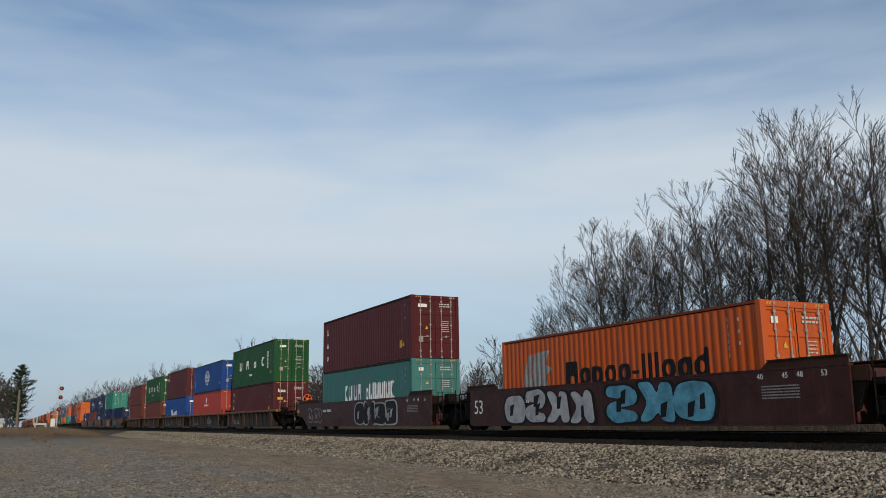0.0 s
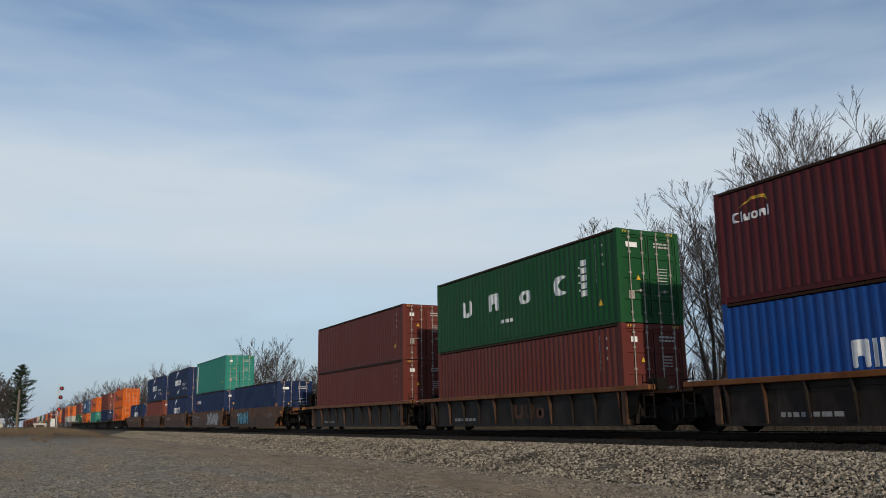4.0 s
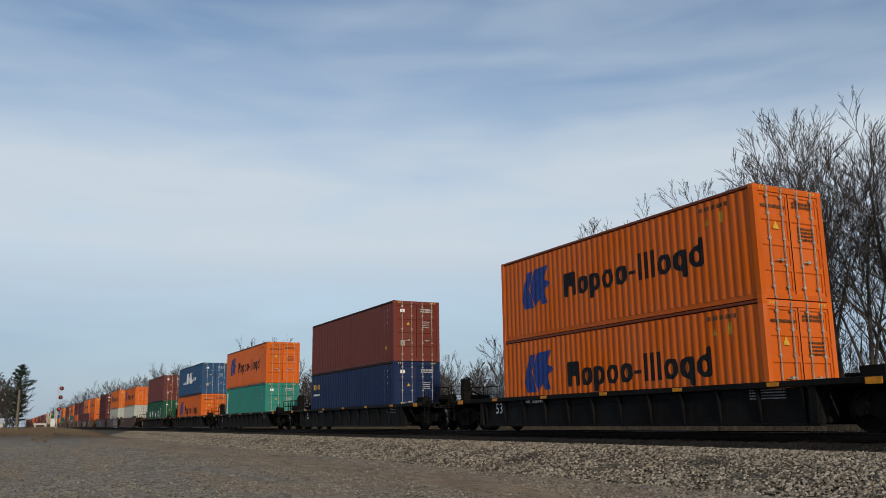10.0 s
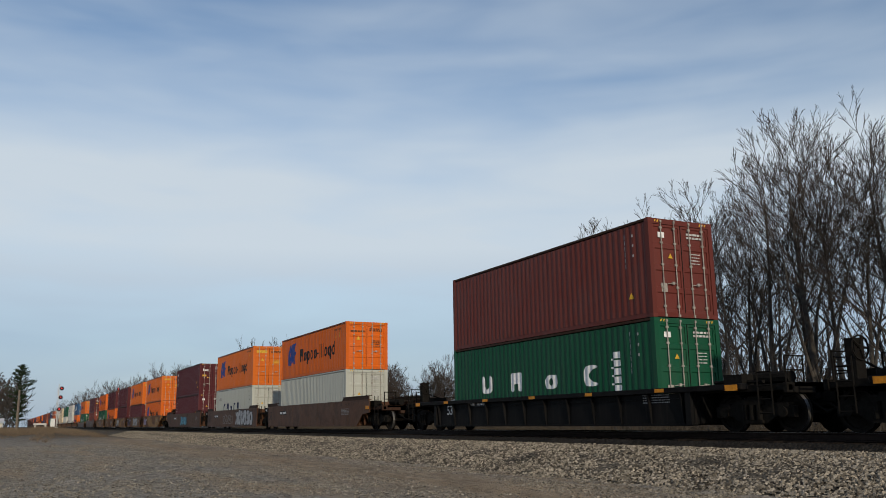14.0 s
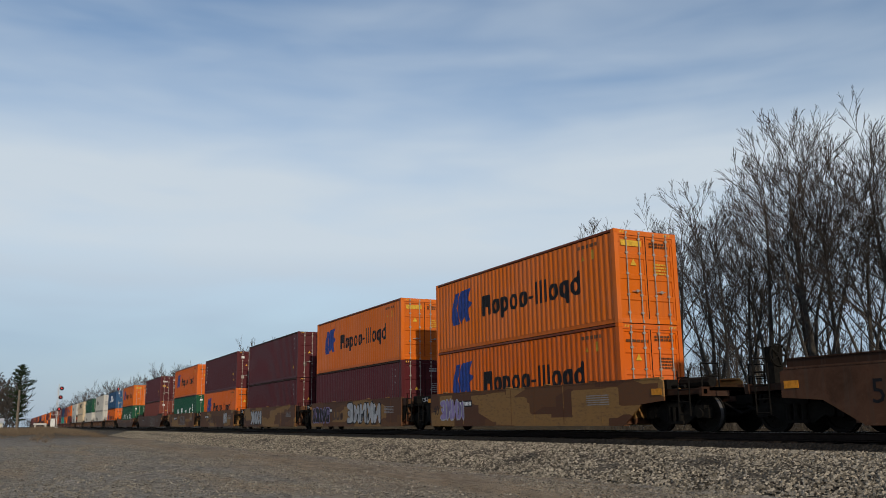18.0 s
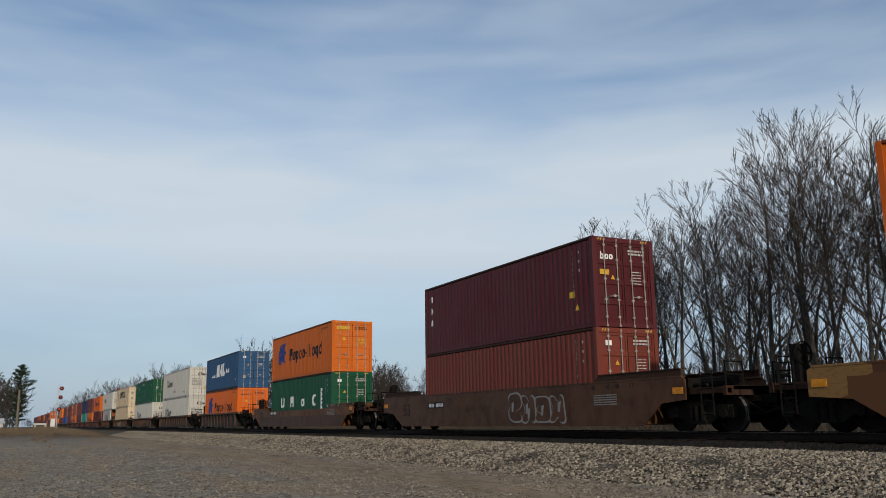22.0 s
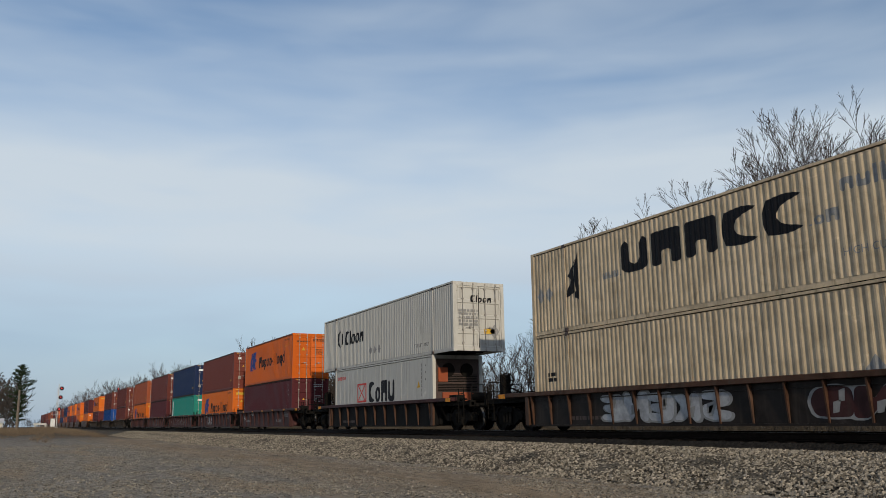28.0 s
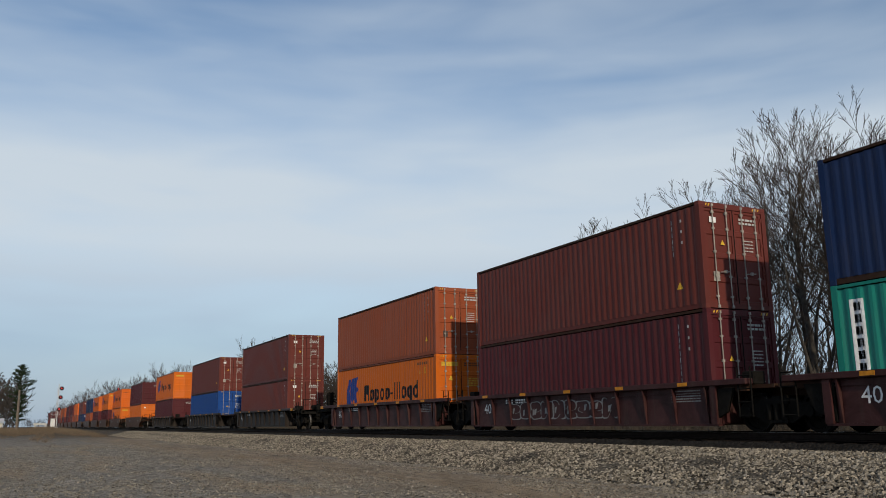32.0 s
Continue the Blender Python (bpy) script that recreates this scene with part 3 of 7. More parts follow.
def build_end(h):
    def go(bm):
        n = 9
        for i in range(n):
            x0 = -1.065 + 2.13 * i / n
            x1 = x0 + 2.13 / n
            q = [(x0, 0.05), (x0 + 0.08, 0.05), (x0 + 0.12, 0.0), (x1 - 0.04, 0.0), (x1, 0.05)]
            for (a, b), (c, d) in zip(q, q[1:]):
                v = [bm.verts.new(p) for p in ((a, b, 0.15), (c, d, 0.15), (c, d, h - 0.16), (a, b, h - 0.16))]
                bm.faces.new(v)
        box(bm, -1.065, 1.065, 0.052, 0.075, 0.15, h - 0.16)
    return go


def build_mark(polys, prof, L):
    """Paint on the long side that faces -x; a runs from the far end."""
    def go(bm):
        br = [L - y for y, d in prof]
        for a, b, z0, z1, z2, z3 in strips(polys, br):
            ya, yb = L - a - 1e-5, L - b + 1e-5
            xa, xb = -(1.206 - side_x(prof, ya)) - 0.004, -(1.206 - side_x(prof, yb)) - 0.004
            v = [bm.verts.new(p) for p in ((xa, ya, z0), (xb, yb, z2), (xb, yb, z3), (xa, ya, z1))]
            bm.faces.new(v)
    return go


def build_flat_mark(polys, plane):
    """Paint on a flat face. plane maps (a, z) to a point."""
    def go(bm):
        for a, b, z0, z1, z2, z3 in strips(polys, ()):
            v = [bm.verts.new(plane(*p)) for p in ((a, z0), (b, z2), (b, z3), (a, z1))]
            bm.faces.new(v)
    return go


def triangle(s):
    return [(0, 0), (s, 0), (s / 2, 0.87 * s)]


# looks: paint, main mark, small marks
def sail_mark():
    return [[(0.0, 0.28), (0.26, 1.02), (0.56, 1.05), (0.36, 0.55), (0.58, 0.0), (0.14, 0.0)],
            [(0.62, 0.0), (0.41, 0.55), (0.61, 1.06), (1.24, 1.10), (1.08, 0.72), (1.36, 0.60), (1.06, 0.42), (1.20, 0.06), (0.96, 0.04), (0.86, 0.22)]]


def marks_for(look_, L, h, low):
    """Painted marks on the side: (part name, ink, outlines, label)."""
    out = []
    z = 1.18 if h > 2.7 else 1.0
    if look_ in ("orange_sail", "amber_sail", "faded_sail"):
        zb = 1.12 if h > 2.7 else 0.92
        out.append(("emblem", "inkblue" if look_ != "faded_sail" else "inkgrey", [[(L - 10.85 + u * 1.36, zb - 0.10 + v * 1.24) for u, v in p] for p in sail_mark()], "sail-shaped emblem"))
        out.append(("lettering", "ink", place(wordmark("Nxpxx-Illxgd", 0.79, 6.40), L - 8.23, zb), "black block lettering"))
    elif look_ in ("green_ladder", "green_ladder_low"):
        zz0 = 1.12 if look_ == "green_ladder" else 0.98
        for a, c in ((9.95, "U"), (7.85, "N"), (5.65, "x"), (3.45, "C")):
            out.append(("lettering", "inkwhite", place(wordmark(c, 0.66, 0.75), L - a, zz0 + 0.1), "white block letter shape"))
        ladder = [rect(0, 0.46, k * 0.245, k * 0.245 + 0.19) for k in range(5)] + [rect(0, 0.11, 0, 1.17)]
        out.append(("stripe", "inkwhite", [[(x, y) for x, y in p] for p in place(ladder, L - 2.05, zz0 - 0.10)], "white ladder-like stripe"))
        out.append(("small_print", "inkwhite", place(bars(1, 0.85, 0.13, 5), L - 7.0, zz0 - 0.42), ""))
    elif look_ in ("navy_swoosh", "navy_swoosh_words"):
        out.append(("lettering", "inkwhite", place(wordmark("CNN CCN", 0.58, 3.35), L - 7.9, z + 0.10), "white block lettering"))
        sw = [[(0, 0), (0.35, 0.55), (0.85, 0.80), (1.35, 0.80), (1.15, 0.60), (0.7, 0.50), (0.30, 0.30)]]
        out.append(("swoosh", "inkwhite", place(sw, L - 7.45, z + 0.78, 0.95), "white curved stroke"))
        if look_ == "navy_swoosh_words":
            out.append(("swoosh", "inkwhite", place([[(-x, -y) for x, y in sw[0]]], L - 5.1, z - 0.02, 0.95), "white curved stroke"))
            out.append(("words", "inkwhite", place(words("eco container", 0.28), L - 3.75, z + 0.02), "white words"))
            out.append(("words", "inkwhite", place(words("bamboo flooring", 0.24), L - 3.55, z - 0.40), "white words"))
            out.append(("label", "yellow", place([rect(0, 0.28, 0, 0.36)], 0.3, 0.45), "yellow label"))
    elif look_ == "blue_slant":
        out.append(("lettering", "inkwhite", place(wordmark("uuu.", 0.34, 1.6, 0.18), L - 10.0, z + 0.02), "white block shapes"))
        big = [[(0, 0), (0.95, 0), (1.15, 0.25), (1.15, 0.85), (0.95, 1.05), (0.15, 1.05)],
               [(1.2, 0), (1.75, 1.05), (2.2, 1.05), (2.2, 0), (1.85, 0), (1.85, 0.25), (1.62, 0.25), (1.5, 0)], [(2.28, 0), (2.48, 1.05), (2.85, 1.05), (2.72, 0.35), (3.35, 0.35), (3.15, 0)]]
        out.append(("lettering", "inkwhite", place([slant(p, 0.14) for p in big], L - 8.1, z + 0.0), "large slanting white block shapes"))
        out.append(("words", "inkwhite", place(wordmark(".bld", 0.36, 1.15), L - 4.5, z + 0.20), "white block shapes"))
    elif look_ == "blue_globe":
        ring = [disc(0.80, 28, 0.80), disc(0.74, 28, 0.80)]
        out.append(("emblem", "inkwhite", place([[p for p in q] for q in ring], 6.05, 1.33), "white globe ring"))
        out.append(("emblem", "inkwhite", place([disc(0.44, 24, 1.40), disc(0.39, 24, 1.46)], 6.05, 1.33), "white globe line"))
        out.append(("lettering", "inkwhite", place(wordmark("CxxCx", 0.40, 2.12), 4.98, 1.30), "white block lettering"))
        out.append(("lettering", "inkwhite", place(wordmark("xNIUUINx", 0.23, 2.0), 5.05, 0.98), "white block lettering"))
        out.append(("small_print", "inkwhite", [rect(0.55, 0.70, 0.55 + 0.27 * k, 0.74 + 0.27 * k) for k in range(6)], ""))
    elif look_ == "red_oval":
        out.append(("emblem", "inkwhite", place([disc(0.21, 20, 1.30), [(-0.10, -0.16), (0.10, -0.16), (0.0, 0.2)]], 6.09, 2.22), "white oval with a sail"))
        out.append(("lettering", "inkwhite", place(wordmark("NuCUILnN", 0.20, 1.84), 5.18, 1.68), "white block lettering"))
    elif look_ == "blue_lettered":
        out.append(("lettering", "inkwhite", place(wordmark("NIlxUuxxb", 0.60, 3.6), L - 8.6, z - 0.10), "white block lettering"))
        out.append(("small_print", "inkwhite", place(bars(1, 2.0, 0.10, 3), L - 7.6, z - 0.38), ""))
    elif look_ == "green_tall":
        out.append(("lettering", "inkwhite", place(wordmark("CUIUN  xUIUUIUC", 0.86, 6.6), L - 8.6, z - 0.02), "tall white block lettering"))
    elif look_ == "upright_slant":
        for k, c in enumerate("Uux"):
            out.append(("lettering", "inkwhite", place(wordmark(c, 0.34, 0.2, 0.15), 0.62, 2.05 - 0.72 * k), "white block letter shape"))
        out.append(("label", "yellow", place([rect(0, 0.30, 0, 0.36)], L - 1.35, 0.55), "yellow label"))
    elif look_ in ("upright_three", "stacked"):
        for k in range(3 if look_ == "upright_three" else 6):
            d = 0.5 if look_ == "upright_three" else 0.27
            out.append(("lettering", "inkwhite", place(wordmark("nxubCN"[k], d * 0.75, 0.20), 0.55, 2.2 - d * k), "white block letter shape"))
        out.append(("label", "yellow", place([rect(0, 0.32, 0, 0.2)], L - 1.35, 1.05), "yellow label"))
    elif look_ in ("strip_low", "strip_top"):
        out.append(("panel", "inkwhite", [rect(0.42, 0.76, 0.12, 2.55)], "white upright label strip"))
        out.append(("lettering", "ink", [rect(0.50, 0.68, 0.22 + 0.26 * k, 0.40 + 0.26 * k) for k in range(9)], "dark block shapes"))
    elif look_ == "red_stroke":
        out.append(("emblem", "inkred", place([[(0, 0), (0.3, 0), (0.42, 0.14), (0.3, 0.28), (0, 0.28)]], 0.55, 1.95), "red stroke"))
        out.append(("lettering", "inkwhite", place(wordmark("xxxxx", 0.42, 1.5), 1.05, 1.93), "white block lettering"))
    elif look_ == "yellow_lettered":
        out.append(("lettering", "yellow", place(wordmark("xxxxx", 0.45, 1.2), 0.30, 1.95), "yellow block lettering"))
        out.append(("small_print", "inkwhite", place(bars(1, 1.1, 0.10, 8), 0.40, 1.62), ""))
    elif look_ == "curved_stroke":
        out.append(("lettering", "inkwhite", place(wordmark("Cluxnl", 0.26, 1.2), 0.55, 2.0), "white block lettering"))
        out.append(("emblem", "yellow", place([[(0, 0), (0.5, 0.22), (0.9, 0.20), (1.0, 0), (0.85, 0.12), (0.5, 0.14)]], 0.75, 2.35), "curved stroke"))
    elif look_ == "white_spaced":
        for k, c in enumerate("CNxCN"):
            out.append(("lettering", "inknavy", place(wordmark(c, 0.72, 0.62), 2.9 + 1.15 * k, 1.02), "blue block letter shape"))
        out.append(("lettering", "inkgrey", place(wordmark("xNUIx", 0.24, 0.9), 1.2, 2.0), ""))
    elif look_ == "white_curve_top" or look_ == "white_curve_low":
        z0 = 1.15 if look_ == "white_curve_top" else 0.95
        s0 = 2.2 if look_ == "white_curve_top" else 2.2
        arc = [[(0.55, 0), (0.1, 0.25), (0, 0.55), (0.12, 0.85), (0.6, 1.05), (0.35, 0.8), (0.28, 0.5), (0.4, 0.2)], [(0.62, 0.1), (0.95, 0.3), (0.85, 0.75), (0.7, 0.9), (0.66, 0.5)]]
        out.append(("emblem", "ink", place(arc, s0, z0), "black curved emblem"))
        out.append(("lettering", "ink", place(wordmark("Clxxn", 0.74, 2.7, 0.12), s0 + 1.15, z0 + 0.12), "black block lettering"))
        if look_ == "white_curve_top":
            out.append(("placard", "inkgrey", [place([[(0, -0.22), (0.2, 0), (0, 0.22), (-0.2, 0)]], 7.1 + 0.55 * k, 0.72)[0] for k in range(3)], "grey diamonds"))
            out.append(("words", "ink", place(words("TOP LIFT ONLY", 0.15), 12.3, 0.42), "black words"))
    elif look_ == "white_wing":
        out.append(("emblem", "ink", place([[(0, 0), (0.7, 0.2), (0.55, 0.9), (0.75, 1.3), (0.25, 0.75), (0.45, 0.6)], [(0.62, 0.0), (0.85, -0.1), (0.85, 1.45), (0.62, 1.1)]], 1.9, 1.05), "dark wing-like emblem"))
        out.append(("lettering", "inkgrey", place(wordmark("uuu.", 0.28, 0.9), 4.0, 1.40), ""))
        out.append(("lettering", "ink", place(wordmark("UNNCC", 0.98, 6.6), 4.95, 1.42), "large dark block lettering"))
        out.append(("lettering", "inkgrey", place(wordmark(".xN", 0.30, 0.8), 11.7, 1.45), ""))
        out.append(("lettering", "inkgrey", place(wordmark("nulbl ndxl", 0.42, 3.2), 12.6, 2.05), "grey block lettering"))
        out.append(("placard", "inkgrey", [place([[(0, -0.26), (0.22, 0), (0, 0.26), (-0.22, 0)]], 0.55 + 0.5 * k, 1.35)[0] for k in range(2)], "dark diamonds"))
        out.append(("words", "inkgrey", place(words("HIGH CUBE", 0.18), 12.5, 0.62), "black words"))
    elif look_ == "white_wing_low":
        out.append(("placard", "inkgrey", [place([[(0, -0.30), (0.26, 0), (0, 0.30), (-0.26, 0)]], 13.0 + 0.62 * k, 1.05)[0] for k in range(1)], "grey diamond"))
        out.append(("words", "ink", place(words("HIGH CUBE", 0.20), 14.2, 2.0), "black words"))
        out.append(("small_print", "ink", place(bars(2, 0.5, 0.12, 14), 0.8, 1.5), ""))
    elif look_ == "pale_lettered":
        out.append(("lettering", "inkred", place(wordmark("xxxxx", 0.26, 1.25), 0.35, 2.32), "red block lettering"))
        fr = [rect(0, 1.25, 0, 0.95), rect(0.09, 1.16, 0.09, 0.86)]
        cross = [[(0.1, 0.1), (0.22, 0.1), (1.15, 0.85), (1.03, 0.85)], [(1.03, 0.1), (1.15, 0.1), (0.22, 0.85), (0.1, 0.85)]]
        out.append(("emblem", "inkred", place(fr, 3.3, 1.08), "red square outline"))
        out.append(("emblem", "inkred", place([cross[0]], 3.3, 1.08), "red stroke"))
        out.append(("emblem", "inkred", place([cross[1]], 3.3, 1.08), "red stroke"))
        out.append(("lettering", "ink", place(wordmark("CxNU", 1.02, 3.2), 4.9, 1.04), "large black block lettering"))
        out.append(("label", "yellow", place([triangle(0.32)], 10.6, 1.55), "yellow warning triangle"))
    elif look_ == "emerald":
        out.append(("words", "inkwhite", place(words("53'", 0.30), L - 1.75, 2.05), "white figures"))
        out.append(("placard", "inkwhite", [place([[(0, -0.24), (0.2, 0), (0, 0.24), (-0.2, 0)]], 3.2, 2.05)[0]], "white diamond"))
        out.append(("small_print", "inkwhite", place(bars(1, 1.6, 0.10, 21), 6.6, 2.42), ""))
        out.append(("small_print", "inkwhite", place(bars(2, 0.5, 0.10, 22), 0.7, 2.3), ""))
    # number lines near the door end, as on every box
    if L < 13:
        ink = "ink" if look_ in ("orange_sail", "amber_sail", "white_spaced", "white", "pale_lettered") else "inkworn"
        if look_ in ("orange_sail", "amber_sail"):
            out.append(("label", "yellow", place([triangle(0.20), rect(0.55, 0.70, -0.02, 0.28)], L - 1.75, h - 0.74), "yellow warning labels"))
            out.append(("small_print", "rustwell", place(bars(1, 1.0, 0.11, 3), L - 1.9, h - 0.36), ""))
        else:
            rnd = random.Random(look_)
            out.append(("small_print", ink, [rect(L - 1.14, L - 1.105, h - 0.45 - 0.18 * k, h - 0.32 - 0.18 * k) for k in range(rnd.randint(6, 9))], ""))
            out.append(("small_print", ink, [rect(L - 0.77, L - 0.71, h - 0.45 - 0.30 * k, h - 0.37 - 0.30 * k) for k in range(3)], ""))
            out.append(("label", "yellow", place([triangle(0.22)], L - 1.05, 0.62), "yellow warning triangle"))
    return out


def door_marks(look_, h):
    """Marks on the doors, a from -1.06 to 1.06 as seen, z from the floor."""
    out = []
    pale = look_ in ("orange_sail", "amber_sail", "white_spaced", "white_curve_low", "white_curve_top", "white_wing", "white_wing_low", "pale_lettered", "white")
    ink = "ink" if pale else "inkwhite"
    if look_ in ("orange_sail", "amber_sail"):
        if look_ == "amber_sail":
            out.append(("label", "yellow", [rect(-0.95, -0.15, h - 0.50, h - 0.32)], "yellow name label"))
        else:
            out.append(("small_print", "rustwell", place(bars(1, 0.85, 0.075, 6), -0.95, h - 0.55), ""))
        out.append(("label", "yellow", place([triangle(0.24)], -0.62, h * 0.62), "yellow warning triangle"))
        out.append(("small_print", "rustwell", place(bars(2, 0.75, 0.065, 7), 0.15, h - 0.40), ""))
        out.append(("small_print", "yellow" if look_ == "amber_sail" else "rustwell", place(bars(4, 0.55, 0.05, 8, 0.9), 0.28, h - 1.05), ""))
    elif look_ in ("white_curve_low", "white_curve_top"):
        out.append(("lettering", "ink", place(wordmark("Clxxn", 0.30, 1.0, 0.12), -0.40, h - 0.85), "black block lettering"))
        out.append(("small_print", "inkgrey", place(bars(5, 0.9, 0.10, 9), -0.95, h - 1.25), ""))
        out.append(("label", "yellow", [rect(0.25, 0.75, 0.75, 0.95)], "yellow label"))
        out.append(("placard", "inkgrey", [[(0.75, 0.55), (0.98, 0.85), (0.75, 1.15), (0.52, 0.85)]], "grey diamond"))
    elif look_ in ("white_wing", "white_wing_low"):
        out.append(("placard", "inkgrey", [place([[(0, -0.25), (0.22, 0), (0, 0.25), (-0.22, 0)]], -0.72, h * 0.42 + 0.75 * k)[0] for k in range(2)], "dark diamonds"))
    elif look_ == "emerald":
        out.append(("words", "inkwhite", place(words("53'", 0.26), -0.95, 1.70), "white figures"))
        out.append(("placard", "inkwhite", [[(0.55, 1.62), (0.78, 1.87), (0.55, 2.12), (0.32, 1.87)]], "white diamond"))
        out.append(("small_print", "inkwhite", place(bars(2, 0.55, 0.16, 19), 0.15, h - 0.55), ""))
        out.append(("label", "yellow", [rect(0.10, 0.42, 0.82, 1.08)], "orange label"))
        out.append(("label", "inkwhite", [rect(0.44, 0.92, 0.84, 1.06)], "white label"))
    else:
        kv = sum(map(ord, look_)) % 3
        if look_ == "upright_three":
            out.append(("lettering", "inkwhite", place(wordmark("bxx", 0.24, 0.50), -0.90, h - 0.72), "white block lettering"))
            out.append(("label", "yellow", [rect(-0.94, -0.58, h - 1.22, h - 1.05)], "yellow label"))
        elif kv != 1:
            out.append(("label", "inkwhite", [rect(-0.86, -0.62 + 0.2 * (kv == 2), h - 0.56, h - 0.40)], "white name label"))
        out.append(("small_print", "inkworn", place(bars(2, 0.66, 0.058, 11 + kv, 0.8), 0.22, h - 0.42), ""))
        out.append(("small_print", "inkworn", place(bars(4 + kv, 0.40, 0.032, 12 + kv, 1.9), 0.30, h - 1.0 - 0.1 * kv), ""))
        out.append(("plate", "casting" if kv == 1 else "steel", [rect(-0.84, -0.62, 0.74, 1.0)], "metal data plate"))
        out.append(("label", "yellow", place([triangle(0.17)], -0.52, h * (0.60 - 0.07 * kv)), "yellow warning triangle"))
    return out


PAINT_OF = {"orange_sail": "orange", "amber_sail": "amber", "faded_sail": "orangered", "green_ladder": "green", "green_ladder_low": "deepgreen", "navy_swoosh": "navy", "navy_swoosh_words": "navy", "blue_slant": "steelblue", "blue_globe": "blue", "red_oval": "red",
            "blue_lettered": "blue", "green_tall": "green_tall", "upright_slant": "maroon", "upright_three": "maroon", "stacked": "maroon", "strip_low": "seagreen", "strip_top": "teal", "red_stroke": "navy", "yellow_lettered": "navy", "curved_stroke": "maroon",
            "white_spaced": "grey", "white_curve_low": "white", "white_curve_top": "white", "white_wing": "cream", "white_wing_low": "cream", "pale_lettered": "white", "emerald": "deepgreen"}
SAID = {"orange": "orange", "orangered": "faded red-orange", "amber": "yellow-orange", "rustred": "rusty red", "brown": "red-brown", "maroon": "dark maroon", "red": "bright red", "terracotta": "terracotta", "green": "green",
        "deepgreen": "deep green", "teal": "teal green", "seagreen": "sea-green", "green_tall": "grey-green", "navy": "navy blue", "blue": "bright blue", "steelblue": "steel-blue", "white": "dirty white",
        "grey": "pale grey", "cream": "rust-stained cream"}


def container(look_, L=12.192, h=2.896, where="stacked", far=False):
    """A shipping container; its door end is at y = 0, its far end at y = L."""
    col = PAINT_OF.get(look_, look_)
    mat = M[col]
    style = "smooth" if look_ == "pale_lettered" else ("fine" if L > 13 else "iso")
    said = "corrugated steel" if style != "smooth" else "smooth-sided refrigerated"
    c = thing("shipping_container", f"{SAID[col]} {said} shipping container {where}", "shipping container", "containers on the train")
    for m_ in (None, pose(0, L, 0, 0, 0, 180)):
        piece("end_frame", mesh_of(("end_frame", h), lambda bm: fix(build_frame(h)(bm) or bm)), mat, c, m_)
    side = mesh_of(("side_panel", L, h, style), build_side(L, h, style))
    near = piece("side_panel", side, mat, c)
    for m_ in (None, pose(0, L, 0, 0, 0, 180)):
        piece("top_rail", mesh_of(("top_rail", L, h), build_rail_bar(L, h - 0.072, h - 0.004, 1.216)), M["railtop"] if col in ("orange", "amber", "orangered") else mat if col in ("seagreen", "teal", "white", "grey", "cream", "red") else M["darkbrown"], c, m_, "dented top rail")
        piece("bottom_rail", mesh_of(("bottom_rail", L), build_rail_bar(L, 0.02, 0.148, 1.190)), M["darkbrown"] if col in ("steelblue", "blue", "navy") else mat, c, m_, "narrow bottom rail")
    piece("side_panel", side, mat, c, pose(0, L, 0, 0, 0, 180))
    piece("roof", mesh_of(("roof", L, h), build_sheet(L, h - 0.05, h - 0.02)), mat, c)
    piece("floor", mesh_of(("floor", L), build_sheet(L, 0.10, 0.14)), M["darkwell"], c, None, "dark underfloor with cross members")
    piece("end_wall", mesh_of(("end_wall", h), build_end(h)), mat, c, pose(0, L - 0.03, 0, 0, 0, 180))
    if look_ == "pale_lettered":
        unit = piece("refrigeration_unit", mesh_of(("reefer",), lambda bm: box(bm, -1.06, 1.06, 0.05, 0.12, 0.15, 2.73)), M["casting"], c, None, "dark recessed machinery panel")
        tagged(piece("grille", mesh_of(("grille",), build_grille), M["iron"], unit), kind="stuff")
        for fx in (-0.45, 0.45):
            piece("fan", mesh_of(("fan",), lambda bm: tube(bm, (0, 0, 2.25), (0, 0.08, 2.25), 0.30, 16)), M["iron"], unit, at(fx, 0, 0))
        piece("compressor_cover", mesh_of(("reefer_cover",), lambda bm: (bevelled(bm_box(bm, -0.75, 0.85, -0.03, 0.10, 0.80, 1.30), 0.03), tube(bm, (-0.7, -0.05, 0.5), (0.6, -0.05, 0.5), 0.16, 12), box(bm, -0.95, -0.5, -0.02, 0.10, 1.75, 2.35))), M["terracotta"], unit, None, "rusty orange covers")
    else:
        rod = mesh_of(("locking_rod", h), build_rod(h))
        for sx in (-1, 1):
            d = piece("door", mesh_of(("door", h, sx), build_door(h, 0.0 if sx < 0 else 1.06)), mat, c, Matrix.Translation((-1.064 if sx < 0 else 0.004, 0, 0)))
            for dx in () if far else (0.30, 0.80):
                piece("locking_rod", rod, M["steel"], d, at(dx, -0.006, 0), "galvanised rod")
            if far:
                continue
            piece("handle", mesh_of(("handle",), build_handle), M["steel"], d, at(0.32 if sx > 0 else 0.44, -0.02, 0.98), "steel handle")
        if not far:
            piece("gasket", mesh_of(("gasket", h), lambda bm: box(bm, -0.012, 0.012, 0.018, 0.05, 0.16, h - 0.17)), M["dark"], c, None, "black door seal")
        stripes = [[(x, h - 0.11), (x + 0.045, h - 0.11), (x + 0.08, h - 0.04), (x + 0.035, h - 0.04)] for x in [-1.0 + 0.1 * k for k in range(3)] + [0.72 + 0.1 * k for k in range(3)]]
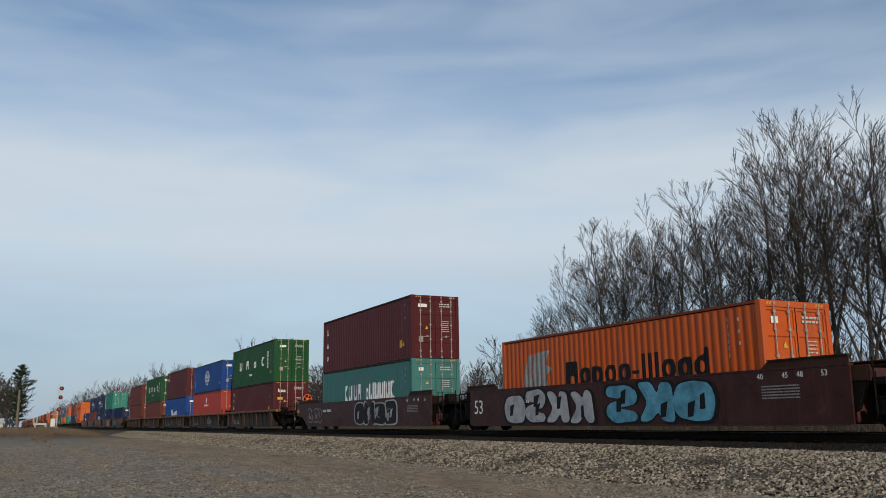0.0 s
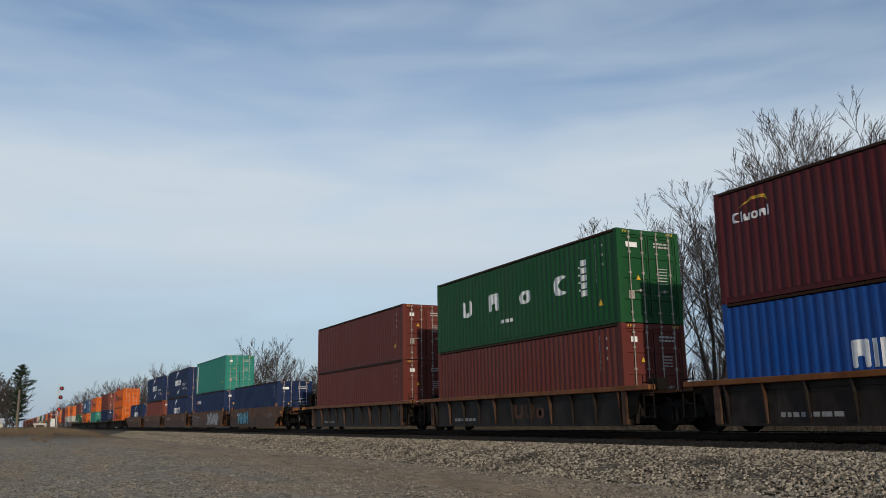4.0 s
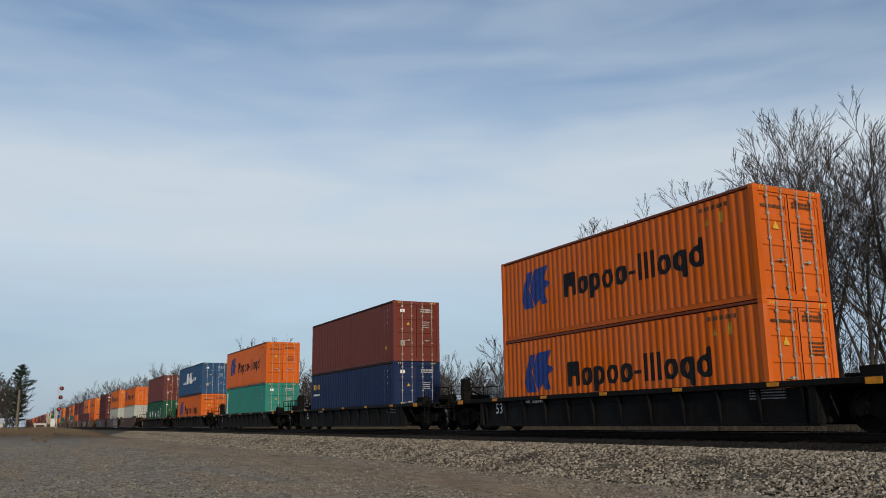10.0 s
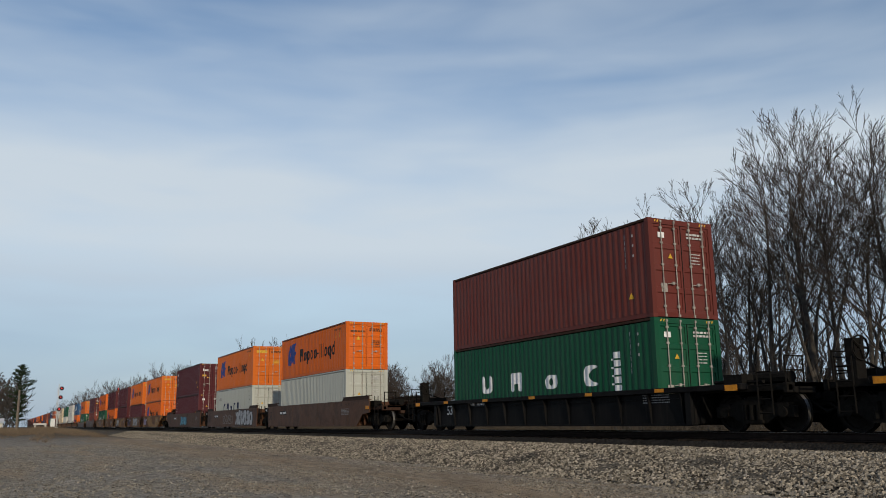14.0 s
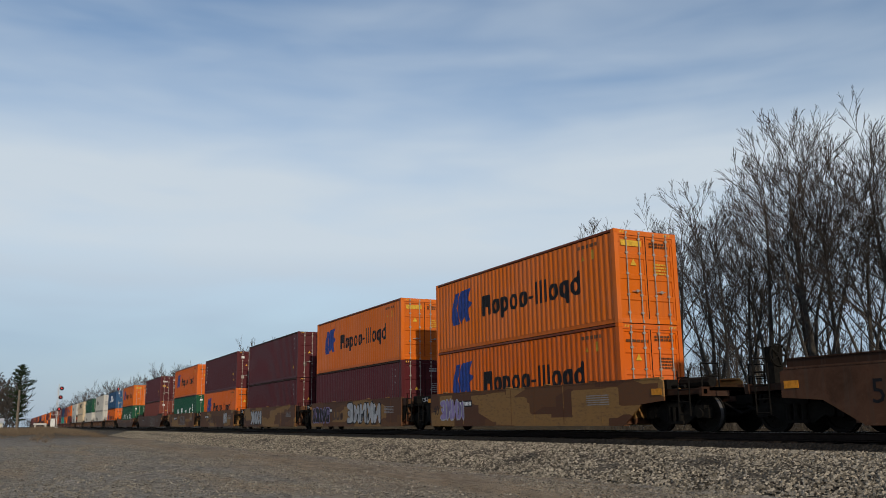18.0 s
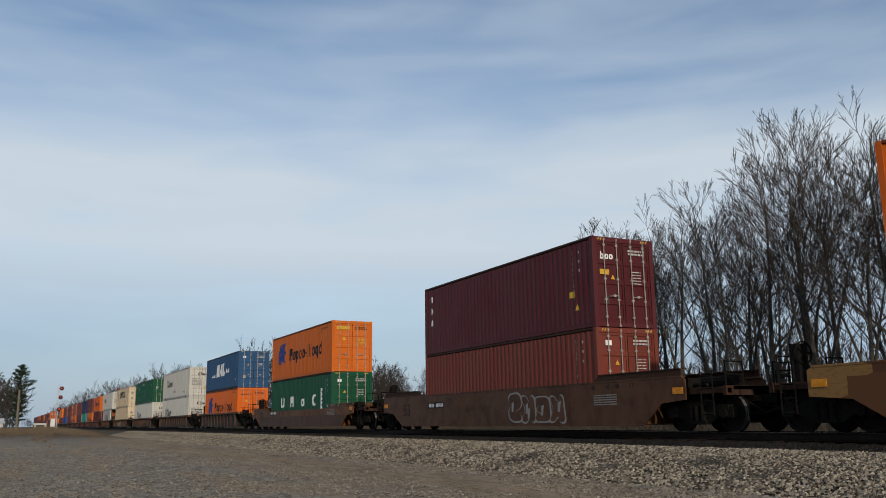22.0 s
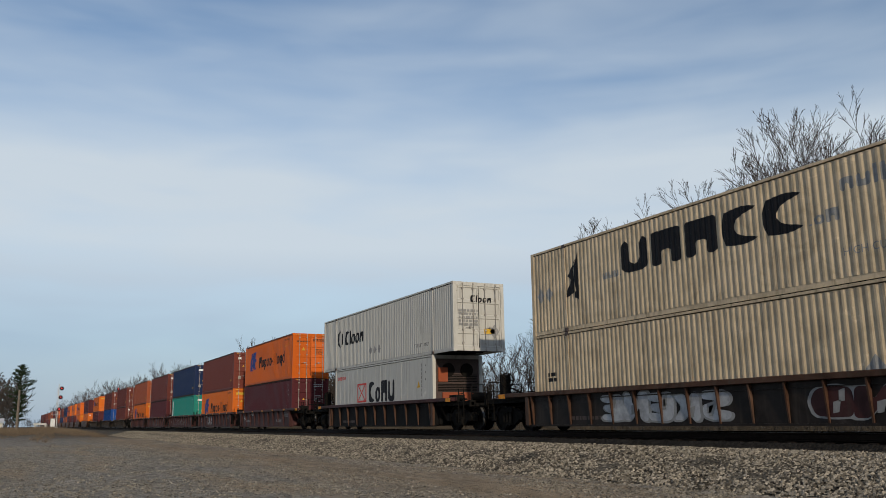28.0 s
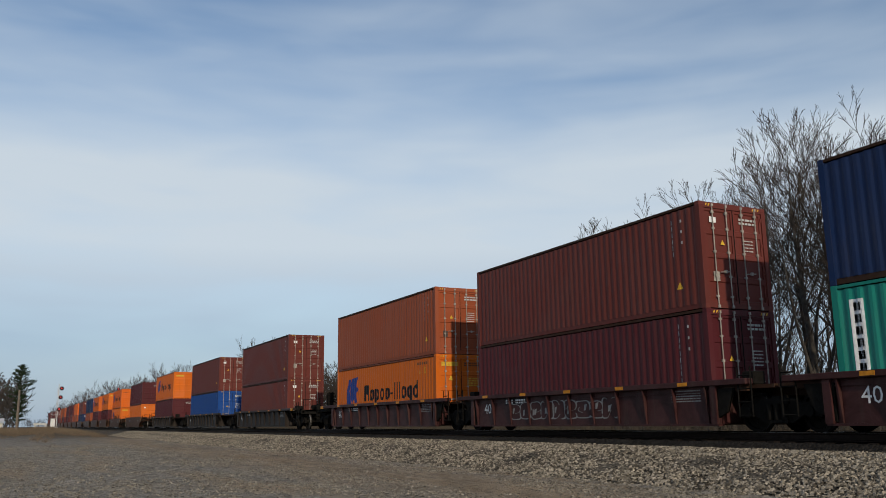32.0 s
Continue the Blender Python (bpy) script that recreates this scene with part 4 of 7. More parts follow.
        if not far and i_hazard(look_):
            tagged(piece("hazard_stripes", mesh_of(("hazard", h), build_flat_mark(stripes, lambda a, z: (a, -0.001, z))), M["yellow"], c, None, "yellow height stripes"), kind="stuff")
        for k, (nm, ink, polys, lab) in enumerate(door_marks(look_, h)):
            if far and k:
                break
            dm = piece(nm, mesh_of((nm, "door", look_, h, k), build_flat_mark(polys, lambda a, z: (a, 0.024, z))), M[ink], c, None, lab)
            if len(polys) > 1:
                dm["kind"] = "stuff"
    cast = mesh_of(("corner_casting",), build_casting)
    for x in () if far else (-1.223, 1.223 - 0.178):
        for y in (-0.004, L + 0.004 - 0.162):
            for z in (-0.003, h - 0.115):
                piece("corner_casting", cast, mat, c, at(x, y, z))
    if L > 13:
        post = mesh_of(("lift_post", h), lambda bm: box(bm, -1.216, -1.19, -0.06, 0.06, 0.16, h - 0.08))
        for y in (1.98, L - 1.98):
            piece("lift_post", post, mat, c, at(0, y, 0))
            piece("lift_casting", mesh_of(("lift_casting",), lambda bm: bevelled(bm_box(bm, -1.225, -1.05, -0.09, 0.09, 0, 0.12), 0.01)), M["casting"], c, at(0, y, h - 0.125))
            piece("lift_casting", mesh_of(("lift_casting",), lambda bm: bevelled(bm_box(bm, -1.225, -1.05, -0.09, 0.09, 0, 0.12), 0.01)), M["casting"], c, at(0, y, 0.0))
    prof = corrugation(style, 0.16, L - 0.16)
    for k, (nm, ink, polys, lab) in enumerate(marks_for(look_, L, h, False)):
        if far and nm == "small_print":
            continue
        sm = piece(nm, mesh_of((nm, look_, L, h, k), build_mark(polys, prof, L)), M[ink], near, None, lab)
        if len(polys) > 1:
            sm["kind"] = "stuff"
    return c


def i_hazard(look_):
    return look_ not in ("white_curve_low", "white_curve_top", "white_wing", "white_wing_low", "emerald")


def bm_box(bm, *a):
    box(bm, *a)
    return bm


def build_grille(bm):
    for z in (0.3, 1.35, 1.75):
        for k in range(5):
            box(bm, -0.95, 0.95, 0.01, 0.06, z + 0.07 * k, z + 0.07 * k + 0.03)


# ---- well cars ----
WHEEL_R = 0.483
SPIN_FRONT, SPIN_REAR = [], []


def build_wheelset(bm):
    """An axle with two flanged wheels, along x."""
    tube(bm, (-1.0, 0, 0), (1.0, 0, 0), 0.085, 8)
    n = 20
    for s in (-1, 1):
        prof = ((0.655, WHEEL_R + 0.026), (0.690, WHEEL_R + 0.026), (0.705, WHEEL_R), (0.800, WHEEL_R - 0.006), (0.800, 0.40), (0.745, 0.38), (0.735, 0.16), (0.80, 0.15), (0.80, 0.0))
        rings = []
        for x, r in prof:
            rings.append([bm.verts.new((s * x, r * math.cos(k * math.tau / n), r * math.sin(k * math.tau / n))) for k in range(n)] if r > 0 else None)
        for step, (p, q) in enumerate(zip(rings, rings[1:])):
            if q is None:
                bm.faces.new(p)
                break
            for k in range(n):
                bm.faces.new((p[k], p[(k + 1) % n], q[(k + 1) % n], q[k])).material_index = 1 if step == 2 else 0
        back = [bm.verts.new((s * 0.655, (WHEEL_R + 0.026) * math.cos(k * math.tau / n), (WHEEL_R + 0.026) * math.sin(k * math.tau / n))) for k in range(n)]
        bm.faces.new(back)
        for k in range(4):      # balance holes' rims on the plate
            a = k * math.tau / 4 + 0.3
            tube(bm, (s * 0.742, 0.27 * math.cos(a), 0.27 * math.sin(a)), (s * 0.752, 0.27 * math.cos(a), 0.27 * math.sin(a)), 0.05, 6)
    fix(bm)


def build_sideframe(bm):
    """The cast side frame of a truck, seen from outside, at x = 0."""
    outer = [(-1.22, 0.36), (-1.22, 0.62), (-0.72, 0.66), (-0.45, 0.80), (0.45, 0.80), (0.72, 0.66), (1.22, 0.62), (1.22, 0.36), (0.72, 0.40), (0.40, 0.22), (-0.40, 0.22), (-0.72, 0.40)]
    prism(bm, outer, -0.07, 0.07)
    for y in (-0.915, 0.915):
        tube(bm, (-0.13, y, 0.483), (0.02, y, 0.483), 0.13, 10)
        box(bm, -0.09, 0.09, y - 0.17, y + 0.17, 0.58, 0.70)
    for k in (-0.22, 0.0, 0.22):
        tube(bm, (-0.10, k, 0.30), (-0.10, k, 0.66), 0.075, 8)
    box(bm, -0.14, 0.10, -0.32, 0.32, 0.22, 0.30)
    box(bm, -0.14, 0.10, -0.36, 0.36, 0.66, 0.78)
    fix(bm)


def build_bolster(bm):
    box(bm, -1.0, 1.0, -0.22, 0.22, 0.50, 0.86)
    box(bm, -0.35, 0.35, -1.2, 1.2, 0.62, 0.76)
    tube(bm, (0, 0, 0.8), (0, 0, 1.02), 0.22, 12)
    for y in (-0.35, 0.35):
        box(bm, -0.85, 0.85, y - 0.06, y + 0.06, 0.30, 0.42)


def truck(car, y):
    t = new("truck")
    t.parent, t.matrix_basis = car, at(0, y, 0)
    piece("bolster", mesh_of(("bolster",), build_bolster), M["iron"], t)
    for x in (-0.99, 0.99):
        piece("side_frame", mesh_of(("side_frame",), build_sideframe), M["iron"], t, pose(x, 0, 0, 0, 0, 0 if x < 0 else 180))
    ws = mesh_of(("wheelset",), build_wheelset)
    if len(ws.materials) < 2:
        ws.materials.append(M["tread"])
    SPIN_FRONT.append(piece("wheelset", ws, M["wheel"], t, at(0, -0.915, WHEEL_R)))
    SPIN_REAR.append(piece("wheelset", ws, M["wheel"], t, at(0, 0.915, WHEEL_R)))
    return t


def build_smooth_sill(L, front, rear, top):
    """The deep plain side of a well car, at x = 0, outside towards -x. At an end with its own truck the upper half runs on over the wheels."""
    def go(bm):
        a = [(-0.48, top), (-0.45, 0.20)] if front == "joint" else [(-1.90, top), (-2.0, top - 0.06), (-2.0, 0.84), (-1.05, 0.76), (-0.30, 0.20)]
        b = [(L, 0.20), (L + 0.05, top)] if rear == "joint" else [(L, 0.20), (L + 0.95, 0.72), (L + 2.05, 0.80), (L + 2.05, top - 0.06), (L + 1.95, top)]
        prism(bm, a + b, 0.0, 0.05)
        y0, y1 = a[0][0] + 0.02, b[-1][0] - 0.02
        box(bm, -0.012, 0.16, y0, y1, top + 0.002, top + 0.045)
        box(bm, -0.010, 0.20, -0.28, L - 0.02, 0.17, 0.198)
        box(bm, -0.006, -0.001, -0.44, L + 0.02, 0.80, 0.812)
        for y in (L * 0.06, L * 0.36, L * 0.66, L * 0.95):
            box(bm, -0.006, -0.001, y, y + 0.025, 0.22, top - 0.01)
        fix(bm)
    return go


def build_end_cap(y0, y1, inner, z):
    """A raised coaming on the sill at an end of the well; inner is its sloping end."""
    def go(bm):
        s = 0.22 if inner > y0 + 0.01 and abs(inner - y1) < 0.01 else -0.22
        pts = [(y0, z), (y1, z), (y1 - s, z + 0.17), (y0, z + 0.17)] if s > 0 else [(y0, z), (y1, z), (y1, z + 0.17), (y0 - s, z + 0.17)]
        prism(bm, pts, 0.03, 0.07)
        box(bm, 0.0, 0.22, min(p[0] for p in pts[2:]), max(p[0] for p in pts[2:]), z + 0.172, z + 0.20)
        fix(bm)
    return go


def build_girder_sill(L, ct):
    """The side of a well car with a top chord, a web and a bottom flange; the ribs come apart. ct: the foot of the chord."""
    def go(bm):
        box(bm, 0.13, 0.16, -0.25, L + 0.25, 0.22, ct - 0.005)
        box(bm, 0.07, 0.24, -0.25, L + 0.25, 0.16, 0.218)
        box(bm, 0.09, 0.129, -0.25, L + 0.25, ct - 0.15, ct - 0.125)
        fix(bm)
    return go


def build_chord(L, ext0, ext1, ct):
    def go(bm):
        box(bm, -0.02, 0.24, -ext0, L + ext1, ct, ct + 0.145)
        bevelled(bm, 0.015)
    return go


def build_rib(ct):
    """A gusset that stands out under the chord and runs in towards its foot."""
    def go(bm):
        prism(bm, [(0.0, 0.22), (0.045, 0.22), (0.045, ct - 0.004), (0.0, ct - 0.004)], 0.0, 0.13)
        for v in bm.verts:
            if v.co.x < 0.01 and v.co.z < 0.5:
                v.co.x += 0.095
        fix(bm)
    return go


def build_twistlock(bm):
    tube(bm, (0, 0, 0), (0, 0, 0.20), 0.085, 8, True, 0.045)
    tube(bm, (0, 0, 0.20), (0, 0, 0.30), 0.06, 8, True, 0.02)


def build_deck(y0, y1, tip):
    """The frame and deck over a truck: a tapering box with a stub sill."""
    def go(bm):
        lo, hi = (y0, y1) if y0 < y1 else (y1, y0)
        box(bm, -1.05, 1.05, lo, hi, 1.06, 1.15)
        box(bm, -0.36, 0.36, lo, hi, 0.78, 1.058)
        for x in (-1.28, 1.18):
            box(bm, x, x + 0.10, y0 if y0 < y1 else y0 - 0.9, y0 + 0.9 if y0 < y1 else y0, 1.00, 1.155)
        s = 1 if y1 > y0 else -1
        if tip:
            box(bm, -1.32, 1.32, *sorted((y1 - s * 0.10, y1)), 0.92, 1.16)
            for x in (-1.25, 1.13):
                box(bm, x, x + 0.12, lo, hi, 0.98, 1.10)
        fix(bm)
    return go


def build_bulkhead(z1):
    def go(bm):
        box(bm, -1.40, 1.40, -0.05, 0.05, 0.22, z1)
        for x in (-1.15, -0.4, 0.35, 1.05):
            box(bm, x, x + 0.10, -0.12, 0.12, 0.25, z1 - 0.08)
        fix(bm)
    return go


def build_coupler(s, reach):
    def go(bm):
        box(bm, -0.13, 0.13, *sorted((0.0, s * (reach - 0.22))), 0.70, 0.92)
        box(bm, -0.20, 0.16, *sorted((s * (reach - 0.28), s * reach)), 0.66, 0.96)
        for x in (0.35, -0.40):
            tube(bm, (x, 0, 0.72), (x * 0.9, s * reach * 0.5, 0.45), 0.03, 6)
            tube(bm, (x * 0.9, s * reach * 0.5, 0.45), (x * 0.8, s * reach, 0.62), 0.03, 6)
        fix(bm)
    return go


def build_ladder(bm):
    for y in (-0.21, 0.21):
        tube(bm, (0, y, 0.42), (0, y, 1.62), 0.020, 5)
    for k in range(4):
        tube(bm, (0, -0.21, 0.46 + 0.32 * k), (0, 0.21, 0.46 + 0.32 * k), 0.018, 5)


def build_rails(bm):
    """A bent grab iron at the end of a car."""
    for x in (0.0, 0.60):
        tube(bm, (x, 0, 1.14), (x, 0, 1.80), 0.022, 5)
    for z in (1.45, 1.78):
        tube(bm, (0, 0, z), (0.6, 0, z), 0.020, 5)


def build_brake_wheel(bm):
    """A spoked hand wheel in the x-z plane: one closed rim, five spokes and a hub."""
    n, m = 18, 5
    rim = [[bm.verts.new(((0.27 + 0.022 * math.cos(b)) * math.cos(a), 0.022 * math.sin(b), (0.27 + 0.022 * math.cos(b)) * math.sin(a))) for b in (math.tau * q / m for q in range(m))] for a in (math.tau * k / n for k in range(n))]
    for k in range(n):
        p, q = rim[k], rim[(k + 1) % n]
        for u in range(m):
            bm.faces.new((p[u], p[(u + 1) % m], q[(u + 1) % m], q[u]))
    for k in range(5):
        a = k * math.tau / 5
        tube(bm, (0, 0, 0), (0.27 * math.cos(a), 0, 0.27 * math.sin(a)), 0.03, 5)
    tube(bm, (0, -0.04, 0), (0, 0.10, 0), 0.07, 8)
    fix(bm)


def build_brake_box(bm):
    box(bm, -0.16, 0.16, 0.09, 0.34, -0.95, 0.22)
    tube(bm, (0.0, 0.2, -0.2), (0.9, 0.2, -0.5), 0.03, 5)
    box(bm, 0.35, 1.0, 0.0, 0.45, -0.80, -0.45)
    bmesh.ops.recalc_face_normals(bm, faces=bm.faces)


BLOTS = [
    [(0.02, 0.0), (0.34, 0.02), (0.38, 0.30), (0.62, 0.0), (1.0, 0.02), (0.68, 0.48), (0.98, 0.98), (0.62, 1.0), (0.42, 0.68), (0.40, 1.0), (0.08, 0.97)],
    [(0.05, 0.04), (0.70, 0.0), (0.98, 0.22), (0.94, 0.50), (0.48, 0.62), (0.95, 0.72), (0.90, 0.98), (0.30, 1.0), (0.03, 0.80), (0.08, 0.48), (0.55, 0.38), (0.02, 0.26)],
    [(0.0, 0.10), (0.30, 0.0), (0.95, 0.04), (0.96, 0.30), (0.45, 0.28), (0.88, 0.44), (0.86, 0.62), (0.42, 0.66), (0.98, 0.76), (0.96, 0.98), (0.20, 1.0), (0.02, 0.85)],
    [(0.10, 0.06), (0.50, 0.0), (0.90, 0.10), (1.0, 0.50), (0.88, 0.92), (0.50, 1.0), (0.12, 0.94), (0.0, 0.50)],
    [(0.0, 0.0), (0.30, 0.02), (0.36, 0.50), (0.66, 0.0), (1.0, 0.03), (0.96, 1.0), (0.66, 0.98), (0.62, 0.50), (0.34, 1.0), (0.02, 0.98)],
]


def letterblob(rnd, w, h):
    """One sprayed letter-like blot, w by h."""
    return [(w * (1.0 - u + rnd.uniform(-0.04, 0.04)), h * (v + rnd.uniform(-0.03, 0.03))) for u, v in BLOTS[rnd.randrange(len(BLOTS))]]


def graffiti(car, x, y, z, w, h, n, fill, line, seed, parent=None):
    """Sprayed blots with an outline on the car's side; y is the end that is seen at the left, at x just off the sheet."""
    rnd = random.Random(seed)
    inner, outer, slots = [], [], []
    for k in range(n):
        p = rounded(letterblob(rnd, w / n * 1.08, h * rnd.uniform(0.85, 1.0)), 0.09 * h)
        cx, cz = w / n / 2, h / 2
        a = w / n * k
        outer.append([(a + cx + (u - cx) * 1.15, z + cz + (v - cz) * 1.07) for u, v in p])
        inner.append([(a + cx + (u - cx) * 0.97, z + cz + (v - cz) * 0.95) for u, v in p])
        for s in range(rnd.randint(1, 2)):
            q = a + w / n * rnd.uniform(0.2, 0.7)
            zz = z + h * rnd.uniform(0.1, 0.5)
            slots.append([(q, zz), (q + w / n * 0.14, zz + 0.02), (q + w / n * rnd.uniform(0.1, 0.3), zz + h * 0.36), (q + w / n * 0.02, zz + h * 0.30)])
    def face(polys, lift):
        def go(bm):
            for p in polys:
                for a, b, z0, z1, z2, z3 in strips([p], ()):
                    bm.faces.new([bm.verts.new((x - lift, y - u, v)) for u, v in ((a, z0), (b, z2), (b, z3), (a, z1))])
        return go
    for k in range(n):
        g = piece("graffiti_letter", mesh_of(("graffiti_outline", seed, k), face([outer[k]], 0.004 + 0.0006 * (k % 4))), M[line], car, None, "sprayed outline")
        piece("fill", mesh_of(("graffiti_fill", seed, k), face([inner[k]], 0.008 + 0.0006 * (k % 4))), M[fill], g, None, "sprayed fill")
    tagged(piece("graffiti_shading", mesh_of(("graffiti_shading", seed), face(slots, 0.0125)), M[line], car, None, "sprayed inner strokes"), kind="stuff")


def side_words(car, text, x, y, z, h, ink, parent=None, lab="painted figures"):
    polys = words(text, h)

    def go(bm):
        for p in polys:
            bm.faces.new([bm.verts.new((x, y - a, z + b)) for a, b in p])
    piece("lettering", mesh_of(("side_words", text, round(x, 3), round(y, 2), round(z, 2), h), go), M[ink], parent or car, None, lab)


def side_bars(car, polys, x, y, z, ink, key, lab="", parent=None):
    def go(bm):
        for p in polys:
            for a, b, z0, z1, z2, z3 in strips([p], ()):
                bm.faces.new([bm.verts.new((x, y - u, z + v)) for u, v in ((a, z0), (b, z2), (b, z3), (a, z1))])
    o = piece("lettering", mesh_of(("side_bars", key, round(x, 3), round(y, 2)), go), M[ink], parent or car, None, lab)
    if len(polys) > 1:
        o["kind"] = "stuff"


CAR_SAID = {"rustwell": "rust-orange", "brownwell": "dull brown", "maroonwell": "dark maroon", "darkwell": "dark rusty brown", "blackwell": "black", "camo": "patched tan and brown"}


def well_car(kind, col, L, front, rear, seed, chord=None, reach=(3.4, 3.4), top=1.43):
    """A well car unit; its well runs from y = 0 to L. front, rear: 'joint' (shares a truck with its neighbour) or 'end' (its own truck, deck and coupler)."""
    smooth = kind == "smooth"
    car = thing("well_car", f"{CAR_SAID[col]} double-stack railway well car with {'deep plain' if smooth else 'ribbed girder'} sides", "railway car", "cars of the train")
    mat = M[col]
    X = -1.47 if smooth else -1.46
    ct = 1.03 if col == "blackwell" and not chord else 1.155
    near = None
    for s in (-1, 1):
        m = at(X, 0, 0) if s < 0 else pose(-X, L, 0, 0, 0, 180)
        e0, e1 = (front, rear) if s < 0 else (rear, front)
        sill_mesh = mesh_of(("side_sill", kind, L, e0, e1, top), build_smooth_sill(L, e0, e1, top)) if smooth else mesh_of(("side_sill", kind, L, ct), build_girder_sill(L, ct))
        sill = piece("side_sill", sill_mesh, mat, car, m)
        near = near or sill
        if not smooth:
            x0, x1 = (1.30 if e == "joint" else 2.05 for e in (e0, e1))
            piece("top_chord", mesh_of(("top_chord", L, x0, x1, ct), build_chord(L, x0, x1, ct)), chord or mat, sill)
            n = max(8, round(L / (1.28 if L < 15 else 1.06)))
            rib = mesh_of(("rib", ct), build_rib(ct))
            for k in range(n + 1):
                piece("rib", rib, M["rustlow"] if chord and (k % 3 == 0 or seed > 20) else mat, sill, at(0, 0.10 + (L - 0.25) * k / n, 0))
            end_rib = mesh_of(("end_rib", ct), lambda bm: prism(bm, [(-0.25, 0.20), (-0.05, 0.20), (-0.05, ct - 0.004), (-0.25, ct - 0.004)], 0.02, 0.12))
            for y in (0.0, L + 0.30):
                piece("end_rib", end_rib, M["rustlow"] if chord else mat, sill, at(0, y, 0))
            if col in ("blackwell", "maroonwell", "darkwell") and not chord and seed not in (28, 29, 30):
                for k in range(5):
                    piece("reflector", mesh_of(("reflector", ct), lambda bm: box(bm, -0.028, -0.021, 0, 0.36, ct + 0.03, ct + 0.125)), M["reflect"], sill, at(0, 0.7 + (L - 1.8) * k / 4, 0), "orange reflector strip")
        else:
            if col == "rustwell":
                piece("lower_plate", mesh_of(("lower_plate", L), lambda bm: prism(bm, [(-0.28, 0.205), (L - 0.02, 0.205), (L + 0.02, 0.79), (-0.43, 0.79)], -0.003, 0.02)), M["rustlow"], sill, None, "browner lower plate")
            if L > 14:
                f0, f1 = (-0.45 if e0 == "joint" else -1.85), (L + 0.35 if e1 == "joint" else L + 1.85)
                piece("end_cap", mesh_of(("end_cap", f0, 1.95, top), build_end_cap(f0, 1.95, 1.95, top + 0.047)), mat if col == "rustwell" else M["darkbrown"], sill, None, "raised dark coaming")
                piece("end_cap", mesh_of(("end_cap", L - 2.0, f1, top), build_end_cap(L - 2.0, f1, L - 2.0, top + 0.047)), mat if col == "rustwell" else M["darkbrown"], sill, None, "raised dark coaming")
            else:
                for k in range(5):
                    piece("lug", mesh_of(("lug", top), lambda bm: bevelled(bm_box(bm, 0.0, 0.12, -0.16, 0.16, top + 0.046, top + 0.09), 0.02)), mat, sill, at(0, 1.2 + (L - 2.4) * k / 4, 0))
            if col == "rustwell":
                for y in (-0.32, -0.12, L + 0.02, L - 0.18):
                    piece("twistlock", mesh_of(("twistlock",), build_twistlock), M["rusttop"], sill, at(0.10, y, top + 0.045) @ Matrix.Scale(0.8, 4), "stored rusty twistlock")
    floor = mesh_of(("well_floor", L), lambda bm: [box(bm, -1.30, 1.30, y, y + 0.28, 0.22, 0.275) for y in [0.1 + (L - 0.5) * k / 6 for k in range(7)]] + [box(bm, -1.30, -1.12, 0, L, 0.21, 0.26), box(bm, 1.12, 1.30, 0, L, 0.21, 0.26)])
    piece("well_floor", floor, M["darkwell"], car)
    bulk = mesh_of(("bulkhead", smooth), build_bulkhead(1.40 if smooth else 1.16))
    piece("bulkhead", bulk, mat, car, at(0, -0.18, 0))
    piece("bulkhead", bulk, mat, car, at(0, L + 0.18, 0))
    for s, how, base, r in ((-1, front, -0.24, reach[0]), (1, rear, L + 0.24, reach[1])):
        if how == "joint":
            piece("end_deck", mesh_of(("end_deck", "joint", s, round(base, 2), round(r, 2)), build_deck(base, base + s * (r - 0.30), False)), M["iron"] if smooth else M["darkbrown"], car)
            if smooth and s > 0:
                piece("side_panel", mesh_of(("joint_panel",), lambda bm: bevelled(bm_box(bm, -1.42, -1.30, -0.16, 0.86, 1.10, 1.43), 0.015)), M["iron"], car, at(0, base, 0), "black panel")
                side_words(car, "125-T", -1.425, base + 0.74, 1.20, 0.16, "inkwhite", None, "white capacity figures")
                if seed in (20, 21, 22, 23):
                    piece("hazard_patch", mesh_of(("joint_patch",), lambda bm: box(bm, -1.432, -1.424, -0.14, 0.14, 1.14, 1.30)), M["reflect"], car, at(0, base + 0.02, 0), "orange patch")
            elif smooth:
                piece("side_panel", mesh_of(("joint_arm",), lambda bm: bevelled(bm_box(bm, -1.40, -1.28, -0.62, 0.14, 1.08, 1.42), 0.02)), M["darkbrown"], car, at(0, base, 0), "dark arm")
            piece("end_skirt", mesh_of(("end_skirt", s), lambda bm: fix(prism(bm, [(s * -0.25, 0.24), (s * 0.30, 0.50), (s * 0.55, 1.08), (s * -0.25, 1.08)], -1.38, -1.30) or bm)), M["iron"], car, at(0, base, 0), "black skirt plate")
            if s < 0:
                truck(car, base - (r - 0.24))
            piece("ladder", mesh_of(("ladder",), build_ladder), M["iron"], car, at(-1.40, base + s * 0.95, -0.05))
            if seed % 2:
                piece("valve_box", mesh_of(("valve_box",), lambda bm: bevelled(bm_box(bm, -0.2, 0.2, -0.2, 0.2, 0.0, 0.34), 0.03)), M["iron"], car, at(-0.8, base + s * 0.7, 1.15))
        else:
            piece("end_deck", mesh_of(("end_deck", "end", s, round(base, 2)), build_deck(base, base + s * 3.05, True)), M["darkbrown"] if smooth else M["iron"], car)
            truck(car, base + s * 1.75)
            piece("coupler", mesh_of(("coupler", s, round(r, 2)), build_coupler(s, r - 2.75)), M["iron"], car, at(0, base + s * 2.9, 0.02))
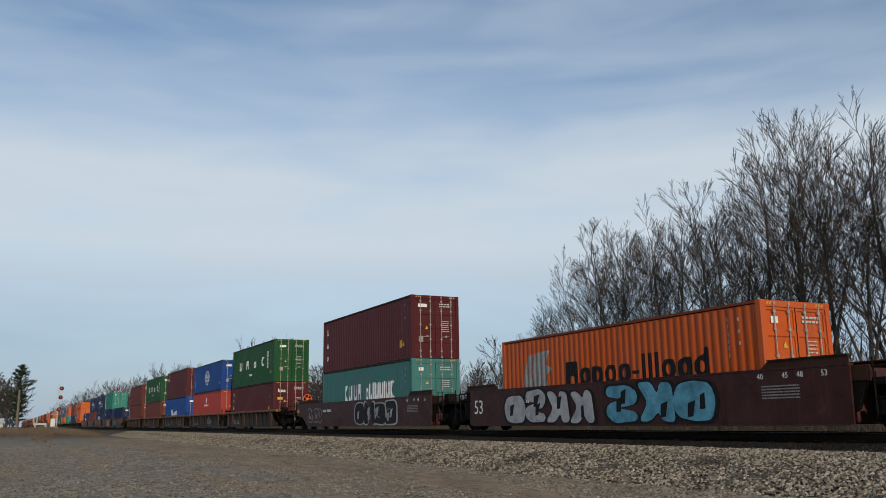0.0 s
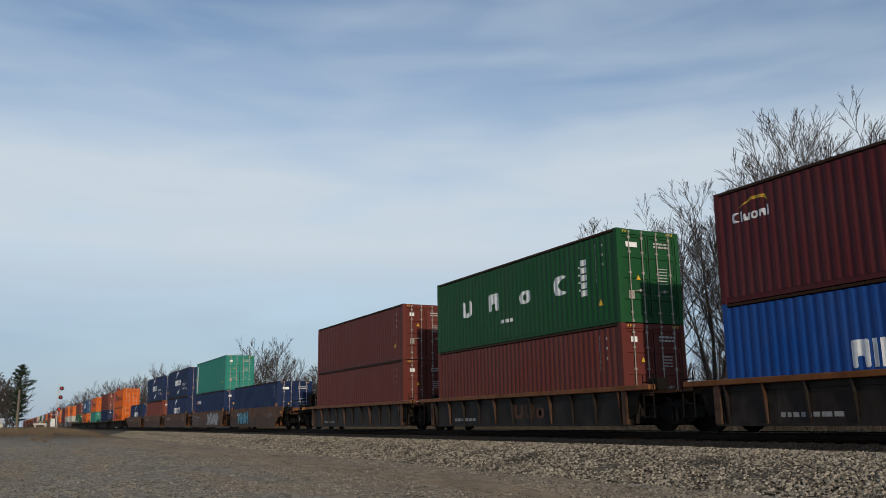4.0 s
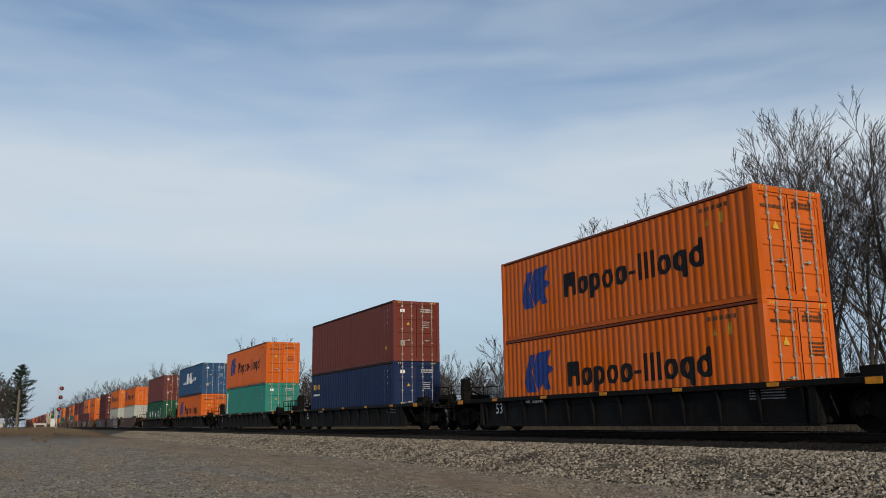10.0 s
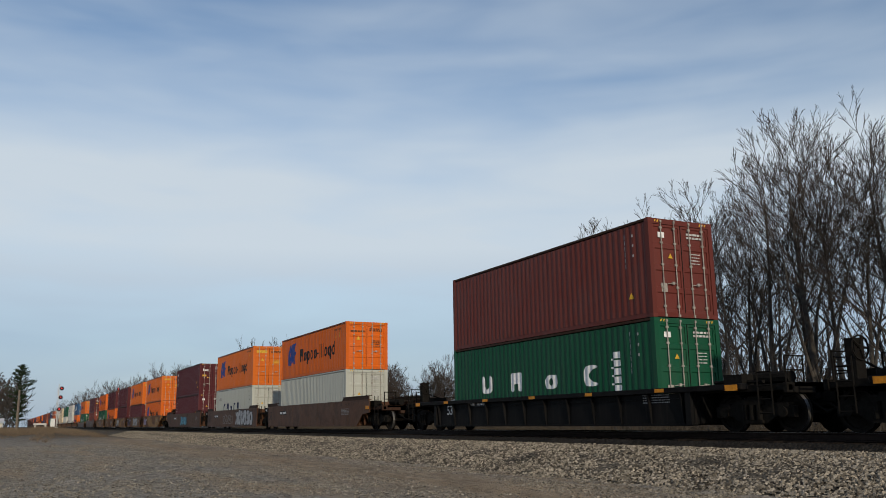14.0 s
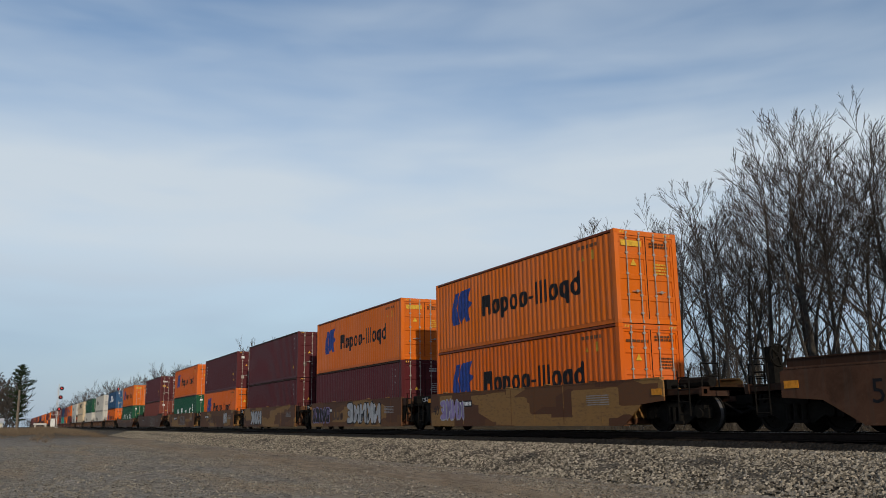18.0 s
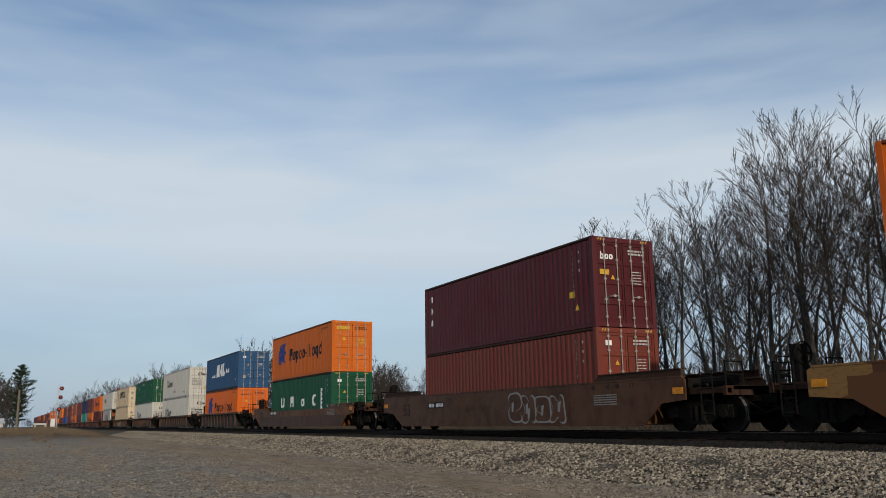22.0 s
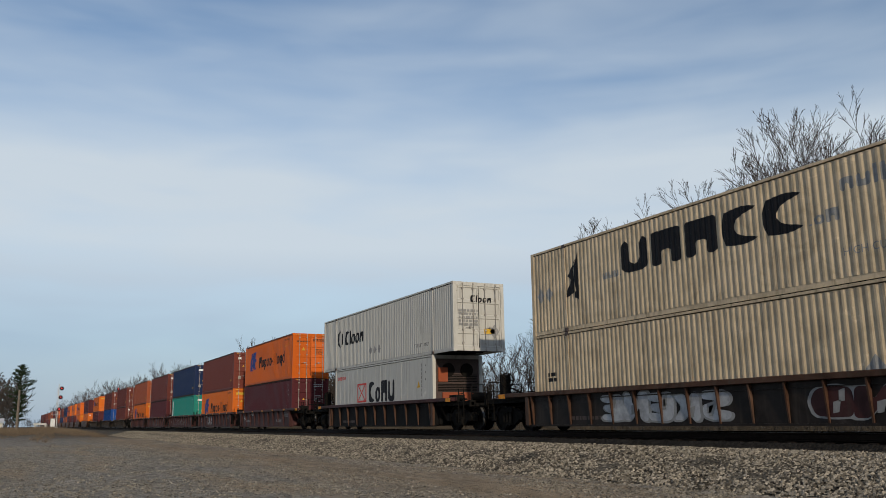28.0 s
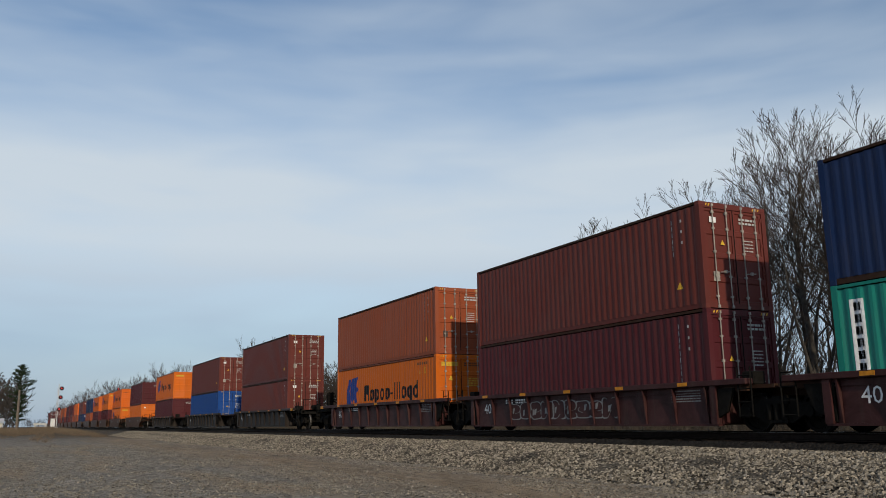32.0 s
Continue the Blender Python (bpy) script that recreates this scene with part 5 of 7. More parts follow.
            for x in (-1.38, 1.38):
                piece("ladder", mesh_of(("ladder",), build_ladder), M["iron"], car, at(x, base + s * 2.45, 0.0))
            for x in (-1.15, 0.55):
                piece("grab_iron", mesh_of(("grab_iron",), build_rails), M["iron"], car, at(x, base + s * 2.9, 0))
            if s > 0:
                piece("brake_housing", mesh_of(("brake_housing",), build_brake_box), M["iron"], car, pose(-0.55, base + 2.55, 1.85))
                piece("brake_wheel", mesh_of(("brake_wheel",), build_brake_wheel), M["safety"] if seed in (1, 2) else M["iron"], car, at(-0.55, base + 2.62, 1.85), "hand brake wheel")
            else:
                rig = piece("brake_rigging", mesh_of(("brake_rigging",), lambda bm: (tube(bm, (-0.9, 0, 1.25), (-0.9, -1.6, 1.22), 0.05, 6), box(bm, -1.1, -0.7, -1.1, -0.5, 1.15, 1.42))), M["iron"], car, at(0, base - 0.4, 0))
                piece("air_reservoir", mesh_of(("air_reservoir",), lambda bm: tube(bm, (0.2, -0.3, 1.35), (0.2, -1.5, 1.35), 0.16, 10)), M["iron"], rig)
            piece("hazard_patch", mesh_of(("hazard_patch", ct, smooth), lambda bm: box(bm, -1.494, -1.481, -0.20, 0.20, *((1.00, 1.17) if smooth else (ct - 0.02, ct + 0.125)))), M["reflect"], car, at(0, base + s * 1.5, 0), "orange patch")
    # markings
    fx = (X - 0.008) if smooth else (X + 0.126)
    ink = "inkwhite" if col not in ("rustwell", "camo") else "ink"
    if chord:
        side_bars(car, bars(1, 1.7, 0.11, seed), fx, L * 0.86, 0.36, "casting" if seed > 26 else "inkgrey", ("faint_number", seed), "faint number bars")
        return car, fx, near
    side_bars(car, [rect(0, 1.45, 0, 0.24)], fx, L * 0.83, 0.90, "ink", ("plate",), "dark number panel")
    side_bars(car, [rect(0.08 + 0.13 * k, 0.17 + 0.13 * k, 0.05, 0.19) for k in range(4)] + [rect(0.75 + 0.11 * k, 0.83 + 0.11 * k, 0.05, 0.19) for k in range(6)], fx - 0.004, L * 0.83, 0.90, "inkwhite", ("plate_bars",), "pale number bars")
    side_words(car, "53" if L > 14 else "40", fx, L * 0.985 if smooth else L * 0.95, 0.62, 0.36 if not (smooth and L > 14) else 0.5, "ink" if (col in ("rustwell", "brownwell", "camo") and smooth) else "inkwhite")
    side_bars(car, bars(5, 1.1, 0.032, seed + 3, 1.1), fx, L * 0.12, 1.05, "inkgrey", ("data", seed % 5), "small print bars")
    if smooth:
        for y in ((0.21, 0.47, 0.76) if L < 14 else (0.19, 0.36, 0.55, 0.80)):
            piece("weld_seam", mesh_of(("weld_seam",), lambda bm: box(bm, -0.006, 0.004, -0.012, 0.012, 0.22, 1.465)), mat, near, at(0, L * y + 0.07 * (seed % 3), 0))
        if L > 15:
            for tx, y in (("40", 2.05), ("45", 1.32), ("48", 0.90), ("53", 0.25)):
                side_words(car, tx, fx, y, 1.24, 0.13, "ink" if col == "brownwell" else "inkwhite")
    return car, fx, near


# ---- the train ----
LOW, MID = 0.285, 3.185
MOVING = []

# first box's front at 0 s, car side, colour, well length, ends, lower box, upper box, height of the upper box
TRAIN = [
    (14.70, "smooth", "maroonwell", 16.2, "joint", "joint", "faded_sail", "", 0),
    (34.84, "smooth", "maroonwell", 16.2, "joint", "end", "green_tall", "upright_slant", 2.896),
    (57.24, "girder", "darkwell", 12.3, "end", "joint", "upright_three", "green_ladder", 2.896),
    (73.32, "girder", "darkwell", 12.3, "joint", "joint", "red_oval", "blue_globe", 2.591),
    (89.29, "girder", "darkwell", 12.3, "joint", "joint", "blue_lettered", "curved_stroke", 2.896),
    (105.54, "girder", "darkwell", 12.3, "joint", "joint", "brown", "green_ladder", 2.896),
    (121.35, "girder", "darkwell", 12.3, "joint", "end", "brown", "brown", 2.591),
    (141.89, "smooth", "rustwell", 12.3, "end", "joint", "navy", "", 0),
    (157.72, "smooth", "rustwell", 12.3, "joint", "joint", "red_stroke", "strip_top", 2.896),
    (173.90, "smooth", "rustwell", 12.3, "joint", "joint", "navy_swoosh", "navy_swoosh_words", 2.896),
    (189.92, "smooth", "rustwell", 12.3, "joint", "joint", "rustred", "navy_swoosh_words", 2.896),
    (205.94, "smooth", "rustwell", 12.3, "joint", "end", "navy_swoosh", "", 0),
    (228.29, "girder", "blackwell", 14.6, "end", "end", "orange_sail", "orange_sail", 2.896),
    (250.56, "girder", "blackwell", 14.6, "end", "end", "yellow_lettered", "rustred", 2.896),
    (273.06, "girder", "blackwell", 14.6, "end", "end", "strip_top", "orange_sail", 2.896),
    (295.30, "girder", "blackwell", 14.6, "end", "end", "orange_sail", "blue_slant", 2.896),
    (317.48, "girder", "blackwell", 14.6, "end", "end", "green_ladder_low", "brown", 2.896),
    (342.24, "smooth", "brownwell", 16.2, "end", "joint", "grey", "orange_sail", 2.591),
    (361.98, "smooth", "brownwell", 16.2, "joint", "joint", "white_spaced", "amber_sail", 2.896),
    (381.93, "smooth", "brownwell", 16.2, "joint", "end", "stacked", "upright_three", 2.896),
    (404.21, "smooth", "camo", 12.3, "end", "joint", "orange_sail", "amber_sail", 2.896),
    (420.08, "smooth", "camo", 12.3, "joint", "joint", "maroon", "amber_sail", 2.896),
    (436.10, "smooth", "camo", 12.3, "joint", "joint", "maroon", "maroon", 2.896),
    (452.22, "smooth", "camo", 12.3, "joint", "joint", "orange_sail", "stacked", 2.896),
    (468.17, "smooth", "camo", 12.3, "joint", "end", "green_ladder_low", "orange_sail", 2.896),
    (490.36, "smooth", "brownwell", 16.2, "end", "end", "rustred", "upright_three", 2.896),
    (514.69, "smooth", "rustwell", 16.2, "end", "end", "green_ladder_low", "amber_sail", 2.896),
    (536.69, "girder", "darkwell", 12.3, "end", "end", "orange_sail", "blue_slant", 2.896),
    (557.06, "girder", "darkwell", 16.3, "end", "end", "white_curve_low", "white_curve_top", 2.896),
    (581.06, "girder", "darkwell", 16.3, "end", "end", "white_curve_low", "emerald", 2.896),
    (605.11, "girder", "darkwell", 16.3, "end", "end", "white_wing_low", "white_wing", 2.896),
    (627.23, "girder", "blackwell", 12.5, "end", "end", "pale_lettered", "white_curve_top", 2.896),
    (649.55, "girder", "maroonwell", 12.3, "end", "joint", "maroon", "orange_sail", 2.896),
    (665.63, "girder", "maroonwell", 12.3, "joint", "joint", "amber_sail", "rustred", 2.896),
    (681.73, "girder", "maroonwell", 12.3, "joint", "joint", "strip_low", "navy", 2.896),
    (697.72, "girder", "maroonwell", 12.3, "joint", "joint", "maroon", "brown", 2.896),
    (713.63, "girder", "maroonwell", 12.3, "joint", "end", "amber_sail", "terracotta", 2.896),
    (735.26, "girder", "darkwell", 12.3, "end", "joint", "brown", "brown", 2.896),
    (755.73, "girder", "darkwell", 12.3, "joint", "joint", "blue", "brown", 2.896),
    (778.46, "girder", "darkwell", 12.3, "joint", "end", "maroon", "amber_sail", 2.896),
    (802.95, "smooth", "brownwell", 12.3, "end", "end", "amber", "maroon", 2.896),
    (826.5, "smooth", "brownwell", 12.3, "end", "joint", "amber_sail", "orange_sail", 2.896),
    (845.5, "smooth", "brownwell", 12.3, "joint", "joint", "maroon", "amber_sail", 2.896),
    (863.5, "smooth", "brownwell", 12.3, "joint", "joint", "maroon", "orange_sail", 2.896),
    (881.5, "smooth", "brownwell", 12.3, "joint", "end", "terracotta", "navy", 2.896),
    (903.0, "smooth", "brownwell", 12.3, "end", "joint", "navy", "brown", 2.896),
    (920.0, "smooth", "brownwell", 12.3, "joint", "joint", "terracotta", "orange", 2.896),
    (937.0, "smooth", "brownwell", 12.3, "joint", "joint", "rustred", "maroon", 2.896),
    (954.0, "smooth", "brownwell", 12.3, "joint", "end", "maroon", "maroon", 2.896),
    (975.0, "smooth", "brownwell", 12.3, "end", "joint", "maroon", "terracotta", 2.896),
    (992.0, "smooth", "brownwell", 12.3, "joint", "joint", "rustred", "terracotta", 2.896),
    (1009.0, "smooth", "brownwell", 12.3, "joint", "joint", "maroon", "rustred", 2.896),
    (1026.0, "smooth", "brownwell", 12.3, "joint", "end", "brown", "rustred", 2.896),
    (1047.0, "smooth", "brownwell", 12.3, "end", "joint", "brown", "maroon", 2.896),
    (1064.0, "smooth", "brownwell", 12.3, "joint", "joint", "maroon", "brown", 2.896),
    (1081.0, "smooth", "brownwell", 12.3, "joint", "end", "rustred", "maroon", 2.896),
]

# sprayed pictures: car number -> (seen-left end, foot, width, height, shapes, fill, outline)
SPRAY = {0: [(11.7, 0.24, 5.2, 1.16, 4, "inksilver", "ink"), (5.95, 0.24, 4.4, 1.20, 3, "inkcyan", "ink")],
         1: [(6.45, 0.24, 5.3, 1.16, 4, "ink", "inksilver"), (14.0, 0.40, 2.4, 0.80, 4, "maroonwell", "inkgrey")],
         7: [(9.8, 0.35, 3.2, 0.95, 3, "inkcyan", "ink")],
         8: [(5.4, 0.28, 4.4, 1.15, 4, "inksilver", "rustlow"), (12.0, 0.40, 2.8, 0.80, 4, "rustlow", "inkgrey")],
         18: [(3.92, 0.26, 5.2, 1.20, 6, "inksilver", "ink"), (8.2, 0.40, 3.3, 0.70, 5, "brownwell", "inkgrey")],
         19: [(7.5, 0.32, 3.3, 0.95, 5, "inkcyan", "ink")],
         20: [(11.4, 0.40, 2.0, 0.85, 4, "inkviolet", "inksilver")],
         21: [(12.0, 0.35, 2.9, 0.90, 6, "ink", "inkviolet"), (6.4, 0.30, 4.5, 1.10, 5, "inksilver", "ink")],
         22: [(10.2, 0.30, 2.9, 1.05, 3, "inksilver", "ink")],
         23: [(2.9, 0.40, 1.1, 0.95, 2, "inksilver", "ink")],
         24: [(7.0, 0.35, 3.0, 0.90, 4, "brownwell", "inkgrey")],
         25: [(4.93, 0.28, 3.4, 1.02, 4, "brownwell", "inkgrey")],
         4: [(3.0, 0.42, 1.6, 0.66, 3, "darkwell", "inksilver")],
         30: [(12.38, 0.28, 5.2, 0.86, 5, "inksilver", "inkgrey"), (4.8, 0.30, 2.2, 0.80, 2, "maroonwell", "inkgrey")],
         33: [(9.0, 0.36, 2.0, 0.72, 3, "inksilver", "inkgrey")],
         35: [(9.8, 0.40, 6.0, 0.60, 9, "maroonwell", "inkgrey")],
         34: [(10.6, 0.42, 7.6, 0.50, 9, "maroonwell", "inkgrey")]}

# faded trade marks on the car sides: (seen-left end, foot, shapes, height, width, ink)
EXTRA = {2: [(10.8, 0.45, "NNx UCCUU", 0.20, 1.6, "inkgrey")], 3: [(5.1, 0.42, "UUx", 0.50, 1.9, "inkgrey")], 4: [(5.1, 0.42, "UUx", 0.50, 1.9, "brownwell")], 5: [(6.0, 0.42, "UUx", 0.50, 1.9, "brownwell")],
         21: [(8.6, 0.50, "UUx", 0.55, 1.6, "rustlow")], 23: [(8.4, 0.50, "UUx", 0.55, 1.6, "rustlow")], 27: [(6.0, 0.42, "UUx", 0.50, 1.9, "brownwell")],
         32: [(11.0, 0.50, "xnux", 0.20, 1.4, "inkgrey"), (3.0, 0.45, "nxdxn", 0.26, 1.2, "inkgrey")]}
CHORD = {2: "rusttop", 3: "rusttop", 4: "rusttop", 5: "rusttop", 6: "rusttop", 27: "brownwell", 28: "rustlow", 29: "rustlow", 30: "rustlow", 31: "maroonwell"}
for i, (y0, kind, col, Lw, fr, re_, low, up, hu) in enumerate(TRAIN):
    Lbox = 16.154 if low in ("white_curve_low", "white_wing_low") else 12.192
    ylow = y0 + (16.154 - 12.192) / 2 if low == "pale_lettered" else y0
    off = (Lw - Lbox) / 2
    ycar = ylow - off
    # half of the gap to the next unit, from the end of the well
    prev_end = nxt = 0.0
    if i:
        p = TRAIN[i - 1]
        prev_end = p[0] + (16.154 if p[6] in ("white_curve_low", "white_wing_low") or p[6] == "pale_lettered" else 12.192) + (p[3] - (16.154 if p[6] in ("white_curve_low", "white_wing_low") else 12.192)) / 2 - ((16.154 - 12.192) / 2 if p[6] == "pale_lettered" else 0)
    gap0 = (ycar - prev_end) / 2 if i else 1.9
    if i + 1 < len(TRAIN):
        q = TRAIN[i + 1]
        nxt = q[0] + ((16.154 - 12.192) / 2 if q[6] == "pale_lettered" else 0) - (q[3] - (16.154 if q[6] in ("white_curve_low", "white_wing_low") else 12.192)) / 2
    gap1 = (nxt - ycar - Lw) / 2 if nxt else 3.6
    g0 = max(1.2, gap0 - 0.24) if fr == "joint" else max(3.05, gap0 - 0.22)
    g1 = max(1.2, gap1 - 0.24) if re_ == "joint" else max(3.05, gap1 - 0.22)
    car, fx, near = well_car(kind, col, Lw, fr, re_, i, M[CHORD[i]] if i in CHORD else None, (g0 + 0.24 if fr == "joint" else g0, g1 + 0.24 if re_ == "joint" else g1), 1.12 if i == 26 else 1.43)
    for k, (sy, sz, sw, sh, sn, sf, so) in enumerate(SPRAY.get(i, ())):
        graffiti(car, fx, sy + off, sz, sw, sh, sn, sf, so, 100 + 10 * i + k)
    for sy, sz, codes, hh, ww, ink in EXTRA.get(i, ()):
        side_bars(car, wordmark(codes, hh, ww), fx - 0.002, sy + off, sz, ink, ("extra", i, sy), "faded block lettering")
    MOVING.append((car, ycar, 0.0))
    where = "standing in a car well"
    MOVING.append((container(low, Lbox, 2.896, where, i > 38), ylow, LOW))
    if up:
        Lup = 16.154 if up in ("white_curve_top", "white_wing", "emerald") else 12.192
        MOVING.append((container(up, Lup, hu, "stacked on another", i > 38), y0, MID))


# ---- ground, track bed and rails ----
def ground_z(x, y):
    z = -1.04
    z += 0.9 * max(0.0, min(1.0, (y - 80.0) / 60.0)) * max(0.0, min(1.0, (13.0 - x) / 6.0))
    if x > 20.5:
        z += 0.55 * min(1.0, (x - 20.5) / 6.0)
    if abs(x) < 60 and y < 300:
        z += 0.05 * noise.noise((x * 0.35, y * 0.12, 3.0)) + 0.02 * noise.noise((x * 1.7, y * 0.6, 9.0))
        if y < 62:
            z += 0.045 * noise.noise((x * 3.1, y * 1.5, 2.0)) + 0.03 * noise.noise((x * 0.9, y * 0.8, 6.0))
    if y > 80 and x < 12:
        z += 0.22 * noise.noise((x * 0.25, y * 0.08, 5.0))
    return z


def graded(stops):
    out = []
    for (a, n), (b, _) in zip(stops, stops[1:]):
        out += [a + (b - a) * k / n for k in range(n)]
    return out + [stops[-1][0]]


def build_ground():
    xs = graded([(-3000, 6), (-300, 8), (-30, 10), (-8, 14), (-0.5, 96), (12.5, 10), (16, 14), (30, 10), (90, 8), (400, 5), (3500, 1)])
    ys = graded([(-1500, 4), (-100, 6), (0, 24), (11, 150), (34, 70), (60, 50), (120, 50), (260, 12), (700, 6), (4200, 1)])
    vs = [(x, y, ground_z(x, y)) for y in ys for x in xs]
    w = len(xs)
    fs = [(j * w + i, j * w + i + 1, (j + 1) * w + i + 1, (j + 1) * w + i) for j in range(len(ys) - 1) for i in range(w - 1)]
    me = bpy.data.meshes.new("ground")
    me.from_pydata(vs, [], fs)
    me.materials.append(M["ground"])
    me.polygons.foreach_set("use_smooth", [True] * len(me.polygons))
    return tagged(new("ground", me), "grey gravel yard with brown earth wheel tracks and dry grass beyond", "ground", kind="structure")


ground = build_ground()


def strip_mesh(name, section, mat, y0, y1, step, wob):
    """A long bed: the section (x, z), drawn along y with a little unevenness."""
    ys = []
    y = y0
    while y < y1:
        ys.append(y)
        y += step if y < 120 else step * 8
    ys.append(y1)
    vs, fs = [], []
    for y in ys:
        for x, z in section:
            k = wob if 0 < (x - section[0][0]) * (section[-1][0] - x) else wob * 0.6
            vs.append((x + k * noise.noise((x, y * 0.7, 1.0)), y, z + k * 0.5 * noise.noise((x * 1.3, y * 0.9, 7.0))))
    n = len(section)
    for j in range(len(ys) - 1):
        for i in range(n - 1):
            fs.append((j * n + i, j * n + i + 1, (j + 1) * n + i + 1, (j + 1) * n + i))
    me = bpy.data.meshes.new(name)
    me.from_pydata(vs, [], fs)
    me.materials.append(mat)
    return new(name, me)


bed = tagged(strip_mesh("ballast_shoulder", [(11.9, -1.25), (12.6, -1.0), (13.3, -0.80), (14.0, -0.60), (14.7, -0.47), (15.3, -0.39), (15.7, -0.385), (16.05, -0.43), (16.2, -0.6)], M["ballast"], -60, 1200, 0.6, 0.10), "pale crushed limestone ballast shoulder beside the track", "ballast", kind="structure")
bed2 = tagged(strip_mesh("track_bed", [(15.55, -0.62), (15.66, -0.40), (15.94, -0.215), (16.2, -0.225), (17.3, -0.24), (18.4, -0.23), (18.65, -0.30), (18.8, -0.62)], M["darkbed"], -60, 1200, 0.8, 0.03), "dark ballast between the sleepers", "track bed", kind="structure")
bed3 = tagged(strip_mesh("ballast_shoulder", [(18.5, -0.6), (18.6, -0.32), (19.4, -0.28), (20.2, -0.5), (21.6, -0.95), (22.2, -1.2)], M["ballast"], -60, 1200, 0.9, 0.10), "pale ballast shoulder on the wood side of the track", "ballast", kind="structure")

track = thing("railway_track", "worn steel rails on dark timber sleepers", "railway track", kind="structure")
RAIL_SEC = [(-0.07, -0.185), (0.07, -0.185), (0.07, -0.165), (0.012, -0.145), (0.010, -0.045), (0.036, -0.030), (0.036, -0.004), (0.028, 0.0), (-0.028, 0.0), (-0.036, -0.004), (-0.036, -0.030), (-0.010, -0.045), (-0.012, -0.145), (-0.07, -0.165)]


def build_rail(bm):
    a = [bm.verts.new((x, -60, z)) for x, z in RAIL_SEC]
    b = [bm.verts.new((x, 1200, z)) for x, z in RAIL_SEC]
    for i in range(len(a)):
        j = (i + 1) % len(a)
        bm.faces.new((a[i], a[j], b[j], b[i]))
    fix(bm)


for dx in (-0.755, 0.755):
    r = piece("rail", mesh_of(("rail",), build_rail), M["rail"], track, at(TRACK_X + dx, 0, 0))
    piece("rail_head", mesh_of(("rail_head",), lambda bm: box(bm, -0.026, 0.026, -60, 1200, 0.0005, 0.003)), M["railhead"], r, None, "polished running surface")


def build_tie(bm):
    box(bm, -1.30, 1.30, -0.115, 0.115, -0.36, -0.187)
    bevelled(bm, 0.015)


tie = mesh_of(("sleeper",), build_tie)
rt = random.Random(4)
for k in range(300):
    piece("sleeper", tie, M["tie"], track, pose(TRACK_X + rt.uniform(-0.05, 0.05), -6 + 0.53 * k, rt.uniform(-0.012, 0.004), 0, 0, rt.uniform(-0.8, 0.8)))


def joined_boxes(rows):
    """Many small boxes as one mesh: rows of centre and half size."""
    c = np.array([r[:3] for r in rows])
    hsz = np.array([r[3:] for r in rows])
    sg = np.array([(x, y, z) for x in (-1, 1) for y in (-1, 1) for z in (-1, 1)])
    v = (c[:, None] + hsz[:, None] * sg[None]).reshape(-1, 3)
    q = np.array([(0, 1, 3, 2), (4, 6, 7, 5), (0, 4, 5, 1), (2, 3, 7, 6), (0, 2, 6, 4), (1, 5, 7, 3)])
    f = (np.arange(len(rows))[:, None, None] * 8 + q[None]).reshape(-1, 4)
    return v, f


v, f = joined_boxes([(TRACK_X, 153.0 + 0.53 * k, -0.27, 1.3, 0.115, 0.085) for k in range(900)])
me = bpy.data.meshes.new("far_sleepers")
me.from_pydata(v.tolist(), [], f.tolist())
me.materials.append(M["tie"])
fs_ = new("far_sleepers", me)
fs_.parent = track
tagged(fs_, kind="stuff")


def stones(name, n, seed, spot, size, label, mat):
    """Loose stones: squashed, turned chips, bedded in the ground."""
    rng = np.random.default_rng(seed)
    base = np.array([(-1, -0.85, -0.5), (1, -0.85, -0.5), (1, 0.85, -0.5), (-1, 0.85, -0.5), (-0.5, 0.1, 0.55), (0.5, -0.1, 0.55)], float)
    tri = np.array([(0, 1, 5), (0, 5, 4), (2, 3, 4), (2, 4, 5), (1, 2, 5), (3, 0, 4)])
    c = np.array([spot(rng) for _ in range(n)])
    s = rng.uniform(*size, (n, 1, 1)) * rng.uniform(0.55, 1.15, (n, 1, 3))
    v = base[None] * s + rng.normal(0, 0.17, (n, 6, 3)) * s
    a = rng.uniform(0, math.tau, n)
    b = rng.uniform(-0.5, 0.5, n)
    ca, sa, cb, sb = np.cos(a), np.sin(a), np.cos(b), np.sin(b)
    R = np.zeros((n, 3, 3))
    R[:, 0, 0], R[:, 0, 1], R[:, 0, 2] = ca, -sa * cb, sa * sb
    R[:, 1, 0], R[:, 1, 1], R[:, 1, 2] = sa, ca * cb, -ca * sb
    R[:, 2, 1], R[:, 2, 2] = sb, cb
    v = np.einsum("nij,nkj->nki", R, v) + c[:, None]
    f = (np.arange(n)[:, None, None] * 6 + tri[None]).reshape(-1, 3)
    me = bpy.data.meshes.new(name)
    me.from_pydata(v.reshape(-1, 3).tolist(), [], f.tolist())
    me.materials.append(M[mat])
    return tagged(new(name, me), label, "stones", kind="stuff")


def shoulder_z(x):
    return float(np.interp(x, [11.9, 12.6, 13.3, 14.0, 14.7, 15.3, 15.7, 16.05], [-1.25, -1.0, -0.80, -0.62, -0.47, -0.39, -0.385, -0.43]))


def on_shoulder(rng):
    x = 12.2 + 3.75 * rng.random()
    y = 6 + 120 * rng.random() ** 2.0
    return x, y, shoulder_z(x) + 0.018


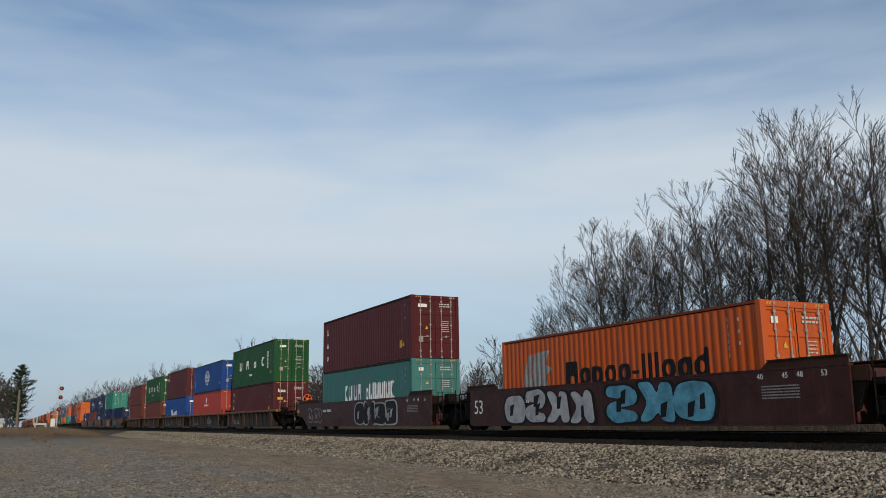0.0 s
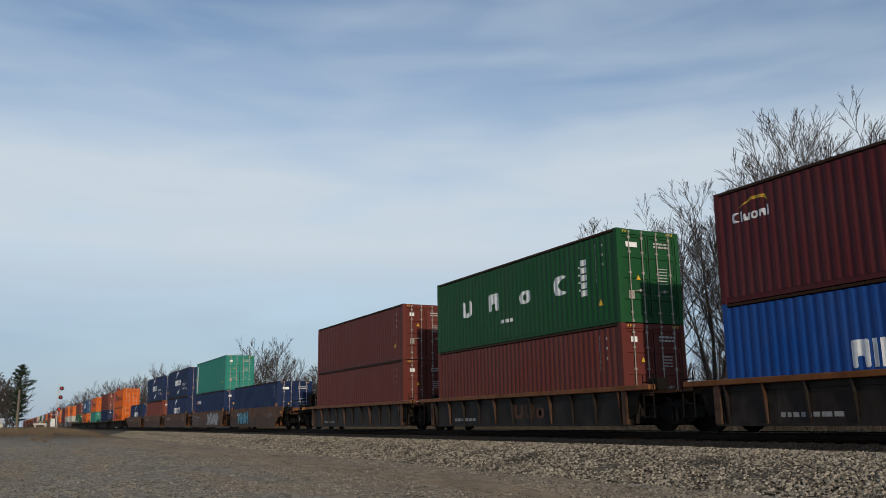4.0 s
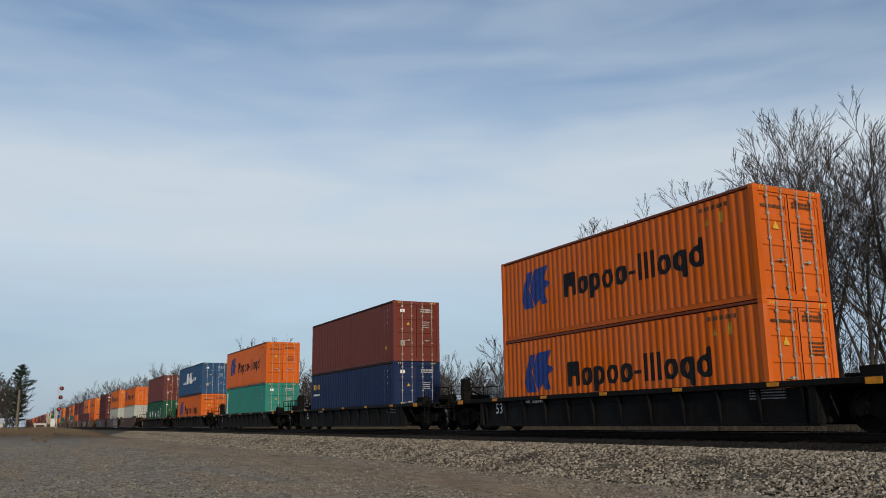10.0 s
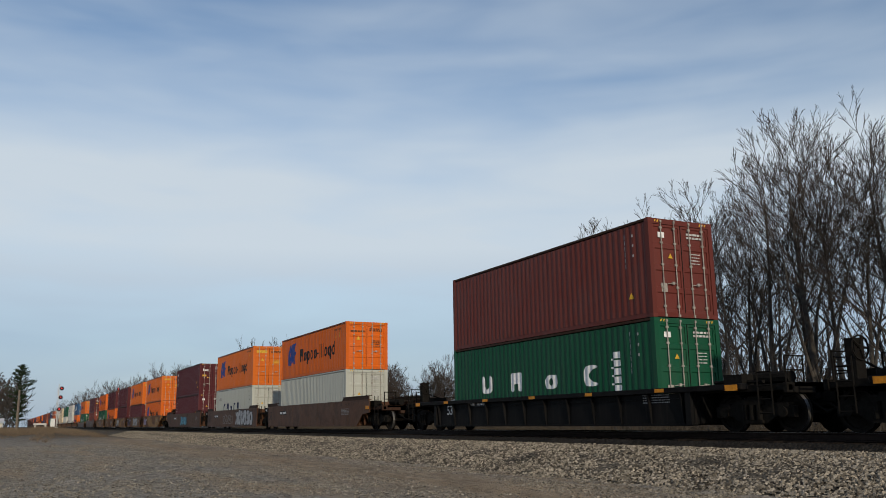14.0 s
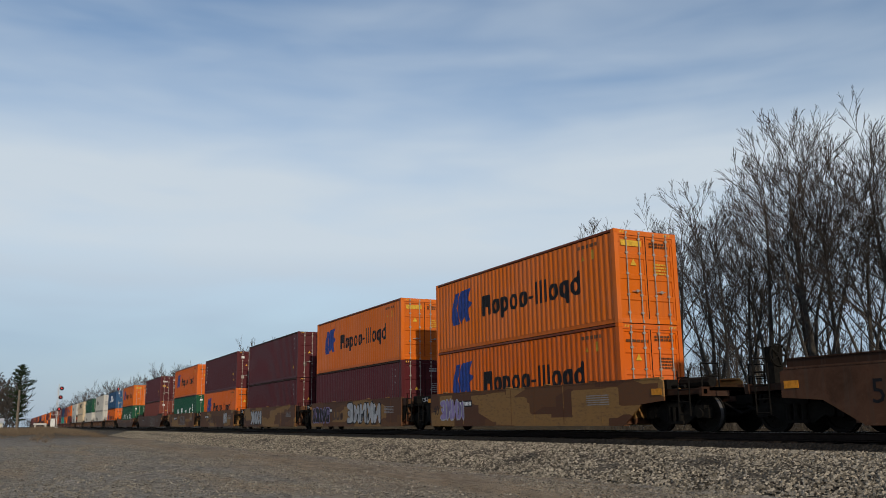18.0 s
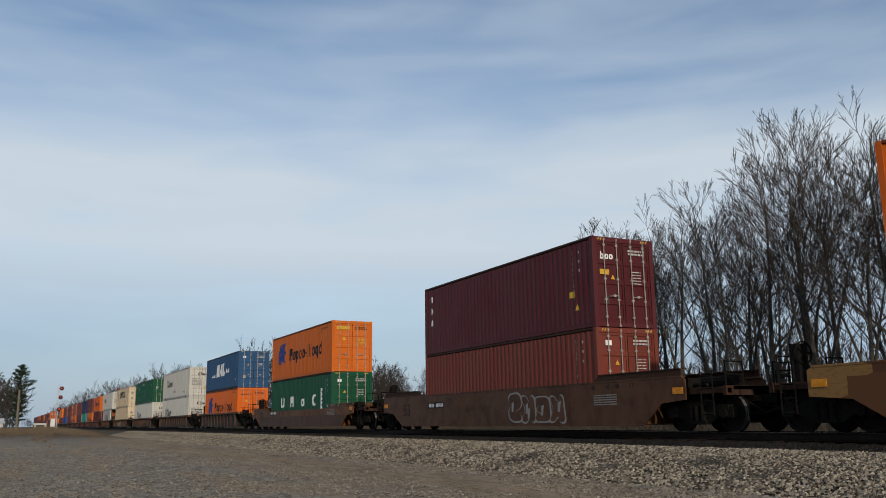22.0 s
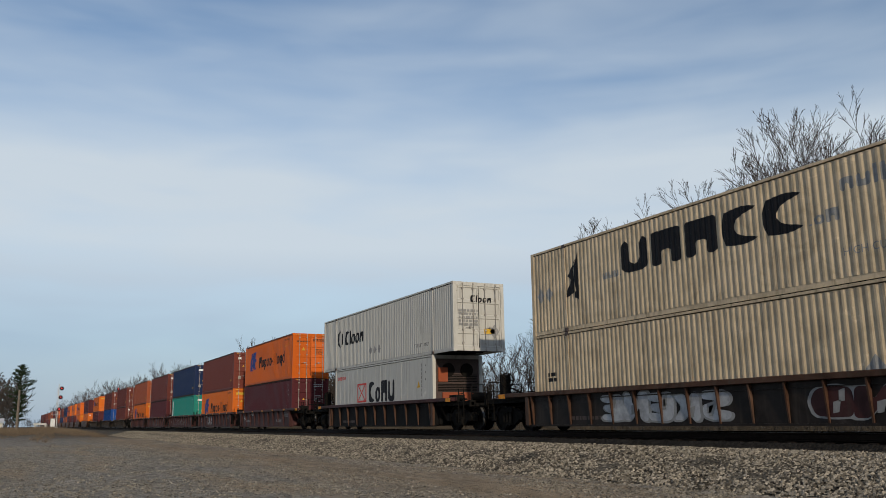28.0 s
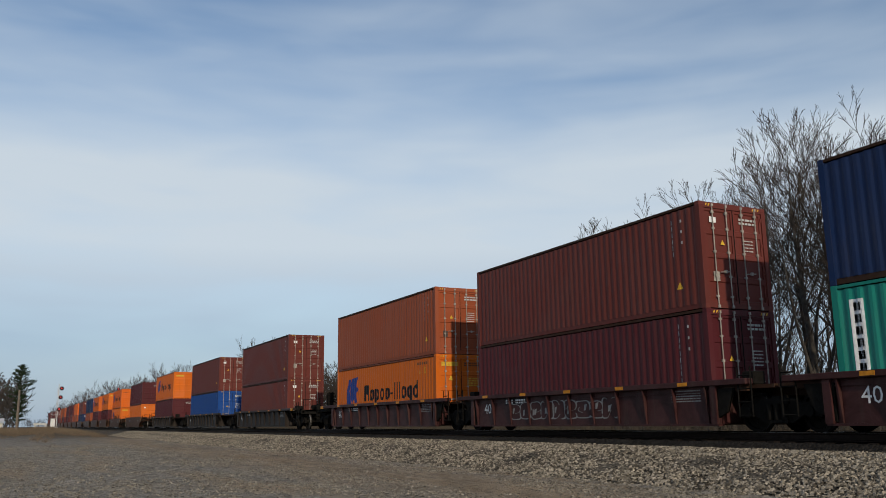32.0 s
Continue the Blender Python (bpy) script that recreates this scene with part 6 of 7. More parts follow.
def on_yard(rng):
    """Thick in patches, thin on the earth road."""
    while True:
        y = 12 + 62 * rng.random() ** 2.2
        x = -1.5 + 14.5 * rng.random()
        d = noise.noise((x * 0.55, y * 0.22, 12.0)) + 0.6 * noise.noise((x * 2.1, y * 0.9, 17.0)) - 0.5 * max(0.0, 1 - abs(x - 9.3) / 2.4)
        if d > rng.uniform(-0.55, 0.45):
            return x, y, ground_z(x, y) + 0.002


stones("ballast_stones", 54000, 11, on_shoulder, (0.024, 0.054), "loose pale limestone ballast stones", "stone")
stones("gravel_stones", 36000, 12, on_yard, (0.011, 0.040), "loose grey gravel over the yard", "chips")


# ---- trees ----
def limb_mesh(segs, sides):
    """Tubes along segments: rows of p0, p1, r0, r1."""
    s = np.array(segs)
    p0, p1, r0, r1 = s[:, 0:3], s[:, 3:6], s[:, 6], s[:, 7]
    d = p1 - p0
    d /= np.linalg.norm(d, axis=1, keepdims=True) + 1e-9
    ref = np.where(np.abs(d[:, 2:3]) > 0.9, np.array([[1.0, 0, 0]]), np.array([[0, 0, 1.0]]))
    u = np.cross(d, ref)
    u /= np.linalg.norm(u, axis=1, keepdims=True) + 1e-9
    w = np.cross(d, u)
    a = np.arange(sides) * math.tau / sides
    ring = np.cos(a)[None, :, None] * u[:, None] + np.sin(a)[None, :, None] * w[:, None]
    va = p0[:, None] + ring * r0[:, None, None]
    vb = p1[:, None] + ring * r1[:, None, None]
    n = len(s)
    v = np.concatenate([va, vb], axis=1).reshape(-1, 3)
    k = np.arange(sides)
    q = np.stack([k, (k + 1) % sides, (k + 1) % sides + sides, k + sides], axis=1)
    f = (np.arange(n)[:, None, None] * 2 * sides + q[None]).reshape(-1, 4)
    return v.tolist(), f.tolist()


def grow_tree(seed, H, stems=3, boughs=10, subs=7, twigs=4, sprays=1, fork=0.25, spread=1.0, rmin=0.0125, girth=0.0165):
    """A bare broadleaved tree of height H: a bole that parts into rising stems, each with ascending boughs, branches, twigs and sprays: (thick segments, thin segments)."""
    rnd = random.Random(seed)
    thick, thin = [], []

    def turn(d, ang):
        ax = Vector((rnd.gauss(0, 1), rnd.gauss(0, 1), rnd.gauss(0, 1))).cross(d)
        return (Matrix.Rotation(ang, 3, ax.normalized()) @ d).normalized() if ax.length > 1e-4 else d

    def run(p, d, length, r, n, lift, wander, end=0.35):
        """A bending branch; the points with heading and radius along it."""
        pts, ra = [], r
        for k in range(n):
            d = turn(d, rnd.gauss(0, wander))
            d = (d + Vector((0, 0, lift))).normalized()
            q = p + d * (length / n)
            rb = max(r * (1 - (1 - end) * (k + 1) / n), 0.7 * rmin)
            (thick if ra > 0.045 else thin).append((*p, *q, ra, rb))
            p, ra = q, rb
            pts.append((p, d, ra))
        return pts

    def along(line, f):
        """A point between two joints of a line, with its heading and radius."""
        g = min(0.999, max(0.0, f)) * (len(line) - 1)
        (p, d, r), (q, e, t) = line[int(g)], line[int(g) + 1]
        return p.lerp(q, g - int(g)), d.lerp(e, g - int(g)).normalized(), r + (t - r) * (g - int(g))

    def clad(stem, f0, count, ln0):
        az = rnd.uniform(0, 6.28)
        for k in range(count):
            f = f0 + (1 - f0) * ((k + rnd.uniform(0.1, 0.9)) / count) ** 0.75
            p, d, r = along(stem, f)
            az += 2.4 + rnd.gauss(0, 0.4)
            out = Vector((math.cos(az), math.sin(az), 0.0))
            out = (out - d * out.dot(d)).normalized()
            ang = rnd.uniform(0.60, 1.05) * (1 - 0.30 * f) * spread
            ln = ln0 * (1.0 - 0.48 * f) * rnd.uniform(0.65, 1.2)
            bough = run(p, d * math.cos(ang) + out * math.sin(ang), ln, max(2.0 * rmin, r * rnd.uniform(0.42, 0.60)), 5, 0.085, 0.07, 0.20)
            for j in range(subs):
                g = 0.15 + 0.85 * (j + rnd.uniform(0.2, 1.0)) / subs
                p2, d2, r2 = along(bough, g)
                ln2 = ln * (0.56 - 0.20 * g) * rnd.uniform(0.7, 1.2)
                sub = run(p2, turn(d2, rnd.uniform(0.32, 0.66)), ln2, max(1.3 * rmin, r2 * 0.55), 3, 0.08, 0.08)
                for m in range(twigs):
                    p3, d3, r3 = along(sub, 0.25 + 0.75 * (m + rnd.uniform(0.2, 1.0)) / twigs)
                    tw = run(p3, turn(d3, rnd.uniform(0.25, 0.55)), ln2 * rnd.uniform(0.32, 0.58), rmin, 2 if sprays else 1, 0.08, 0.06)
                    for _ in range(sprays):
                        run(tw[0][0], turn(tw[0][1], rnd.uniform(0.30, 0.55)), ln2 * rnd.uniform(0.16, 0.30), 0.75 * rmin, 1, 0.07, 0.05)

    r0 = girth * H
    lean = Vector((rnd.gauss(0, 0.05), rnd.gauss(0, 0.05), 1))
    bole = run(Vector((0, 0, -0.3)), lean.normalized(), H * fork + 0.3, r0, 5, 0.03, 0.03, 0.80)
    p, d, r = bole[-1]
    clad(bole, 0.5, 2, 0.16 * H)
    az = rnd.uniform(0, 6.28)
    for k in range(stems):
        az += math.tau / max(2, stems - 1) + rnd.gauss(0, 0.3)
        tilt = rnd.uniform(0.0, 0.06) if k == 0 else rnd.uniform(0.18, 0.42) * spread
        d1 = Vector((math.cos(az) * math.sin(tilt), math.sin(az) * math.sin(tilt), math.cos(tilt)))
        ln = H * (1 - fork) * (1.0 if k == 0 else rnd.uniform(0.70, 0.92))
        stem = run(p - d * H * 0.04 * k * rnd.random(), d1, ln, r * (0.85 if k == 0 else rnd.uniform(0.5, 0.72)), 10, 0.03, 0.05, 0.07)
        clad(stem, 0.10, round(boughs * (1.35 if k == 0 else 1.0)), (0.33 if stems > 1 else 0.38) * H)
    return thick, thin


def tree_meshes(seed, H, kw):
    thick, thin = grow_tree(seed, H, **kw)
    top = float(np.percentile([s[5] for s in thin], 98.5))
    out = []
    for segs, sides in ((thick, 6), (thin, 3)):
        v, f = limb_mesh(segs, sides)
        out.append((np.array(v) * (H / top), np.array(f)))
    return out


def tree(seed, H, label, **kw):
    t = thing("tree", label, "tree", "bare trees of the wood")
    for nm, mt, (v, f) in zip(("trunk", "crown"), ("bark", "twig"), tree_meshes(seed, H, kw)):
        me = bpy.data.meshes.new(nm)
        me.from_pydata(v.tolist(), [], f.tolist())
        me.materials.append(M[mt])
        if nm == "trunk":
            me.polygons.foreach_set("use_smooth", [True] * len(me.polygons))
        o = new(nm, me)
        o.parent = t
    return t


TALL = "tall bare deciduous tree with grey bark beside the track"
kinds = [tree(21, 15.0, TALL), tree(22, 15.0, TALL, stems=1, boughs=26, fork=0.18), tree(23, 15.0, TALL, stems=4, boughs=9, fork=0.16), tree(24, 15.0, TALL, stems=2, boughs=13, fork=0.28), tree(25, 15.0, TALL, stems=3, boughs=11, fork=0.12, spread=1.1)]
FARL = "bare deciduous tree in the wood down the line"
MID_KW = dict(stems=4, boughs=8, subs=6, twigs=3, sprays=0, fork=0.12, spread=1.1, rmin=0.019, girth=0.010)
FAR_KW = dict(stems=4, boughs=7, subs=5, twigs=2, sprays=0, fork=0.10, spread=1.2, rmin=0.018, girth=0.0075)
mids = [tree(31 + k, 10.0, FARL, **MID_KW) for k in range(3)]
fars = [tree(41 + k, 10.0, FARL, **FAR_KW) for k in range(3)]
used = set()


def plant(k, pool, x, y, height, turn_):
    """A tree of the pool at a place, of that height; the first of each kind is moved, the rest are copies."""
    src = pool[k % len(pool)]
    s = height / (15.0 if pool is kinds else 10.0)
    m = at(x, y, ground_z(x, y)) @ Matrix.Rotation(turn_, 4, "Z") @ Matrix.Scale(s, 4)
    if src.name in used:
        return copy_thing(src, m)
    used.add(src.name)
    src.matrix_basis = m
    return src


def thicket(name, rows, seed, kw, label, n=3):
    """Many trees that nobody could count, as one mesh: rows of x, y, height."""
    rnd = random.Random(seed)
    shapes = [tree_meshes(seed + k, 10.0, kw) for k in range(n)]
    vs, fs, mi, base = [], [], [], 0
    for x, y, h in rows:
        a, s = rnd.uniform(0, 6.28), h / 10.0
        ca, sa = math.cos(a) * s, math.sin(a) * s
        R = np.array([(ca, -sa, 0), (sa, ca, 0), (0, 0, s)])
        for q, (v, f) in enumerate(rnd.choice(shapes)):
            vs.append(v @ R.T + np.array((x, y, ground_z(x, y))))
            for k4 in (f + base).tolist():
                fs.append(k4)
            mi += [q] * len(f)
            base += len(v)
    me = bpy.data.meshes.new(name)
    me.from_pydata(np.concatenate(vs).tolist(), [], fs)
    me.materials.append(M["bark"])
    me.materials.append(M["twig"])
    me.polygons.foreach_set("material_index", mi)
    return tagged(new(name, me), label, "wood", kind="stuff")


rw = random.Random(77)
# the near edge of the wood, then the rows behind it
NEAR_WOOD = [(30.5, 13.3, 12.2), (31.0, 15.8, 13.0), (31.5, 18.3, 13.7), (31.0, 19.8, 13.9), (32.0, 22.2, 14.6), (30.6, 22.7, 14.4), (33.0, 25.9, 15.8), (31.0, 25.5, 15.2), (33.5, 28.5, 15.9), (31.5, 28.5, 14.9), (32.5, 30.8, 14.6), (30.8, 30.3, 13.4),
             (31.8, 32.6, 14.4), (31.0, 33.7, 12.9), (33.0, 37.0, 12.6), (31.4, 36.4, 12.2), (32.4, 39.7, 13.6), (31.0, 39.5, 12.8), (32.5, 42.9, 12.0), (31.0, 42.2, 10.4), (32.0, 45.0, 9.6), (31.0, 45.4, 8.4), (32.5, 49.3, 8.4)]
for i, (x, y, hgt) in enumerate(NEAR_WOOD):
    plant(i, kinds, x, y, hgt * (0.96 if y < 25 else 1.10 if y < 27 else 1.02 if y < 35 else 1.10), rw.uniform(0, 6.28))
for i in range(9):
    x = rw.uniform(36, 43)
    y = (14 + 2.6 * i + rw.uniform(-0.8, 0.8)) * x / 31
    plant(rw.randrange(5), kinds, x, y, rw.uniform(12.4, 14.0) * (1.0 if i < 7 else 0.88 if i < 9 else 0.72), rw.uniform(0, 6.28))
for i in range(5):
    plant(i, mids, rw.uniform(28.5, 31.0), 47.0 + 1.8 * i + rw.uniform(-0.3, 0.3), rw.uniform(5.2, 6.6), rw.uniform(0, 6.28))
for i in range(22):
    y = 63 + i * 1.95 + rw.uniform(-1, 1)
    plant(rw.randrange(3), mids, rw.uniform(32, 37), y, rw.uniform(0.86, 1.0) * (11.2 if y < 86 else 9.4 + (y - 65) * 0.125), rw.uniform(0, 6.28))
# a clump of young trees where the near wood ends, and the rows behind it
for i, (y, h) in enumerate(((58.3, 8.2), (56.6, 6.6), (61.5, 7.8), (64.4, 7.8), (66.8, 7.4), (59.8, 7.0), (54.1, 5.2), (52.6, 4.6), (63.0, 6.6))):
    plant(i, mids, 33.0 + 0.5 * (i % 3), y, h * 1.1, rw.uniform(0, 6.28))
for i in range(12):
    y = 70 + 3.4 * i + rw.uniform(-0.8, 0.8)
    plant(rw.randrange(3), mids, rw.uniform(37.5, 41.0), y * 1.12, 0.97 * (9.6 + (y - 65) * 0.13), rw.uniform(0, 6.28))
# the wood that follows the line, higher the farther it stands
for i in range(44):
    y = 96 + 92 * i / 44 + rw.uniform(-2, 2)
    plant(rw.randrange(3), fars, rw.uniform(26, 30), y, rw.uniform(0.80, 1.0) * (11.5 if y < 116 else 8.6 if y < 142 else 11.0 if y < 172 else 13.0), rw.uniform(0, 6.28))
for i in range(16):
    y = 84 + 34 * i / 16 + rw.uniform(-1, 1)
    plant(rw.randrange(3), mids, rw.uniform(27, 31), y, rw.uniform(0.86, 1.0) * (10.0 if y < 92 else 11.6), rw.uniform(0, 6.28))
thicket("far_wood", [(rw.uniform(26, 33), 190 + 480 * (i / 66) ** 1.4, rw.uniform(0.82, 1.0) * float(np.interp(190 + 480 * (i / 66) ** 1.4, (190, 240, 280, 330, 420, 670), (12.8, 13.5, 15.8, 16.4, 15.0, 15.0)))) for i in range(66)], 51, dict(stems=4, boughs=6, subs=5, twigs=1, sprays=0, fork=0.10, spread=1.25, rmin=0.024, girth=0.008), "bare winter wood along the far track")
# the depth of the wood and its brush
DEEP = []
for i in range(46):
    x = rw.uniform(46, 95)
    DEEP.append((x, x * rw.uniform(0.45, 1.55), rw.uniform(9.5, 13.0)))
thicket("deep_wood", DEEP, 61, dict(stems=2, boughs=6, subs=4, twigs=1, sprays=0, fork=0.30, spread=1.1, rmin=0.024, girth=0.014), "tangle of bare trees deep in the wood")
BRUSH = []
for i in range(125):
    x = rw.uniform(29.0, 42)
    BRUSH.append((x, x * rw.uniform(0.5, 2.0), rw.uniform(2.2, 6.2)))
for i in range(70):
    x = rw.uniform(42, 74)
    BRUSH.append((x, x * rw.uniform(0.45, 1.6), rw.uniform(3.5, 6.5)))
thicket("undergrowth", BRUSH, 71, dict(stems=2, boughs=5, subs=3, twigs=1, sprays=0, fork=0.08, spread=1.15, rmin=0.024, girth=0.009), "bare saplings and brush under the trees")
# the wood on the yard's side, far down the line
thicket("far_wood", [(rw.uniform(-22, 0.2) + (3.2 * rw.random() if i % 3 == 0 else 0), rw.uniform(178, 215), rw.uniform(8.6, 11.6)) for i in range(100)], 81, dict(stems=3, boughs=6, subs=4, twigs=1, sprays=0, fork=0.08, spread=1.15, rmin=0.042, girth=0.010), "dense dark winter wood beyond the yard")
thicket("brush", [(rw.uniform(-16, 3.0), rw.uniform(172, 182), rw.uniform(2.5, 5.0)) for i in range(36)] + [(rw.uniform(3.2, 6.6), rw.uniform(176, 190), rw.uniform(1.3, 2.3)) for i in range(30)], 91, dict(stems=3, boughs=4, subs=3, twigs=1, sprays=0, fork=0.06, spread=1.2, rmin=0.03, girth=0.008), "bare brush at the foot of the far wood")


def pine():
    t = thing("pine_tree", "tall dark pine with ragged drooping branches", "tree")
    rnd = random.Random(5)
    segs = [(0, 0, k, 0, 0, k + 1.0, 0.30 - 0.020 * k, 0.28 - 0.020 * k) for k in range(13)]
    limbs, needles = [], []
    for k in range(74):
        f = (k / 74) ** 0.9
        z = 1.6 + 11.2 * f
        a = rnd.uniform(0, math.tau)
        # broad in the upper half, thin and broken below
        ln = float(np.interp(f, (0.0, 0.35, 0.55, 0.75, 0.92, 1.0), (1.3, 1.9, 2.9, 2.5, 1.3, 0.5))) * rnd.uniform(0.45, 1.15)
        p = Vector((0, 0, z))
        d = Vector((math.cos(a), math.sin(a), rnd.uniform(-0.05, 0.55)))
        for s in range(4):
            q = p + d.normalized() * ln / 4
            limbs.append((*p, *q, 0.05 - 0.01 * s, 0.04 - 0.01 * s))
            for _ in range(10 + 8 * s):
                c = p.lerp(q, rnd.random()) + Vector((rnd.gauss(0, 0.13), rnd.gauss(0, 0.13), rnd.gauss(0, 0.07)))
                e = c + Vector((rnd.gauss(0, 0.24), rnd.gauss(0, 0.24), rnd.uniform(-0.10, 0.34)))
                needles.append((*c, *e, 0.036, 0.006))
            p = q
            d.z += rnd.uniform(-0.06, 0.12)
    for nm, s, sides, mt in (("trunk", segs + limbs, 6, "bark"), ("crown", needles, 3, "needle")):
        v, f = limb_mesh(s, sides)
        me = bpy.data.meshes.new(nm)
        me.from_pydata(v, [], f)
        me.materials.append(M[mt])
        o = new(nm, me)
        o.parent = t
    return t


pt = pine()
pt.matrix_basis = at(1.75, 165.0, ground_z(1.75, 165.0)) @ Matrix.Scale(0.86, 4)


# ---- signals, pole and small works beside the line ----
def build_head(bm):
    tube(bm, (0, -0.10, 0), (0, 0.12, 0), 0.35, 18)
    tube(bm, (0, -0.30, 0.02), (0, -0.10, 0.02), 0.16, 12)
    box(bm, -0.10, 0.10, 0.12, 0.42, -0.12, 0.12)


def build_hood(bm):
    n = 12
    for k in range(n):
        a, b = math.pi * k / n, math.pi * (k + 1) / n
        bm.faces.new([bm.verts.new(p) for p in ((0.17 * math.cos(a), -0.42, 0.17 * math.sin(a)), (0.17 * math.cos(b), -0.42, 0.17 * math.sin(b)), (0.17 * math.cos(b), -0.10, 0.17 * math.sin(b)), (0.17 * math.cos(a), -0.10, 0.17 * math.sin(a)))])


def signal(x, y, zb, heads, top, label):
    s = thing("railway_signal", label, "railway signal")
    s.matrix_basis = at(x, y, zb)
    piece("mast", mesh_of(("mast", top), lambda bm: (tube(bm, (0, 0, 0), (0, 0, top), 0.075, 8), tube(bm, (0, 0, 0), (0, 0, 0.5), 0.22, 10))), M["mast"], s, None, "aluminium-painted mast")
    piece("ladder", mesh_of(("signal_ladder", top), lambda bm: [tube(bm, (xx, 0.9, 0), (xx, 0.2, top - 0.6), 0.02, 4) for xx in (-0.2, 0.2)] + [tube(bm, (-0.2, 0.9 - 0.7 * k / 16, (top - 0.6) * k / 16), (0.2, 0.9 - 0.7 * k / 16, (top - 0.6) * k / 16), 0.015, 4) for k in range(1, 16)]), M["mast"], s)
    for dx, z in heads:
        h = piece("signal_head", mesh_of(("signal_head",), build_head), M["dark"], s, at(dx, -0.15, z), "black round signal head")
        piece("lens", mesh_of(("lens",), lambda bm: tube(bm, (0, -0.318, 0.02), (0, -0.302, 0.02), 0.095, 14)), M["redlight"], h, None, "lit red lens")
        piece("hood", mesh_of(("hood",), build_hood), M["dark"], h, at(0, 0, 0.02))
    return s


sg1 = signal(7.85, 165.0, ground_z(7.85, 165.0), [(0.45, 7.15), (0.35, 5.60), (0.25, 3.55)], 7.9, "tall railway signal mast with three lit red heads")
piece("platform", mesh_of(("platform",), lambda bm: (box(bm, -0.9, 0.5, -0.5, 0.5, 2.55, 2.62), [tube(bm, (a, -0.45, 2.6), (a, -0.45, 3.4), 0.03, 5) for a in (-0.85, 0.45)])), M["mast"], sg1)
sg2 = signal(21.0, 196.0, -0.5, [(0.0, 8.55)], 8.9, "railway signal mast behind the track with a lit red head")
cab = thing("relay_cabinet", "white steel relay cabinet at the foot of the signal", "cabinet")
cab.matrix_basis = at(7.2, 164.2, ground_z(7.2, 164.2))
piece("body", mesh_of(("cabinet",), lambda bm: bevelled(bm_box(bm, -0.35, 0.35, -0.3, 0.3, 0.1, 1.75), 0.03)), M["mast"], cab)
piece("foot", mesh_of(("cabinet_foot",), lambda bm: box(bm, -0.42, 0.42, -0.36, 0.36, -0.3, 0.098)), M["concrete"], cab)
piece("roof", mesh_of(("cabinet_roof",), lambda bm: bevelled(bm_box(bm, -0.42, 0.42, -0.38, 0.38, 1.752, 1.83), 0.02)), M["mast"], cab)
bar = thing("barrier", "low pale concrete barrier beam on two posts", "barrier")
bar.matrix_basis = at(5.2, 160.0, ground_z(5.2, 160.0))
piece("beam", mesh_of(("barrier_beam",), lambda bm: bevelled(bm_box(bm, -1.1, 0.9, -0.15, 0.15, 0.75, 1.05), 0.02)), M["concrete"], bar)
for xx in (-0.8, 0.75):
    piece("post", mesh_of(("barrier_post",), lambda bm: box(bm, -0.14, 0.14, -0.12, 0.12, -0.3, 0.75)), M["concrete"], bar, at(xx, 0, 0))
pole = thing("utility_pole", "weathered wooden utility pole", "pole")
pole.matrix_basis = at(1.50, 150.0, ground_z(1.50, 150.0))
piece("shaft", mesh_of(("pole_shaft",), lambda bm: tube(bm, (0, 0, -0.4), (0, 0, 6.3), 0.20, 10, True, 0.14)), M["pole"], pole)
shed = thing("shed", "long low pale shed far beyond the yard", "shed")
shed.matrix_basis = at(-2.6, 170.0, ground_z(-2.6, 170.0))
piece("wall", mesh_of(("shed_wall",), lambda bm: box(bm, -6.0, 2.1, -2, 2, -0.4, 1.15)), M["concrete"], shed)
